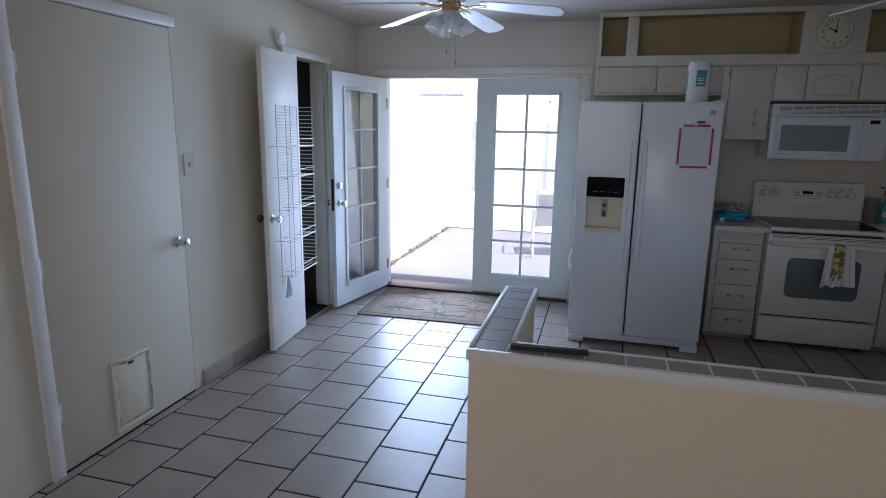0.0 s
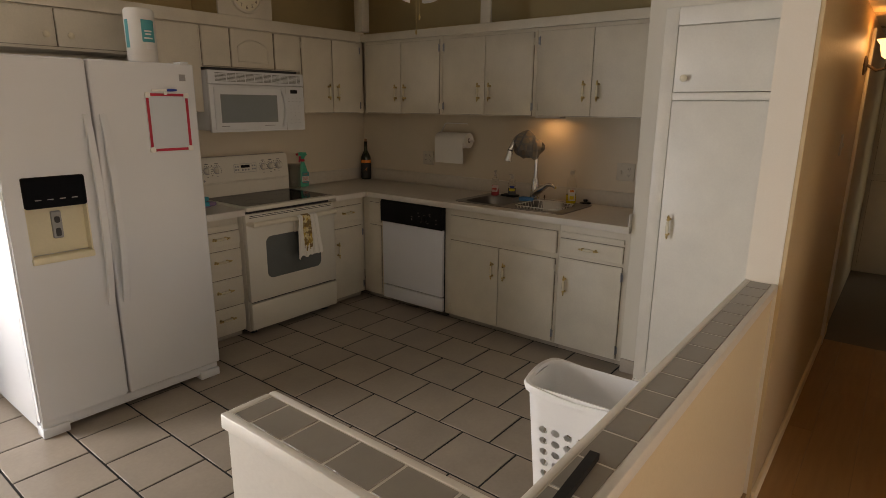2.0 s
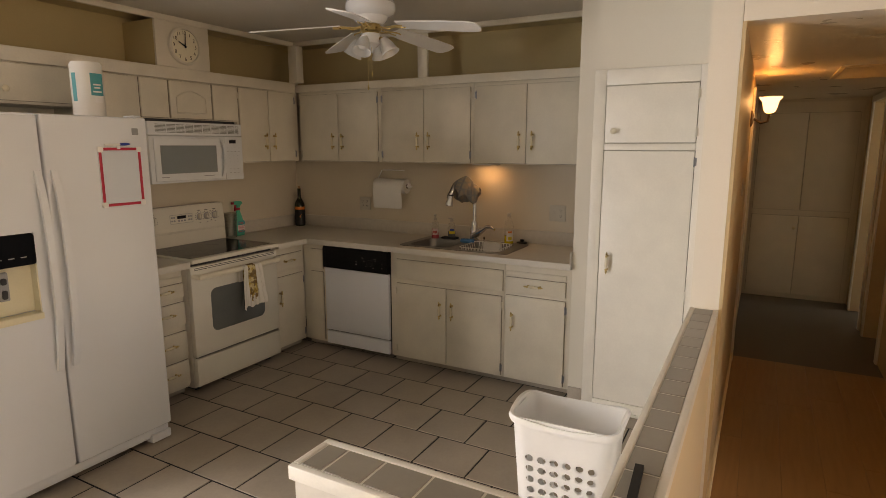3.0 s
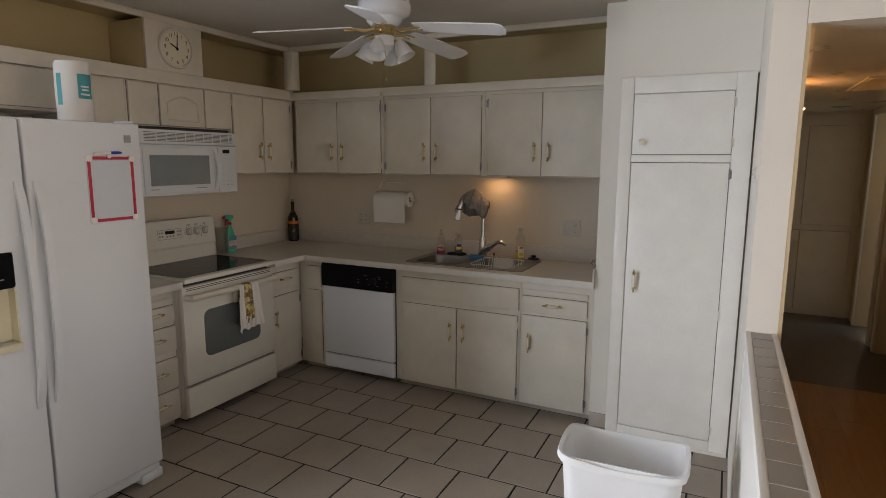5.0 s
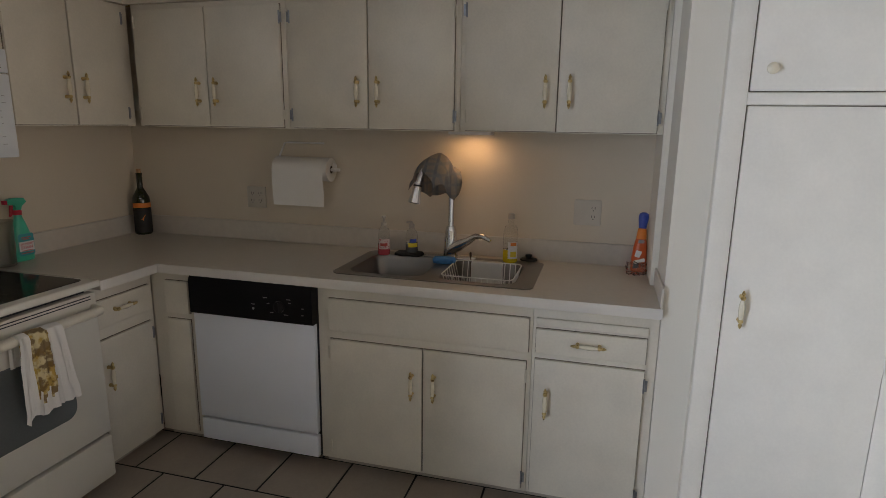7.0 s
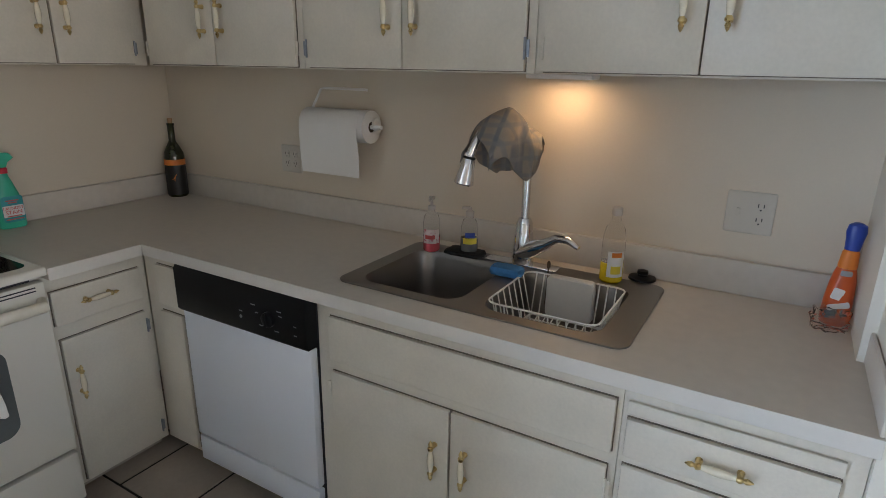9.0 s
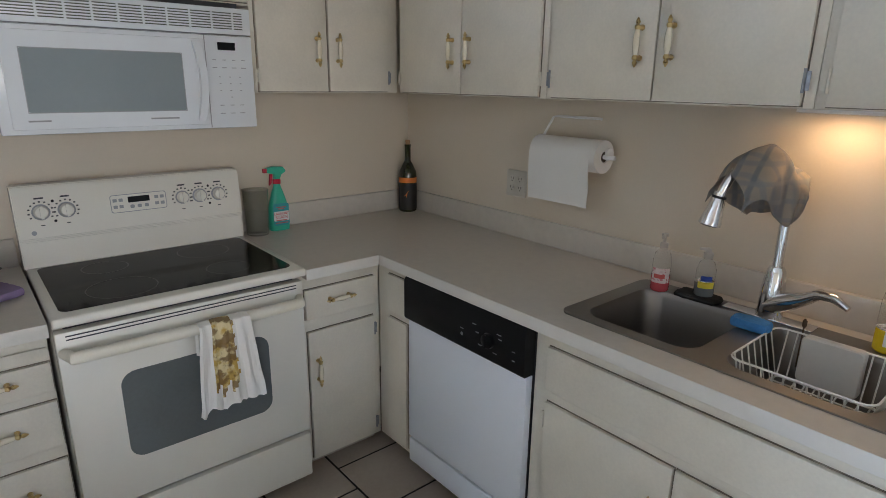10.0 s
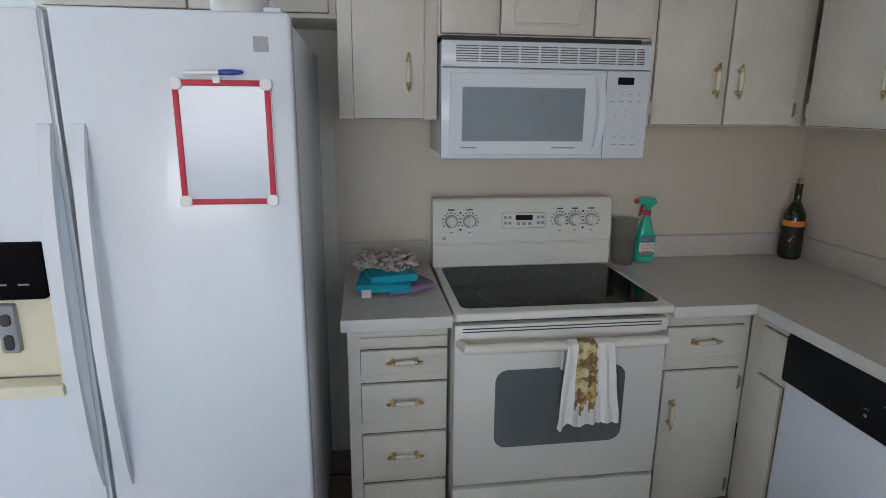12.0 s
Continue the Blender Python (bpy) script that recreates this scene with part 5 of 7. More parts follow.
def microwave():
    x0, x1, yf, z0, z1 = 1.192, 1.966, 4.952, 1.398, 1.806
    t = thing("microwave_oven", (1.58, 5.14, z0), "white over-range microwave with grey window", "microwave")
    bm = bmnew()
    box(bm, x0 + 0.004, x1 - 0.004, yf + 0.03, BN, z0 + 0.012, 1.806, 0.004)
    part("body", bm, M_white, t)
    bm = bmnew()
    box(bm, x0 + 0.006, x1 - 0.03, yf + 0.036, BN, 1.8065, 1.8245)
    part("mounting_gap", bm, M_darkgrey, t)
    bm = bmnew()
    box(bm, x0, x1, yf, yf + 0.029, z0, 1.714, 0.005)
    fr = part("front", bm, M_white, t)
    bm = bmnew()
    box(bm, x0, x1, yf, yf + 0.029, 1.717, z1, 0.005)
    gr = part("vent_grille", bm, M_white, t, "white vent grille")
    for i in range(7):
        zz = 1.735 + 0.0085 * i
        bm = bmnew()
        box(bm, x0 + 0.05, x1 - 0.03, yf - 0.001, yf + 0.004, zz, zz + 0.0035)
        part("slot", bm, M_slot, gr)
    for i in range(9):
        xx = x0 + 0.13 + i * 0.072
        bm = bmnew()
        box(bm, xx, xx + 0.007, yf - 0.002, yf + 0.004, 1.733, 1.792)
        part("grille_bar", bm, M_white, gr)
    bm = bmnew()
    plate(bm, (0, yf - 0.0002, 0), X, Z, rounded(0.572, 0.285, 0.006, 4, 1.508, 1.556), 0.006, soft=0.002)
    dr = part("door", bm, M_white, fr)
    bm = bmnew()
    plate(bm, (0, yf - 0.0062, 0), X, Z, rounded(0.448, 0.184, 0.004, 4, 1.492, 1.556), 0.0012)
    part("window", bm, M_mw_glass, dr, "grey mesh microwave window")
    bm = bmnew()
    grid_solid(bm, (1.2655, 1.268, 1.716, 1.7185), (1.4615, 1.464, 1.648, 1.6505), {(1, 1)}, lambda u, v, d: (u, d, v), yf - 0.0072, yf - 0.0058)
    part("window_outline", bm, M_grey, dr)
    bm = bmnew()
    for a, b in ((1.262, 1.32), (1.60, 1.69)):
        box(bm, a, b, yf - 0.0070, yf - 0.0064, 1.436, 1.441)
    part("text_bar", bm, M_grey, dr)
    bm = bmnew()
    n = 12
    rows = []
    for i in range(n + 1):
        k = i / n
        d = 0.008 + 0.034 * math.sin(math.pi * k) ** 0.7
        zz = 1.425 + 0.27 * k
        xx = 1.765 + 0.010 * math.sin(math.pi * k)
        rows.append(loop(bm, [(xx + a, yf - b, zz) for a, b in ((-0.013, d - 0.016), (-0.012, d), (0.012, d), (0.014, d - 0.016))]))
    for a, b in zip(rows, rows[1:]):
        skin(bm, a, b)
    cap(bm, rows[0][::-1])
    cap(bm, rows[-1])
    part("door_handle", bm, M_white, dr, "curved white handle")
    bm = bmnew()
    box(bm, 1.797, 1.800, yf - 0.0006, yf + 0.002, z0 + 0.004, 1.712)
    part("seam", bm, M_grey, fr)
    bm = bmnew()
    plate(bm, (0, yf - 0.0002, 0), X, Z, rounded(0.062, 0.026, 0.002, 2, 1.873, 1.678), 0.001, 0)
    part("display", bm, M_black, fr, "small black display")
    bm = bmnew()
    for r, (n, w) in enumerate(((4, 0.012), (4, 0.016), (3, 0.006), (3, 0.006), (3, 0.006), (1, 0.006), (3, 0.014), (3, 0.018))):
        zz = (1.632, 1.606, 1.575, 1.552, 1.529, 1.506, 1.478, 1.450)[r]
        for i in range(n):
            xx = 1.878 + (i - (n - 1) / 2) * (0.034 if n == 4 else 0.036)
            bm = bmnew()
            box(bm, xx - w / 2, xx + w / 2, yf - 0.0009, yf + 0.001, zz - 0.0012, zz + 0.0012)
            part("key_mark", bm, M_grey, fr)


microwave()


def dishwasher():
    y0, y1, xf = 3.873, 4.492, 2.320
    t = thing("dishwasher", (2.62, 4.18, 0), "white built-in dishwasher with black control panel", "dishwasher")
    bm = bmnew()
    box(bm, xf + 0.03, 2.93, y0 + 0.004, y1 - 0.004, 0.05, 0.868)
    part("tub", bm, M_darkgrey, t)
    bm = bmnew()
    box(bm, xf, xf + 0.03, y0 + 0.004, y1 - 0.004, 0.172, 0.688, 0.004)
    part("door_panel", bm, M_dw, t)
    bm = bmnew()
    box(bm, xf + 0.002, xf + 0.03, y0 + 0.004, y1 - 0.004, 0.055, 0.160, 0.004)
    part("lower_panel", bm, M_dw, t)
    bm = bmnew()
    prof = [(xf - 0.012, 0.692), (xf - 0.018, 0.702), (xf - 0.018, 0.848), (xf - 0.008, 0.864), (xf + 0.03, 0.868), (xf + 0.03, 0.692)]
    a, b = loop(bm, [(x, y0 + 0.002, z) for x, z in prof]), loop(bm, [(x, y1 - 0.002, z) for x, z in prof])
    skin(bm, a, b)
    cap(bm, a[::-1])
    cap(bm, b)
    cp = part("control_panel", bm, M_black, t, "black plastic control panel")
    bm = bmnew()
    turned(bm, [(0.026, 0), (0.025, 0.012), (0.018, 0.016)], (xf - 0.018, 4.03, 0.765), -X, 20)
    plate(bm, (xf - 0.030, 4.03, 0.765), -Y, Z, rounded(0.008, 0.042, 0.003), 0.007)
    part("dial", bm, M_black, cp)
    bm = bmnew()
    for yy, zz, w in ((4.10, 0.80, 0.02), (4.085, 0.775, 0.014), (4.07, 0.735, 0.018), (3.985, 0.80, 0.02), (3.98, 0.785, 0.014), (3.92, 0.765, 0.012), (3.92, 0.735, 0.012), (4.16, 0.765, 0.016), (4.0, 0.73, 0.02)):
        box(bm, xf - 0.0185, xf - 0.0178, yy - w / 2, yy + w / 2, zz - 0.0015, zz + 0.0015)
    part("text_bar", bm, M_grey, cp)
    bm = bmnew()
    turned(bm, [(0.006, 0), (0.005, 0.002)], (xf - 0.018, 4.16, 0.745), -X, 12)
    part("badge", bm, M_grey, cp)


dishwasher()


# ---------------------------------------------------------------- sink and what stands round it
def sink():
    t = thing("kitchen_sink", (2.63, 3.4, 0.91), "double-bowl stainless steel drop-in sink", "sink")
    zr = 0.9155
    cells = ((SY0, 3.395, 3.035, 3.362), (3.395, SY1, 3.430, 3.772))
    bx0, bx1 = 2.428, 2.79
    for k, (ca, cb, ba, bb) in enumerate(cells):
        bm = bmnew()
        n = 6
        inner = rounded(bx1 - bx0, bb - ba, 0.06, n, (bx0 + bx1) / 2, (ba + bb) / 2)
        outer = []
        for i, (px, py) in enumerate(inner):
            q = i // (n + 1)
            sx, sy = ((1, 1), (-1, 1), (-1, -1), (1, -1))[q]
            ox, oy = (SX1 if sx > 0 else SX0), (cb if sy > 0 else ca)
            r = 0.001 if abs(oy - 3.395) < 0.01 else 0.04
            a = radians(90 * (q + (i % (n + 1)) / n))
            pt = (ox - sx * r + r * math.cos(a), oy - sy * r + r * math.sin(a))
            outer.append(pt)
        lo = loop(bm, [(x, y, 0.9105) for x, y in outer])
        o = loop(bm, [(x, y, zr) for x, y in outer])
        skin(bm, lo, o)
        rings = [loop(bm, [(x, y, zr) for x, y in inner])]
        cx, cy = (bx0 + bx1) / 2, (ba + bb) / 2
        for s, dz in ((0.985, -0.006), (0.955, -0.02), (0.92, -0.14), (0.87, -0.168), (0.78, -0.178), (0.15, -0.184)):
            rings.append(loop(bm, [(cx + (x - cx) * s, cy + (y - cy) * s, zr + dz) for x, y in inner]))
        skin(bm, o, rings[0])
        for a, b in zip(rings, rings[1:]):
            skin(bm, a, b)
        cap(bm, rings[-1])
        bowl = part("bowl", bm, M_steel, t, "brushed steel bowl and rim")
        bm = bmnew()
        turned(bm, [(0.040, 0), (0.042, 0.003), (0.034, 0.004), (0.030, 0.0015)], (cx, cy, zr - 0.183), Z, 20)
        part("drain", bm, M_chrome, bowl, "round chrome drain")
    return t


sink()

FX, FY = 2.832, 3.405
fc = thing("kitchen_tap", (FX, FY, 0.916), "chrome gooseneck tap with pull-down spray head", "tap")
bm = bmnew()
turned(bm, [(0.034, 0), (0.036, 0.006), (0.034, 0.03), (0.031, 0.09), (0.026, 0.135), (0.020, 0.15)], (FX, FY, 0.921), Z, 22)
part("body", bm, M_chrome, fc)
bm = bmnew()
box(bm, FX - 0.03, FX + 0.026, FY - 0.125, FY + 0.125, 0.9157, 0.9208, 0.002)
part("deck_plate", bm, M_chrome, fc)
top = [(FX, FY, 1.06), (FX, FY, 1.20), (FX, FY, 1.29)] + arc((FX, FY, 1.30), (2.80, 3.435, 1.44), (2.72, 3.47, 1.39), 10)[1:] + arc((2.72, 3.47, 1.39), (2.655, 3.50, 1.35), (2.645, 3.512, 1.28), 6)[1:]
bm = bmnew()
tube(bm, top, 0.0135, 12)
part("spout", bm, M_chrome, fc)
bm = bmnew()
turned(bm, [(0.0165, 0.0), (0.0165, 0.014), (0.0185, 0.018), (0.0215, 0.045), (0.028, 0.078), (0.030, 0.092), (0.025, 0.096)], (2.646, 3.512, 1.293), (-0.14, 0.14, -0.98), 18)
head = part("spray_head", bm, M_chrome, fc, "chrome pull-down spray head")
bm = bmnew()
turned(bm, [(0.0172, 0.011), (0.0186, 0.012), (0.0186, 0.018), (0.0172, 0.019)], (2.646, 3.512, 1.293), (-0.14, 0.14, -0.98), 18)
part("ring", bm, M_rubber, head, "black rubber ring")
bm = bmnew()
tube(bm, [(FX - 0.01, FY, 0.955), (FX - 0.03, FY - 0.05, 0.985), (FX - 0.05, FY - 0.10, 1.015), (FX - 0.062, FY - 0.135, 1.040), (FX - 0.075, FY - 0.175, 1.042), (FX - 0.085, FY - 0.21, 1.026)], [0.026, 0.027, 0.019, 0.015, 0.013, 0.008], 12)
part("lever", bm, M_chrome, fc, "curved chrome lever")

# chequered cloth hung over the tap's arch
def draped_cloth():
    bm = bmnew()
    path = [Vector((FX + 0.014, FY - 0.040, 1.315)), Vector((FX + 0.008, FY - 0.018, 1.335))] + [Vector(p) for p in top[4:17]]
    n, w = len(path), 22
    rows = []
    random.seed(3)
    for i, p in enumerate(path):
        k = i / (n - 1)
        d = (path[min(i + 1, n - 1)] - path[max(i - 1, 0)])
        d.z *= 0.3
        side = d.cross(Z).normalized()
        drop = 0.148 * (0.30 + 0.90 * math.sin(math.pi * min(1, k * 1.25)) ** 0.8 + 0.25 * k) + 0.02 * noise.noise((k * 5, 0, 0))
        row = []
        for j in range(w + 1):
            s = 2 * j / w - 1
            a = abs(s)
            out = 0.024 + 0.058 * min(1, a * 1.5) + 0.010 * noise.noise((k * 6, s * 3, 2.0)) * a + 0.012 * math.sin(k * 15 + s * 4) * a
            over = math.cos(min(1, a * 3.2) * math.pi / 2) * 0.018
            down = max(0, a - 0.28) / 0.72 * drop
            q = p + side * (math.copysign(min(a * 3.2, 1), s) * out) + Z * (over - down)
            q += Vector((noise.noise(q * 18), noise.noise(q * 18 + Vector((9, 0, 0))), 0)) * 0.010 + Vector((noise.noise(q * 55), noise.noise(q * 55 + Vector((4, 0, 0))), 0.6 * noise.noise(q * 40))) * 0.005
            row.append(bm.verts.new(q))
        rows.append(row)
    for a, b in zip(rows, rows[1:]):
        skin(bm, a, b, closed=False)
    ob = solid("dish_cloth", bm, M_plaid, "grey plaid dishcloth draped over the tap", "cloth")
    m = ob.modifiers.new("thick", "SOLIDIFY")
    m.thickness = 0.003
    m = ob.modifiers.new("round", "SUBSURF")
    m.levels = m.render_levels = 1


draped_cloth()


def bottle(name, at, profile, mat, label, category="bottle", seg=20):
    t = thing(name, at, label, category)
    bm = bmnew()
    turned(bm, profile, at, Z, seg)
    part("body", bm, mat, t)
    return t


def wrap(parent, at, r, z0, z1, a0, a1, mat, name="label"):
    bm = bmnew()
    n = 8
    pts = lambda z: [(at[0] + r * math.cos(radians(a0 + (a1 - a0) * i / n)), at[1] + r * math.sin(radians(a0 + (a1 - a0) * i / n)), at[2] + z) for i in range(n + 1)]
    skin(bm, loop(bm, pts(z0)), loop(bm, pts(z1)), closed=False)
    return part(name, bm, mat, parent)


# wine bottle in the corner
w = (2.878, 5.238, 0.911)
b = bottle("wine_bottle", w, [(0.041, 0), (0.046, 0.006), (0.046, 0.190), (0.043, 0.210), (0.026, 0.245), (0.0155, 0.265), (0.0150, 0.335), (0.0165, 0.337), (0.0165, 0.347)], M_wine_neck, "dark wine bottle with orange and black label", seg=24)
wrap(b, w, 0.0472, 0.012, 0.150, 150, 330, M_black_label)
wrap(b, w, 0.0472, 0.153, 0.180, 150, 330, M_orange)
bm = bmnew()
c0 = Vector(w) + Vector((-0.0342, -0.0334, 0.10))
u = Vector((0.70, -0.715, 0))
for pts in ([(-0.012, -0.014), (-0.004, -0.008), (0.004, 0.004), (0.011, 0.012), (0.014, 0.013), (0.006, 0.001), (0.003, -0.012), (0.001, -0.022), (-0.001, -0.012), (-0.006, -0.012)],):
    plate(bm, c0 + Vector((-0.0012, -0.0012, 0)), u, Z, pts, 0.0006)
part("emblem", bm, M_orange, b, "small orange emblem")
bm = bmnew()
turned(bm, [(0.0105, 0), (0.0115, 0.022), (0.0105, 0.024)], (w[0], w[1], w[2] + 0.345), Z, 12)
part("cork", bm, M_cork, b)

# glass vase and spray bottle beside the range
v = (2.052, 5.235, 0.911)
b = bottle("glass_vase", v, [(0.045, 0), (0.048, 0.004), (0.054, 0.19), (0.056, 0.20), (0.053, 0.20), (0.046, 0.012), (0.001, 0.010)], M_smoke, "tall smoky glass vase beside the range", "vase", 24)
s = (2.165, 5.262, 0.911)
b = thing("spray_bottle", s, "teal laundry stain spray bottle with red nozzle", "spray bottle")
bm = bmnew()
rings = []
for zz, a, c in ((0, 0.044, 0.026), (0.006, 0.047, 0.028), (0.08, 0.046, 0.028), (0.13, 0.038, 0.026), (0.175, 0.024, 0.020), (0.20, 0.015, 0.014), (0.212, 0.014, 0.014)):
    rings.append(loop(bm, [(s[0] + a * math.copysign(abs(math.cos(q)) ** 0.7, math.cos(q)), s[1] + c * math.copysign(abs(math.sin(q)) ** 0.7, math.sin(q)), s[2] + zz) for q in [2 * math.pi * i / 24 for i in range(24)]]))
for a, c in zip(rings, rings[1:]):
    skin(bm, a, c)
cap(bm, rings[0][::-1])
cap(bm, rings[-1])
part("body", bm, M_teal, b)
bm = bmnew()
turned(bm, [(0.017, 0), (0.018, 0.018), (0.014, 0.022)], (s[0], s[1], s[2] + 0.21), Z, 16)
part("collar", bm, M_red, b, "red plastic collar")
bm = bmnew()
prof = [(-0.045, 0.262), (-0.045, 0.282), (-0.02, 0.288), (0.03, 0.284), (0.042, 0.265), (0.02, 0.250), (0.012, 0.232), (-0.012, 0.232), (-0.012, 0.255)]
plate(bm, (s[0], s[1] + 0.010, s[2]), X, Z, prof, 0.02)
part("trigger_head", bm, M_teal, b)
bm = bmnew()
plate(bm, (s[0], s[1] + 0.008, s[2]), X, Z, [(-0.060, 0.262), (-0.0455, 0.262), (-0.0455, 0.280), (-0.060, 0.280)], 0.016)
plate(bm, (s[0], s[1] + 0.006, s[2]), X, Z, [(-0.030, 0.255), (-0.020, 0.255), (-0.026, 0.215), (-0.036, 0.205)], 0.012)
part("nozzle", bm, M_red, b, "red nozzle and trigger")
fr = s[1] - 0.0295
bm = bmnew()
plate(bm, (s[0], fr + 0.0008, s[2] + 0.075), X, Z, rounded(0.075, 0.10, 0.01), 0.001)
lb = part("label", bm, M_teal_label, b)
bm = bmnew()
plate(bm, (s[0], fr - 0.0003, s[2] + 0.067), X, Z, rounded(0.072, 0.044, 0.004), 0.0004)
part("label_panel", bm, M_label_white, b)
lettering("lettering", "LAUNDRY", (s[0], fr - 0.0012, s[2] + 0.078), X, Z, 0.017, M_label_red, b, 0.9)
lettering("lettering", "STAIN", (s[0], fr - 0.0012, s[2] + 0.062), X, Z, 0.021, M_label_red, b)
bm = bmnew()
for zz, ww in ((0.048, 0.05), (0.036, 0.06), (0.108, 0.045), (0.100, 0.03)):
    box(bm, s[0] - ww / 2, s[0] + ww / 2, fr - 0.0014, fr - 0.0008, s[2] + zz - 0.002, s[2] + zz + 0.002)
part("text_bar", bm, M_label_red, b)

# hand soap
p = (2.795, 3.735, 0.916)
b = bottle("soap_dispenser", p, [(0.026, 0), (0.029, 0.004), (0.029, 0.05), (0.0285, 0.051)], M_pink, "clear soap dispenser with pink soap", "soap")
bm = bmnew()
turned(bm, [(0.029, 0), (0.029, 0.05), (0.024, 0.075), (0.012, 0.09), (0.011, 0.095)], (p[0], p[1], p[2] + 0.0512), Z, 20)
part("upper_bottle", bm, M_clear, b)
wrap(b, p, 0.0296, 0.030, 0.080, 145, 270, M_label_pink)
wrap(b, p, 0.0300, 0.046, 0.060, 165, 235, M_label_red)
bm = bmnew()
turned(bm, [(0.013, 0), (0.013, 0.014), (0.005, 0.018), (0.005, 0.035), (0.011, 0.037), (0.011, 0.046)], (p[0], p[1], p[2] + 0.145), Z, 14)
rod(bm, (p[0], p[1], p[2] + 0.187), (p[0] - 0.03, p[1] - 0.01, p[2] + 0.184), 0.005)
part("pump", bm, M_cap, b, "cloudy pink-beige pump")
# washing-up liquid
p = (2.822, 3.60, 0.930)
b = bottle("dish_soap_bottle", p, [(0.028, 0), (0.030, 0.004), (0.030, 0.045), (0.029, 0.046)], M_blue_soap, "small dish soap bottle with yellow label", "soap")
bm = bmnew()
turned(bm, [(0.029, 0), (0.029, 0.04), (0.022, 0.062), (0.013, 0.07), (0.013, 0.076)], (p[0], p[1], p[2] + 0.0465), Z, 20)
part("upper_bottle", bm, M_clear, b)
wrap(b, p, 0.0306, 0.030, 0.050, 165, 262, M_label_yellow)
wrap(b, p, 0.0306, 0.053, 0.070, 180, 245, M_blue)
bm = bmnew()
turned(bm, [(0.014, 0), (0.015, 0.016), (0.008, 0.022), (0.006, 0.030)], (p[0], p[1], p[2] + 0.122), Z, 14)
rod(bm, (p[0], p[1], p[2] + 0.15), (p[0] - 0.02, p[1] + 0.02, p[2] + 0.152), 0.006, 0.004)
part("cap", bm, M_cap, b)
# oil bottle
p = (2.835, 3.115, 0.916)
b = bottle("oil_bottle", p, [(0.030, 0), (0.034, 0.005), (0.034, 0.06), (0.0335, 0.061)], M_yellow, "clear bottle with yellow washing liquid", "bottle")
bm = bmnew()
turned(bm, [(0.034, 0), (0.034, 0.07), (0.028, 0.105), (0.014, 0.125), (0.013, 0.14), (0.013, 0.15)], (p[0], p[1], p[2] + 0.0612), Z, 20)
part("upper_bottle", bm, M_clear, b)
wrap(b, p, 0.0347, 0.02, 0.10, 170, 260, M_label_white)
wrap(b, p, 0.0351, 0.082, 0.097, 190, 240, M_orange)
wrap(b, p, 0.0351, 0.03, 0.055, 190, 240, M_label_yellow)
bm = bmnew()
turned(bm, [(0.0155, 0), (0.0155, 0.02), (0.012, 0.026)], (p[0], p[1], p[2] + 0.205), Z, 14)
part("cap", bm, M_cap, b)
# black lid, dark scrub cloth, sponge
bm = bmnew()
turned(bm, [(0.036, 0), (0.042, 0.004), (0.040, 0.010), (0.015, 0.014), (0.012, 0.018), (0.017, 0.022), (0.016, 0.030), (0.006, 0.033)], (2.905, 3.035, 0.911), Z, 24)
solid("pot_lid", bm, M_black, "small black round lid with knob", "lid")


def crumple(name, centre, size, mat, label, category, amp=0.25, seed=0, detail=9.0, cuts=10, soft=0.45, turn=0.0):
    bm = bmnew()
    bmesh.ops.create_cube(bm, size=1)
    bmesh.ops.subdivide_edges(bm, edges=bm.edges[:], cuts=cuts, use_grid_fill=True)
    o = Vector((seed * 3.1, seed * 1.7, seed * 5.3))
    for v in bm.verts:
        c = v.co.copy()
        r = c.normalized() * 0.5
        c = c.lerp(r, soft)
        q = Vector((c.x * size[0], c.y * size[1], c.z * size[2]))
        d = noise.noise(q * detail / max(size) + o) + 0.5 * noise.noise(q * detail * 2.6 / max(size) + o)
        q += Vector((q.x, q.y, q.z + 0.2 * size[2])).normalized() * d * amp * min(size)
        q.z = max(q.z, -size[2] * 0.5)
        q = pose(0, 0, 0, 0, 0, turn) @ q
        v.co = q + Vector(centre) + Vector((0, 0, size[2] * 0.5))
    return solid(name, bm, mat, label, category)


crumple("scrub_cloth", (2.815, 3.61, 0.9165), (0.085, 0.15, 0.016), M_rubber, "dark crumpled scrubbing cloth on sink rim", "cloth", 0.35, 2)
crumple("sponge", (2.70, 3.40, 0.917), (0.06, 0.11, 0.030), M_sponge, "blue kitchen sponge on the sink divider", "sponge", 0.05, 4, 5.0)

# white wire dish rack in the right bowl
rk = thing("dish_rack", (2.60, 3.19, 0.78), "white coated wire dish rack in sink bowl", "dish rack")
R0, R1, Q0, Q1 = 2.455, 2.755, 3.045, 3.352
bm = bmnew()
for zz, g in ((0.925, 0.0), (0.80, 0.03)):
    tube(bm, [(x, y, zz) for x, y in rounded(R1 - R0 - 2 * g, Q1 - Q0 - 2 * g, 0.03, 4, (R0 + R1) / 2, (Q0 + Q1) / 2)], 0.0028, 6, closed=True)
part("rim", bm, M_wire, rk)
for i in range(11):
    k = i / 10
    y = Q0 + 0.03 + (Q1 - Q0 - 0.06) * k
    bm = bmnew()
    tube(bm, [(R0, y, 0.925), (R0 + 0.03, y, 0.80), (R0 + 0.06, y, 0.79), (R1 - 0.06, y, 0.79), (R1 - 0.03, y, 0.80), (R1, y, 0.925)], 0.0023, 5)
    part("wire", bm, M_wire, rk)
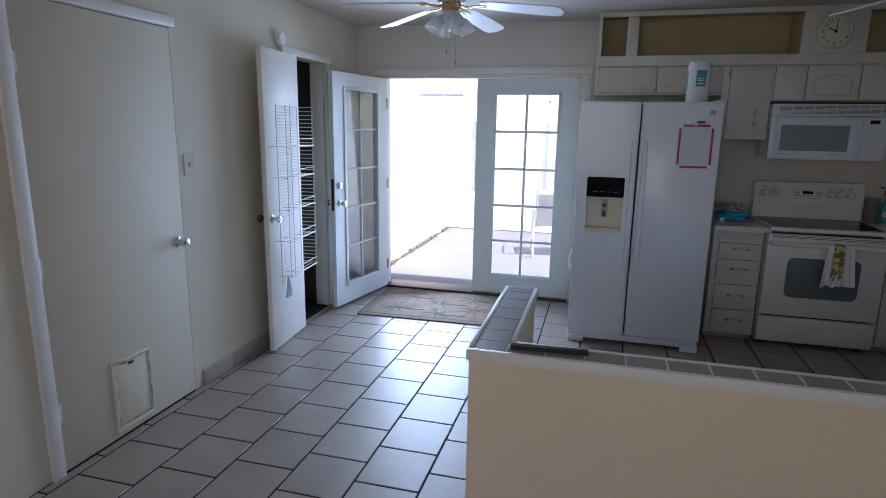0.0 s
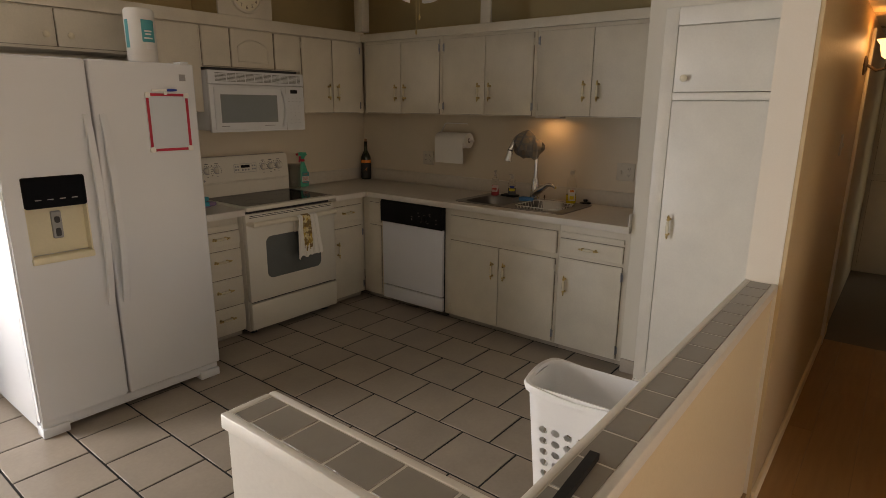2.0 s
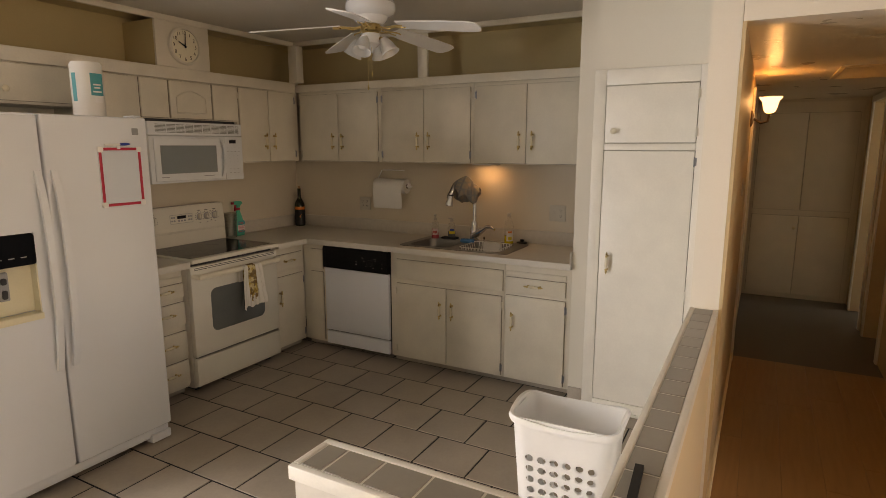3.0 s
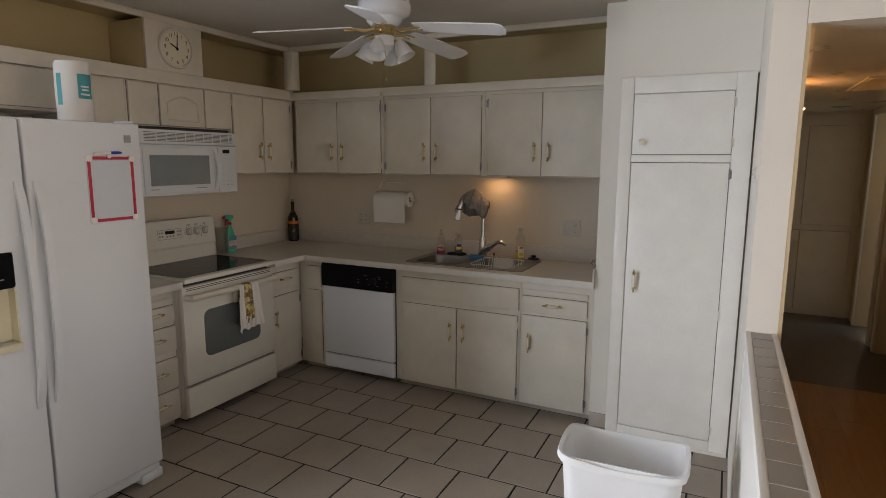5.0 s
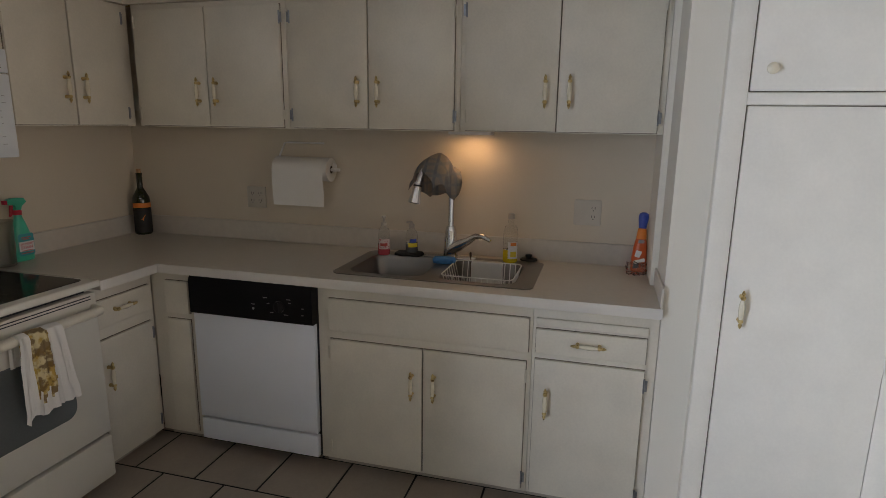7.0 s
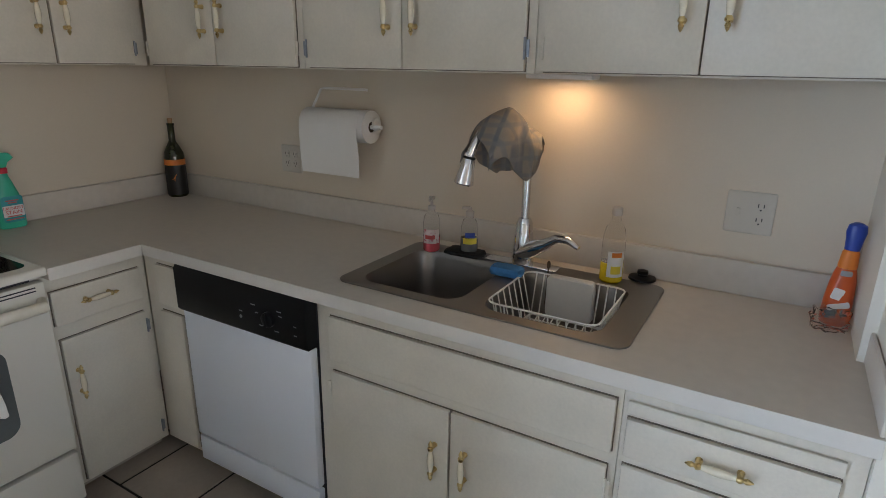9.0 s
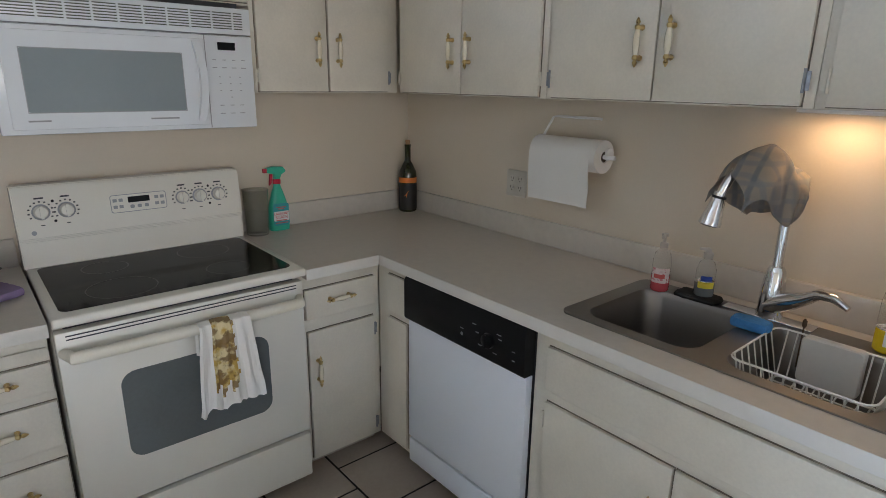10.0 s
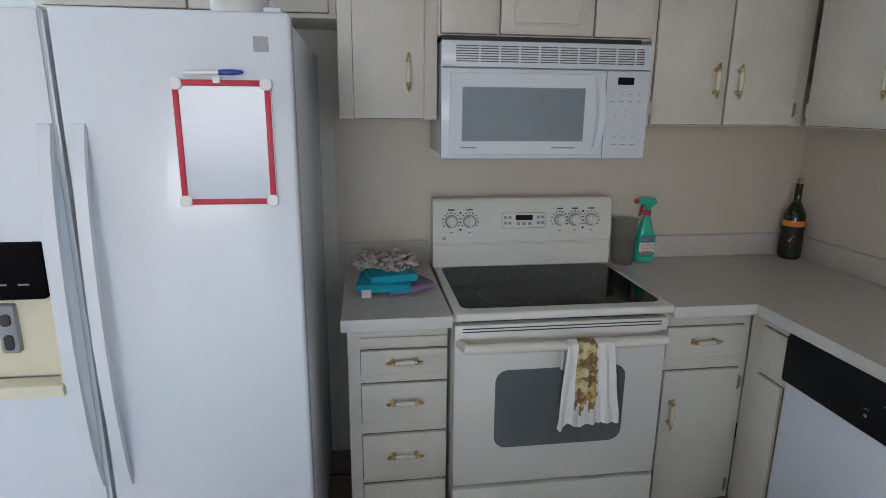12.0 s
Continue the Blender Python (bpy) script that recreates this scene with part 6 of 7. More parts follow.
for i in range(7):
    x = R0 + 0.04 + (R1 - R0 - 0.08) * i / 6
    bm = bmnew()
    tube(bm, [(x, Q0, 0.925), (x, Q0 + 0.03, 0.80), (x, Q1 - 0.03, 0.80), (x, Q1, 0.925)], 0.0023, 5)
    part("wire", bm, M_wire, rk)
bm = bmnew()
plate(bm, (2.748, 3.205, 0.868), -Y, Z, rounded(0.145, 0.130, 0.014), 0.028, soft=0.004)
solid("cutlery_cup", bm, M_cup, "translucent white cutlery cup in dish rack", "cup")
bm = bmnew()
rod(bm, (2.742, 3.285, 0.83), (2.765, 3.29, 0.94), 0.0022)
turned(bm, [(0.0022, 0), (0.006, 0.006), (0.006, 0.02), (0.002, 0.026)], (2.765, 3.29, 0.938), (0.2, 0.05, 1), 8)
solid("cutlery_piece", bm, M_bronze, "dark thin brush standing in sink", "brush")

# orange bottle by the pantry
p = (2.855, 2.538, 0.911)
b = thing("cleaner_bottle", p, "orange-red cleaner bottle with blue spray head", "bottle")


def oval(bm, rows, n=20):
    rings = [loop(bm, [(p[0] + c * math.sin(q) * -1, p[1] + a * math.cos(q), p[2] + zz) for q in [2 * math.pi * i / n for i in range(n)]]) for zz, a, c in rows]
    for lo, hi in zip(rings, rings[1:]):
        skin(bm, lo, hi)
    cap(bm, rings[0][::-1])
    cap(bm, rings[-1])


bm = bmnew()
oval(bm, [(0, 0.030, 0.022), (0.006, 0.034, 0.025), (0.06, 0.034, 0.025), (0.11, 0.030, 0.023), (0.135, 0.026, 0.021), (0.150, 0.022, 0.019)])
part("body", bm, M_orange_bottle, b)
bm = bmnew()
oval(bm, [(0.1505, 0.021, 0.018), (0.155, 0.022, 0.019), (0.192, 0.019, 0.017), (0.198, 0.015, 0.014)])
part("collar", bm, M_orange, b, "orange collar")
bm = bmnew()
oval(bm, [(0.1985, 0.017, 0.016), (0.22, 0.019, 0.017), (0.245, 0.023, 0.018), (0.262, 0.020, 0.016), (0.268, 0.010, 0.010)])
part("cap", bm, M_blue, b, "blue cap")
for yy, zz, w, h, tilt, mt in ((0.004, 0.052, 0.050, 0.016, 18, M_label_white), (0.012, 0.084, 0.026, 0.030, -12, M_label_white), (0.010, 0.030, 0.040, 0.020, 8, M_blue_soap), (0.013, 0.088, 0.018, 0.012, -12, M_blue_soap), (-0.014, 0.054, 0.010, 0.012, 0, M_label_yellow), (0.004, 0.140, 0.026, 0.014, 0, M_grey)):
    bm = bmnew()
    ca, sa = math.cos(radians(tilt)), math.sin(radians(tilt))
    side, up = Vector((0, -ca, sa)), Vector((0, sa, ca))
    flat = 0.025 * math.sqrt(1 - (yy / 0.036) ** 2) if zz < 0.1 else 0.022
    plate(bm, (p[0] - flat + 0.002, p[1] + yy, p[2] + zz), side, up, rounded(w, h, 0.004, 3), 0.0025)
    part("label", bm, mt, b)
b.matrix_basis = pose(*p, 2, 0, 12)
crumple("plastic_bag", (2.80, 2.55, 0.911), (0.06, 0.08, 0.05), M_clear, "small crumpled clear plastic bag", "bag", 0.3, 8, 7.0, 6)

# paper towel holder under the cabinets
ph = thing("paper_towel_holder", (2.87, 4.2, 1.33), "white wall holder with a paper towel roll", "paper towel holder")
bm = bmnew()
tube(bm, [(2.948, 4.12, 1.442), (2.945, 4.13, 1.444), (2.945, 4.33, 1.444), (2.94, 4.345, 1.44), (2.875, 4.365, 1.325), (2.872, 4.372, 1.318)], 0.005, 8)
rod(bm, (2.872, 4.0, 1.315), (2.872, 4.372, 1.315), 0.008, seg=8)
part("bracket", bm, M_plastic, ph)
rl = bmnew()
cy0, cy1 = 4.045, 4.352
turned(rl, [(0.020, 0), (0.060, 0.001), (0.060, cy1 - cy0 - 0.001), (0.020, cy1 - cy0), (0.019, cy1 - cy0 - 0.02), (0.019, 0.02)], (2.872, cy0, 1.315), Y, 30, close=False)
part("paper_roll", rl, M_paper, ph)
bm = bmnew()
a = [(2.811, 1.32), (2.809, 1.28), (2.812, 1.20), (2.818, 1.13)]
r0 = [bm.verts.new((x, cy0 + 0.02 + 0.004 * math.sin(z * 40), z)) for x, z in a]
r1 = [bm.verts.new((x + 0.002, cy1, z)) for x, z in a]
skin(bm, r0, r1, closed=False)
sh = part("hanging_sheet", bm, M_paper, ph)
sh.modifiers.new("thick", "SOLIDIFY").thickness = 0.001
# solid dark plug, its colour stands in for shade inside the roll
bm = bmnew()
turned(bm, [(0.0195, 0), (0.0195, 0.03)], (2.872, cy0 + 0.003, 1.315), Y, 18)
part("core", bm, M_bronze, ph, "dark plug painting the shaded hollow of the core")
bm = bmnew()
turned(bm, [(0.022, 0), (0.024, 0.006), (0.012, 0.010)], (2.885, cy0 - 0.014, 1.325), Y, 14)
part("end_clip", bm, M_plastic, ph)

# lamp fitting under the cabinet
lf = thing("under_cabinet_lamp", (2.85, 3.32, 1.50), "small lit lamp under the wall cabinets", "lamp")
bm = bmnew()
box(bm, 2.81, 2.89, 3.22, 3.42, 1.503, 1.517, 0.003)
part("housing", bm, M_plastic, lf)

# folded cloths on the short worktop
crumple("folded_cloth", (1.045, 5.00, 0.911), (0.21, 0.22, 0.024), M_cloth_purple, "mauve folded cloth under other cloths", "cloth", 0.5, 5, 5.0, 12, 0.2, 25)
crumple("folded_cloth", (0.985, 4.965, 0.926), (0.20, 0.19, 0.028), M_cloth_teal, "teal folded kitchen cloth", "cloth", 0.22, 6, 5.0, 12, 0.08, -6)
crumple("folded_cloth", (1.005, 4.985, 0.950), (0.18, 0.16, 0.028), M_cloth_teal, "second teal cloth folded on the first", "cloth", 0.28, 9, 5.0, 12, 0.10, 10)
crumple("crumpled_cloth", (0.985, 5.055, 0.968), (0.22, 0.13, 0.048), M_cloth_print, "crumpled printed cloth on top of pile", "cloth", 1.1, 7, 11.0, 18, 0.45, -28)
bm = bmnew()
plate(bm, (0.915, 4.868, 0.925), X, Z, rounded(0.035, 0.03, 0.003), 0.002)
solid("cloth_tag", bm, M_label_white, "white tag of the teal cloth", "tag")

# stained towel on the oven handle
def oven_towel():
    bm = bmnew()
    n, w = 26, 26
    rows = []
    for i in range(n + 1):
        k = i / n
        row = []
        for j in range(w + 1):
            s = j / w
            fold = 0.011 * math.sin(s * 17 + 0.6 + 1.5 * noise.noise((s * 4, k * 1.6, 5))) + 0.006 * noise.noise((s * 14, k * 3, 1)) + 0.003 * math.sin(s * 41)
            if k < 0.12:
                q = k / 0.12
                y, z = 4.640 + 0.004, 0.70 + 0.115 * q
            elif k < 0.26:
                q = (k - 0.12) / 0.14 * math.pi
                y, z = 4.613 + 0.031 * math.cos(q), 0.803 + 0.022 * math.sin(q)
            else:
                q = (k - 0.26) / 0.74
                y, z = 4.582 - 0.008 * q, 0.803 - 0.275 * q
            spread = 0.160 + 0.060 * max(0, (k - 0.2)) / 0.8
            x = 1.655 + (s - 0.5) * spread + 0.006 * noise.noise((s * 3, k * 5, 8)) * max(0, k - 0.2)
            a = max(0, k - 0.15)
            z += (0.030 * noise.noise((s * 7, 1, 0)) + 0.012 * noise.noise((s * 26, 4, 0)) + 0.020 * max(0, 0.5 - s)) * a * -1.0
            y -= abs(fold) * (0.5 + a) + 0.004 * noise.noise((s * 9, k * 7, 3))
            row.append(bm.verts.new((x, y, z)))
        rows.append(row)
    for a, b in zip(rows, rows[1:]):
        skin(bm, a, b, closed=False)
    bm.faces.index_update()
    bm.faces.ensure_lookup_table()
    for f in bm.faces:
        i, j = divmod(f.index, w)
        f.material_index = 1 if 6 <= j <= 15 + (i % 3 == 0) and i < 20 + (j * 7) % 4 else 0
    ob = solid("kitchen_towel", bm, [M_towel_white, M_towel], "white towel with yellow-brown stains on oven handle", "towel")
    ob.modifiers.new("thick", "SOLIDIFY").thickness = 0.004
    return ob


oven_towel()

# black rubber strip on the partition
bm = bmnew()
c0, c1 = Vector((-0.247, 1.626, 0.9582)), Vector((-0.020, 1.641, 0.9582))
u = (c1 - c0).normalized()
plate(bm, c0 - Z * 0.0065, u, Z.cross(u), rect(0, (c1 - c0).length, -0.009, 0.009), 0.014, soft=0.002)
solid("rubber_strip", bm, M_rubber, "black rubber strip lying on the partition", "strip")


# white laundry basket
def hamper():
    t = thing("laundry_basket", (0.965, 2.072, 0), "tall white plastic laundry basket with round holes", "laundry basket", turn=2)
    H = 0.57

    def at(s, z):
        """Point of the wall: s along the outline from 0 to 1, z from 0 to 1."""
        wx, wy = 0.215 + 0.055 * z, 0.345 + 0.075 * z
        r = 0.045
        L = [wy - 2 * r, math.pi * r / 2, wx - 2 * r, math.pi * r / 2] * 2
        d = s % 1.0 * sum(L)
        x, y, a = wx / 2, -wy / 2 + r, 90.0
        for k, l in enumerate(L):
            if d <= l or k == 7:
                if k % 2 == 0:
                    return Vector((x + d * math.cos(radians(a)), y + d * math.sin(radians(a)), z * H))
                th = d / r
                nx, ny = math.cos(radians(a + 90)), math.sin(radians(a + 90))
                cx, cy = x + r * nx, y + r * ny
                e = radians(a - 90) + th
                return Vector((cx + r * math.cos(e), cy + r * math.sin(e), z * H))
            if k % 2 == 0:
                x += l * math.cos(radians(a))
                y += l * math.sin(radians(a))
            else:
                nx, ny = math.cos(radians(a + 90)), math.sin(radians(a + 90))
                cx, cy = x + r * nx, y + r * ny
                a += 90
                x, y = cx + r * math.cos(radians(a - 90)), cy + r * math.sin(radians(a - 90))
            d -= l
    bm = bmnew()
    cols, rws = 24, 8
    z0, z1 = 0.08, 0.74
    for c in range(cols):
        s0, s1 = c / cols, (c + 1) / cols
        for r in range(rws):
            a, b = z0 + (z1 - z0) * r / rws, z0 + (z1 - z0) * (r + 1) / rws
            sm, zm = (s0 + s1) / 2, (a + b) / 2
            ring = [(s0, a), (sm, a), (s1, a), (s1, zm), (s1, b), (sm, b), (s0, b), (s0, zm)]
            o = loop(bm, [at(*p) for p in ring])
            if (c % 12) in (0, 1, 2, 3, 4, 5, 8, 9, 10):
                hs, hz = (s1 - s0) * 0.36, (b - a) * 0.33
                i = loop(bm, [at(sm + hs * math.cos(q), zm + hz * math.sin(q)) for q in [math.pi * (1.25 + k / 4) for k in range(8)]])
                skin(bm, o, i)
            else:
                cap(bm, o)
    for za, zb in ((0.0, z0), (z1, 1.0)):
        n = cols * 2
        skin(bm, loop(bm, [at(k / n, za) for k in range(n)]), loop(bm, [at(k / n, zb) for k in range(n)]))
    n = cols * 2
    cap(bm, loop(bm, [at(k / n, 0.012) for k in range(n)]))
    bmesh.ops.remove_doubles(bm, verts=bm.verts, dist=0.0006)
    body = part("body", bm, M_plastic, t, local=True)
    m = body.modifiers.new("thick", "SOLIDIFY")
    m.thickness = 0.003
    bm = bmnew()
    rings = []
    for off, dz in ((0.0, -0.02), (0.016, -0.022), (0.020, -0.008), (0.014, 0.006), (0.0, 0.004), (-0.004, -0.010)):
        ring = []
        for k in range(n):
            p = at(k / n, 1.0)
            o = Vector((p.x / 0.27, p.y / 0.42, 0)).normalized()
            lift = 0.018 * math.cos(2 * math.atan2(p.y * 0.64, p.x)) * -1
            ring.append(p + o * off + Z * (dz + lift))
        rings.append(loop(bm, ring))
    for a, b in zip(rings, rings[1:]):
        skin(bm, a, b)
    part("rim", bm, M_plastic, t, "rolled white rim", local=True)


hamper()

# ---------------------------------------------------------------- ceiling fans
def ceiling_fan(at, turn, label):
    t = thing("ceiling_fan", at, label, "ceiling fan", "ceiling fans", turn=turn)
    bm = bmnew()
    turned(bm, [(0.130, 0.0345), (0.137, 0.030), (0.137, -0.006), (0.128, -0.010), (0.141, -0.018), (0.143, -0.050), (0.132, -0.072), (0.100, -0.088), (0.094, -0.108), (0.07, -0.13)], (0, 0, 0), Z, 32)
    part("motor_housing", bm, M_white, t, local=True)
    bm = bmnew()
    turned(bm, [(0.055, -0.13), (0.06, -0.14), (0.06, -0.165), (0.045, -0.18)], (0, 0, 0), Z, 24)
    part("hub", bm, M_brass, t, local=True)
    bm = bmnew()
    turned(bm, [(0.05, -0.18), (0.056, -0.19), (0.056, -0.235), (0.045, -0.245), (0.02, -0.262), (0.012, -0.285)], (0, 0, 0), Z, 24)
    sw = part("switch_cup", bm, M_white, t, local=True)
    for i in range(5):
        a = 72 * i
        rot = pose(0, 0, 0, 0, 0, a)
        bm = bmnew()
        for s in (-1, 1):
            tube(bm, [rot @ Vector(p) for p in ((0.055, s * 0.012, -0.145), (0.10, s * 0.026, -0.158), (0.15, s * 0.012, -0.152), (0.19, s * 0.026, -0.155), (0.215, s * 0.02, -0.157))], 0.0045, 6)
        part("blade_arm", bm, M_brass, t, "curled brass blade arm", local=True)
        bm = bmnew()
        tilt = rot @ pose(0.18, 0, -0.147, -11, 6, 0)
        out = [(0, -0.05), (0.10, -0.060), (0.32, -0.070), (0.45, -0.070), (0.485, -0.055), (0.50, 0), (0.485, 0.055), (0.45, 0.070), (0.32, 0.070), (0.10, 0.060), (0, 0.05)]
        plate(bm, (0, 0, 0), X, Y, out, 0.006)
        bm.transform(tilt)
        part("blade", bm, M_fan, t, "white fan blade", local=True)
    for i in range(4):
        a = radians(90 * i + 40)
        o = Vector((math.cos(a), math.sin(a), 0))
        bm = bmnew()
        tube(bm, [o * 0.045 + Z * -0.215, o * 0.065 + Z * -0.205, o * 0.078 + Z * -0.215], 0.007, 8)
        arm = part("lamp_arm", bm, M_brass, t, local=True)
        d = (o * 0.55 - Z).normalized()
        bm = bmnew()
        turned(bm, [(0.020, 0), (0.027, 0.012), (0.040, 0.042), (0.047, 0.075), (0.056, 0.095), (0.053, 0.095), (0.044, 0.073), (0.036, 0.042), (0.018, 0.010)], o * 0.078 + Z * -0.212, d, 20, close=False)
        shd = part("shade", bm, M_frost, t, "frosted glass bell shade", local=True)
        bm = bmnew()
        turned(bm, [(0.012, 0.0), (0.013, 0.025), (0.025, 0.05), (0.024, 0.068), (0.010, 0.08)], o * 0.078 + Z * -0.212, d, 14)
        part("bulb", bm, M_plastic, t, local=True)
    for x, L in ((0.03, 0.34), (-0.03, 0.22)):
        bm = bmnew()
        rod(bm, (x, 0.01, -0.26), (x, 0.01, -0.26 - L * 0.6), 0.0012, seg=5)
        turned(bm, [(0.002, 0), (0.006, -0.012), (0.006, -0.02), (0.002, -0.03)], (x, 0.01, -0.26 - L * 0.6), Z, 8)
        part("pull_chain", bm, M_brass, t, local=True)
    return t


fan_a = ceiling_fan((1.652, 3.515, CEIL - 0.035), 58, "white ceiling fan with brass arms over the kitchen")
fan_b = copy_thing(fan_a, pose(-0.97, 3.62, CEIL - 0.035, 0, 0, 3))
fan_b["label"] = "white ceiling fan with brass arms over the dining space"

# ---------------------------------------------------------------- hall
sc = thing("wall_sconce", (3.35, HY1 - 0.012, 1.84), "lit bronze wall sconce with amber tulip shade", "sconce")
bm = bmnew()
turned(bm, [(0.055, 0), (0.055, 0.008), (0.03, 0.018)], (3.35, HY1 - 0.012, 1.83), -Y, 20)
tube(bm, [(3.35, 1.545, 1.83), (3.35, 1.50, 1.80), (3.35, 1.46, 1.81), (3.35, 1.452, 1.86)], 0.008, 8)
part("arm", bm, M_bronze, sc)
bm = bmnew()
turned(bm, [(0.018, 0), (0.035, 0.012), (0.045, 0.045), (0.050, 0.075), (0.072, 0.105), (0.069, 0.105), (0.046, 0.075), (0.030, 0.012)], (3.35, 1.452, 1.865), Z, 20, close=False)
shade = part("shade", bm, M_lit_shade, sc, "glowing amber tulip shade")
shade.visible_shadow = False
bm = bmnew()
box(bm, 3.60, 3.66, HY1 - 0.030, HY1 - 0.012, 0, 2.06, 0.004)
structure("trim", bm, M_trim, "door casing in the hall")


def grille(name, place, u, v, wide, high, n, label, mat):
    u, v = Vector(u), Vector(v)
    o = u.cross(v)
    t = thing(name, place, label, "vent")
    p = Vector(place)
    bm = bmnew()
    plate(bm, p, u, v, rect(-wide / 2 + 0.02, wide / 2 - 0.02, -high / 2 + 0.02, high / 2 - 0.02), 0.002)
    part("backing", bm, M_rubber, t)
    bm = bmnew()
    b = 0.026
    for a in (rect(-wide / 2, wide / 2, -high / 2, -high / 2 + b), rect(-wide / 2, wide / 2, high / 2 - b, high / 2), rect(-wide / 2, -wide / 2 + b, -high / 2 + b, high / 2 - b), rect(wide / 2 - b, wide / 2, -high / 2 + b, high / 2 - b)):
        plate(bm, p, u, v, a, 0.010, soft=0.002)
    part("frame", bm, mat, t)
    for i in range(n):
        x = -wide / 2 + b + (wide - 2 * b) * (i + 0.5) / n
        bm = bmnew()
        plate(bm, p + o * 0.0022, u, v, rect(x - 0.0035, x + 0.0035, -high / 2 + b, high / 2 - b), 0.006)
        part("slat", bm, mat, t)


grille("return_vent", (HX, 1.05, 2.34), -Y, Z, 0.62, 0.32, 34, "white louvred return vent above hall mouth", M_trim)
grille("ceiling_vent", (3.55, 0.86, HZ), X, -Y, 0.75, 0.46, 13, "dusty cream vent in the hall ceiling", M_wall_warm)

# built-in cupboards at the hall's end
hc = thing("linen_cupboard", (6.04, 1.08, 0), "built-in white linen cupboard at hall end", "cupboard")
hrun = Run("y", 6.03, -X)
bm = bmnew()
box(bm, 6.03, 6.049, 0.60, HY1 - 0.014, 0.0, 2.10, 0.002)
part("body", bm, M_trim, hc)
for y0, y1, z0, z1 in ((0.635, 1.08, 0.97, 1.99), (1.084, 1.53, 0.97, 1.99), (0.635, 1.08, 0.05, 0.91), (1.084, 1.53, 0.05, 0.91)):
    d = hrun.front(hc, "door", y0, y1, z0, z1, mat=M_trim)
    if y0 > 1 and z0 < 0.5:
        small_knob(d, hrun.at(1.12, 0.78, 0.016), -X)
for x0, x1 in ((4.10, 4.80), (5.06, 5.74)):
    bm = bmnew()
    box(bm, x0 - 0.06, x0, HY0, HY0 + 0.018, 0, 2.06, 0.004)
    box(bm, x1, x1 + 0.06, HY0, HY0 + 0.018, 0, 2.06, 0.004)
    box(bm, x0 - 0.062, x1 + 0.062, HY0, HY0 + 0.020, 2.0605, 2.12, 0.004)
    structure("trim", bm, M_trim, "white painted hall door casing")
hd = thing("door_5", (4.105, HY0 - 0.10, 0), "open white hall door", "door", kind="structure", turn=-68)
bm = bmnew()
box(bm, 0.0, 0.70, -0.018, 0.018, 0.012, 2.05, 0.003)
part("leaf", bm, M_trim, hd, local=True)
for zz in (0.25, 1.85):
    bm = bmnew()
    rod(bm, (0.0, 0.022, zz - 0.045), (0.0, 0.022, zz + 0.045), 0.008)
    part("hinge", bm, M_bronze, hd, local=True)
hd = thing("door_6", (5.068, HY0 - 0.06, 0), "white hall door standing half open", "door", kind="structure", turn=-58)
bm = bmnew()
box(bm, 0.0, 0.665, -0.018, 0.018, 0.012, 2.05, 0.003)
part("leaf", bm, M_door_blue, hd, local=True)
bm = bmnew()
knob(bm, (0.61, 0.018, 0.95), (0, 1, 0))
part("door_knob", bm, M_bronze, hd, local=True)

# ---------------------------------------------------------------- outside
bm = bmnew()
box(bm, -60, 60, 5.5, 90, -0.30, -0.12)
structure("ground", bm, M_grass, "sunlit patchy lawn reaching the fence")
bm = bmnew()
box(bm, -2.38, 7.0, 5.51, 9.1, -0.30, -0.03, 0.01)
structure("patio_slab", bm, M_concrete, "pale concrete patio slab")
bm = bmnew()
box(bm, -8.0, -2.38, 5.51, 9.2, -0.3, 2.75)
nb = structure("wall_wing", bm, M_stucco, "sunlit white stucco wing of the house")
bm = bmnew()
box(bm, -8.1, -2.30, 5.51, 9.3, 2.62, 2.76, 0.01)
part("eave", bm, M_stucco, nb)
bm = bmnew()
box(bm, -2.38, -1.80, 7.5, 7.54, 1.985, 2.01, 0.003)
part("beam", bm, M_fascia, nb, "thin grey beam")
random.seed(11)
bm = bmnew()
for i in range(46):
    yy = 5.7 + 3.4 * i / 46
    r = random.uniform(0.012, 0.04)
    box(bm, -2.38, -2.38 + r, yy, yy + random.uniform(0.06, 0.14), -0.032, -0.032 + r * 1.3, 0.004, seg=1)
for i in range(40):
    xx = -2.38 + 7.0 * i / 40
    r = random.uniform(0.02, 0.045)
    box(bm, xx, xx + 0.175, 9.1, 9.1 + r, -0.12, -0.03 + r * 0.3, 0.004, seg=1)
solid("soil_edge", bm, M_brick_edge, "crumbly dark debris along the wall foot", "debris", kind="stuff")
# white panel fence far back
fence = thing("garden_fence", (2, 15.5, -0.12), "white panel garden fence behind the lawn", "fence")
for i in range(14):
    x = -9 + i * 1.9
    bm = bmnew()
    box(bm, x, x + 0.12, 15.44, 15.56, -0.12, 1.85, 0.01, seg=1)
    part("post", bm, M_pvc, fence)
    bm = bmnew()
    box(bm, x + 0.12, x + 1.9, 15.48, 15.52, -0.13, 1.72, 0.006, seg=1)
    part("panel", bm, M_pvc, fence)


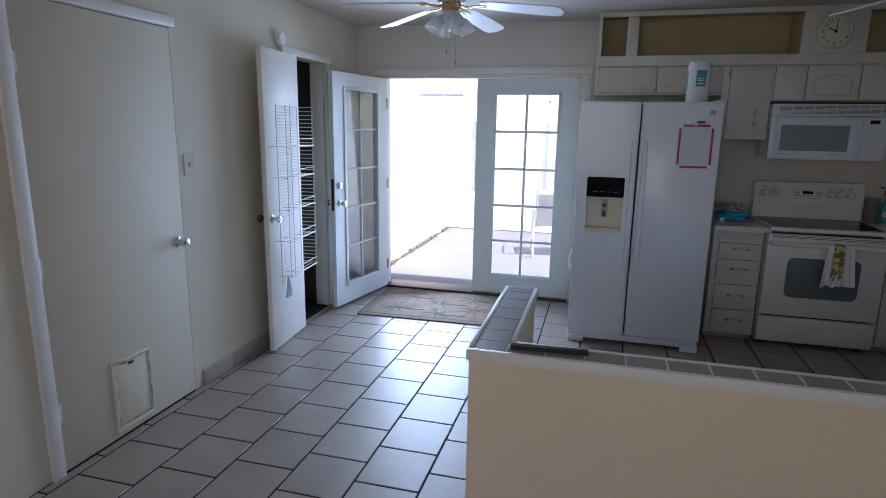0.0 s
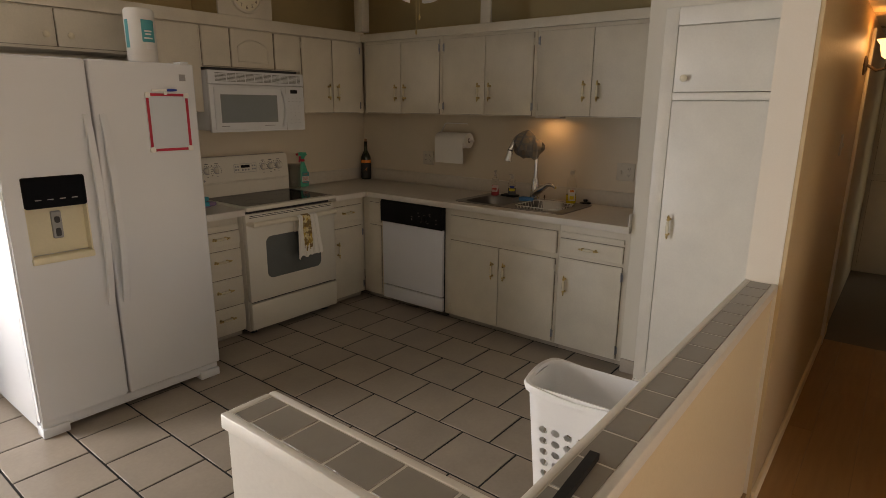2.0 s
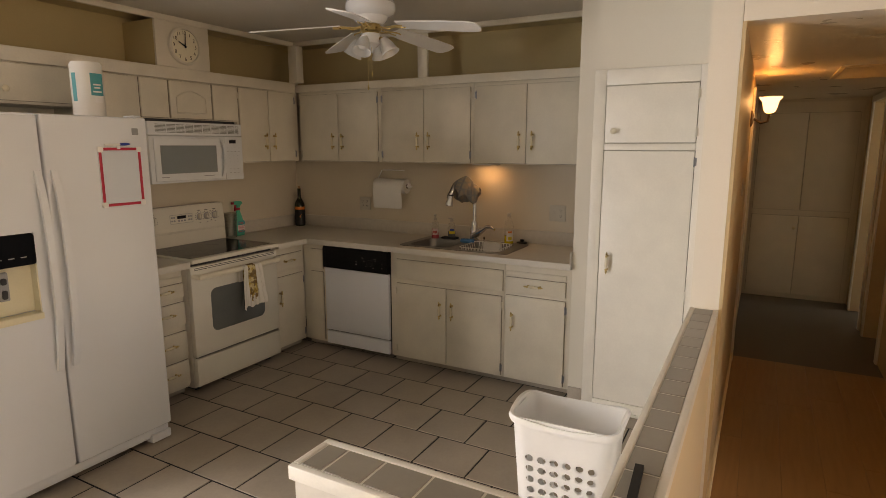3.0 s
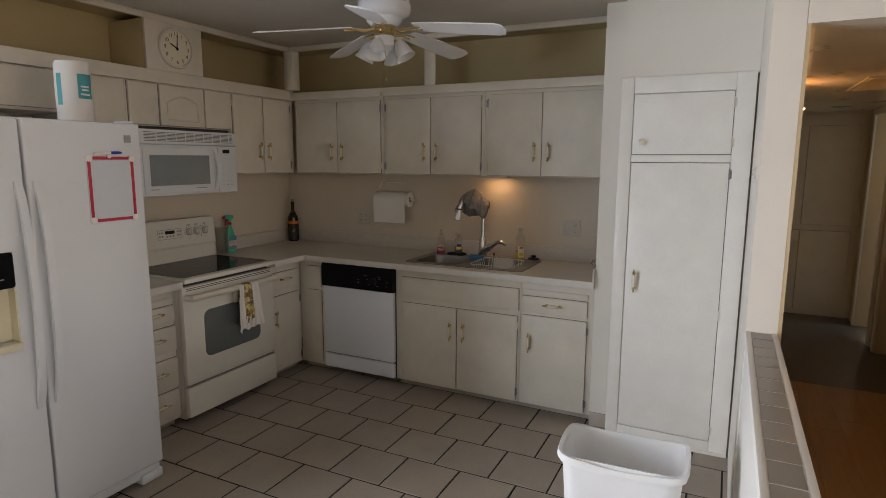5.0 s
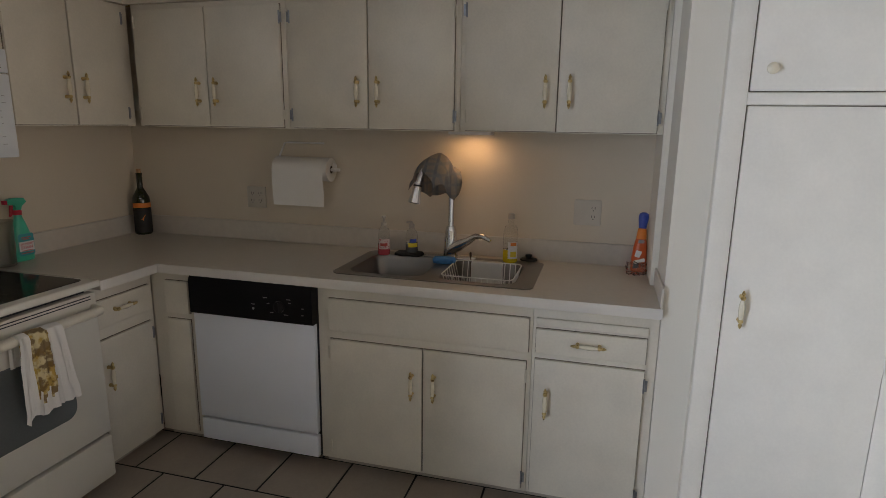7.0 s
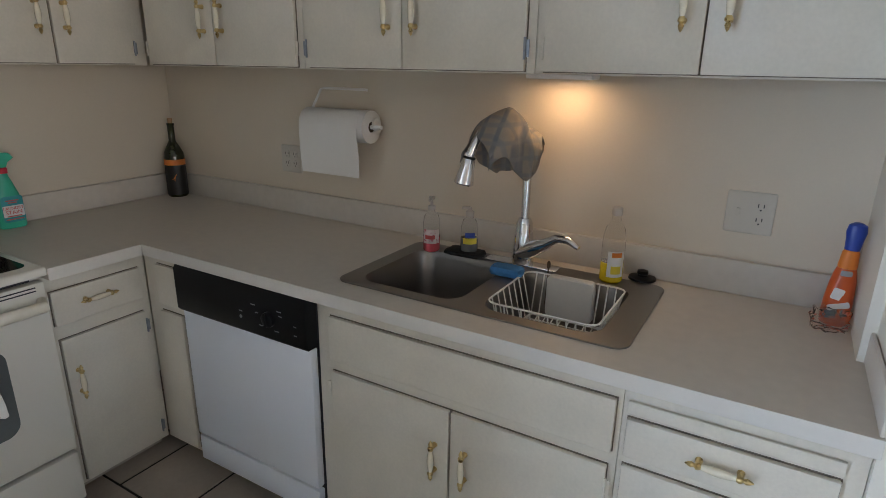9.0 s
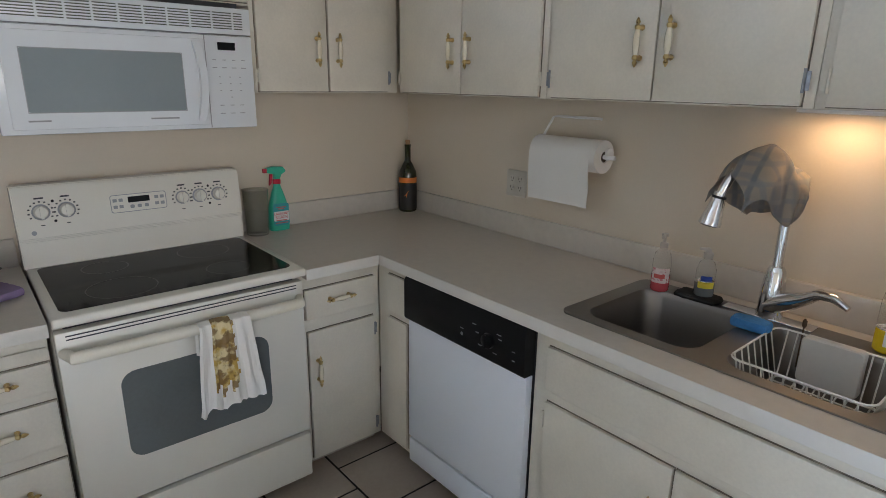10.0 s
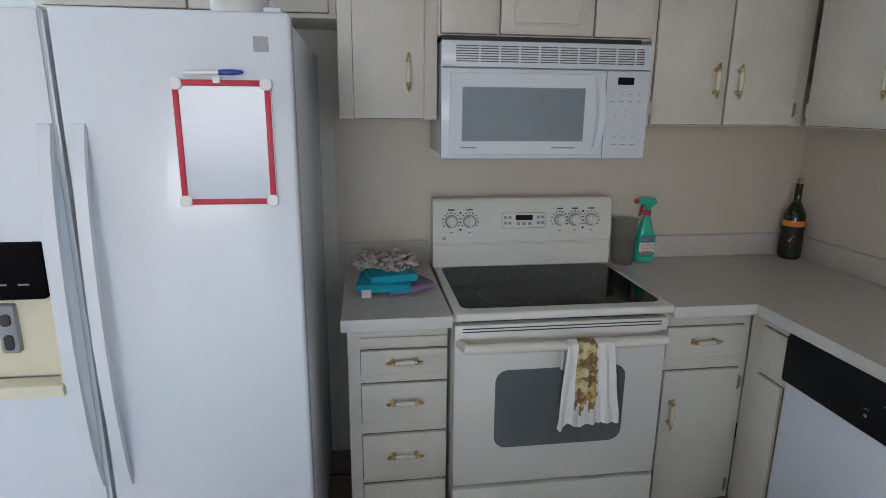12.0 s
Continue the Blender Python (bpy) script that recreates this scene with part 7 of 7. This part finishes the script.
def tree(x, y, h, seed, label):
    random.seed(seed)
    t = thing("tree", (x, y, -0.12), label, "tree", "garden trees")
    bm = bmnew()
    tube(bm, [(x, y, -0.12), (x + 0.1, y, h * 0.25), (x - 0.05, y + 0.1, h * 0.5), (x + 0.1, y, h * 0.8)], [0.22, 0.17, 0.12, 0.04], 10)
    tips = []
    for i in range(9):
        a = random.uniform(0, 6.28)
        b = Vector((x, y, h * random.uniform(0.3, 0.65)))
        e = b + Vector((math.cos(a) * h * 0.32, math.sin(a) * h * 0.32, h * random.uniform(0.08, 0.3)))
        tube(bm, [b, b.lerp(e, 0.5) + Z * 0.15, e], [0.07, 0.045, 0.015], 6)
        tips += [e, b.lerp(e, 0.6)]
    part("trunk", bm, M_bark, t)
    vs, fs = [], []
    for i in range(5200):
        c = random.choice(tips) + Vector((random.gauss(0, 1), random.gauss(0, 1), random.gauss(0.2, 0.8))) * h * 0.105
        u = Vector((random.gauss(0, 1), random.gauss(0, 1), random.gauss(0, 1))).normalized()
        v = u.orthogonal().normalized()
        s = random.uniform(0.07, 0.15)
        k = len(vs)
        vs += [c - u * s, c + v * s * 0.45, c + u * s, c - v * s * 0.45]
        fs.append((k, k + 1, k + 2, k + 3))
    me = bpy.data.meshes.new("crown")
    me.from_pydata([WORLD[t].inverted() @ p for p in vs], [], fs)
    me.materials.append(M_leaf)
    ob = new("crown", me)
    ob.parent = t
    WORLD[ob] = WORLD[t]
    return t


tree(0.95, 17.6, 4.4, 1, "leafy green tree behind the white fence")
tree(4.3, 18.2, 7.5, 2, "tall leafy tree behind the white fence")
tree(7.5, 17.0, 6.0, 3, "broad leafy tree behind the white fence")
tree(13.0, 19.0, 7.0, 5, "leafy green tree at the garden's far side")


def patio_chair(at, turn):
    t = thing("patio_chair", at, "pale metal patio chair with strap seat", "chair", "patio chairs", turn=turn)
    for s in (-1, 1):
        bm = bmnew()
        tube(bm, [(s * 0.27, 0.26, 0), (s * 0.27, 0.24, 0.42), (s * 0.27, 0.22, 0.62), (s * 0.27, -0.10, 0.64), (s * 0.27, -0.24, 0.60), (s * 0.27, -0.28, 0)], 0.014, 8)
        part("arm_frame", bm, M_alu, t, local=True)
        bm = bmnew()
        tube(bm, [(s * 0.245, 0.25, 0.42), (s * 0.245, -0.18, 0.38), (s * 0.245, -0.34, 0.90)], 0.013, 8)
        part("seat_frame", bm, M_alu, t, local=True)
    for i in range(7):
        bm = bmnew()
        y = 0.22 - 0.062 * i
        box(bm, -0.245, 0.245, y - 0.024, y + 0.024, 0.405 - 0.006 * i + 0.012, 0.41 - 0.006 * i + 0.014, 0.002, seg=1)
        part("strap", bm, M_strap, t, local=True)
    for i in range(7):
        k = (i + 0.7) / 7.5
        y, z = -0.18 - 0.16 * k, 0.38 + 0.52 * k
        bm = bmnew()
        box(bm, -0.245, 0.245, y + 0.012, y + 0.016, z - 0.034, z + 0.034, 0.001, seg=1)
        part("strap", bm, M_strap, t, local=True)
    return t


ch = patio_chair((-0.57, 7.62, -0.03), 8)
copy_thing(ch, pose(0.55, 8.1, -0.03, 0, 0, 120))
copy_thing(ch, pose(1.3, 6.6, -0.03, 0, 0, 70))

# ---------------------------------------------------------------- floor pieces
TILE, GAP, TX, TY, ROW = 0.3115, 0.0095, -1.6425, 3.747, 0.3125
tile_mesh = {}


def tile(x0, x1, y0, y1):
    key = (round(x1 - x0, 3), round(y1 - y0, 3))
    if key not in tile_mesh:
        w, h = key
        me_b = bmnew()
        box(me_b, -w / 2, w / 2, -h / 2, h / 2, -0.008, 0.0, 0.0022, seg=1)
        tile_mesh[key] = finish("tile", me_b, M_tile, Matrix())
    ob = new("tile", tile_mesh[key])
    ob.parent = floor
    ob.matrix_basis = WORLD[floor].inverted() @ Matrix.Translation(((x0 + x1) / 2, (y0 + y1) / 2, 0.0))


for c in range(-3, 16):
    xa, xb = TX + TILE * c + GAP / 2, TX + TILE * (c + 1) - GAP / 2
    xa, xb = max(xa, LX + 0.004), min(xb, WX - 0.01)
    if xb - xa < 0.02:
        continue
    off = TY if c % 2 == 0 else TY + ROW / 2
    for r in range(-9, 8):
        ya, yb = off + ROW * r + GAP / 2, off + ROW * (r + 1) - GAP / 2
        ya, yb = max(ya, TY0 + 0.002), min(yb, WY + 0.001)
        if yb - ya < 0.02 or (xa > 2.45):
            continue
        tile(xa, xb, ya, yb)
tile_mesh.clear()


def plank(x0, x1, y0, y1, mesh={}):
    key = (round(x1 - x0, 3), round(y1 - y0, 3))
    if key not in mesh:
        b = bmnew()
        box(b, -key[0] / 2, key[0] / 2, -key[1] / 2, key[1] / 2, -0.006, 0.0, 0.0005, seg=1)
        mesh[key] = finish("plank", b, M_plank, Matrix())
    ob = new("plank", mesh[key])
    ob.parent = floor_wood
    ob.matrix_basis = WORLD[floor_wood].inverted() @ Matrix.Translation(((x0 + x1) / 2, (y0 + y1) / 2, 0.0))


PW = 0.19
random.seed(21)
for r in range(25):
    ya, yb = TY0 - PW * (r + 1) + 0.0003, TY0 - PW * r - 0.0003
    x = LX - random.uniform(0, 1.2)
    end = 3.75 if ya > HY0 - 0.3 else HX
    while x < end:
        xa, xb = max(x, LX), min(x + 1.2, end)
        if xb - xa > 0.03:
            plank(xa + 0.0003, xb - 0.0003, ya, yb)
        x += 1.2
bm = bmnew()
box(bm, LX, HWL - 0.002, TY0 - 0.02, TY0 + 0.02, 0.0, 0.006, 0.003)
structure("floor_threshold", bm, M_plank, "brown wooden threshold strip between floors")
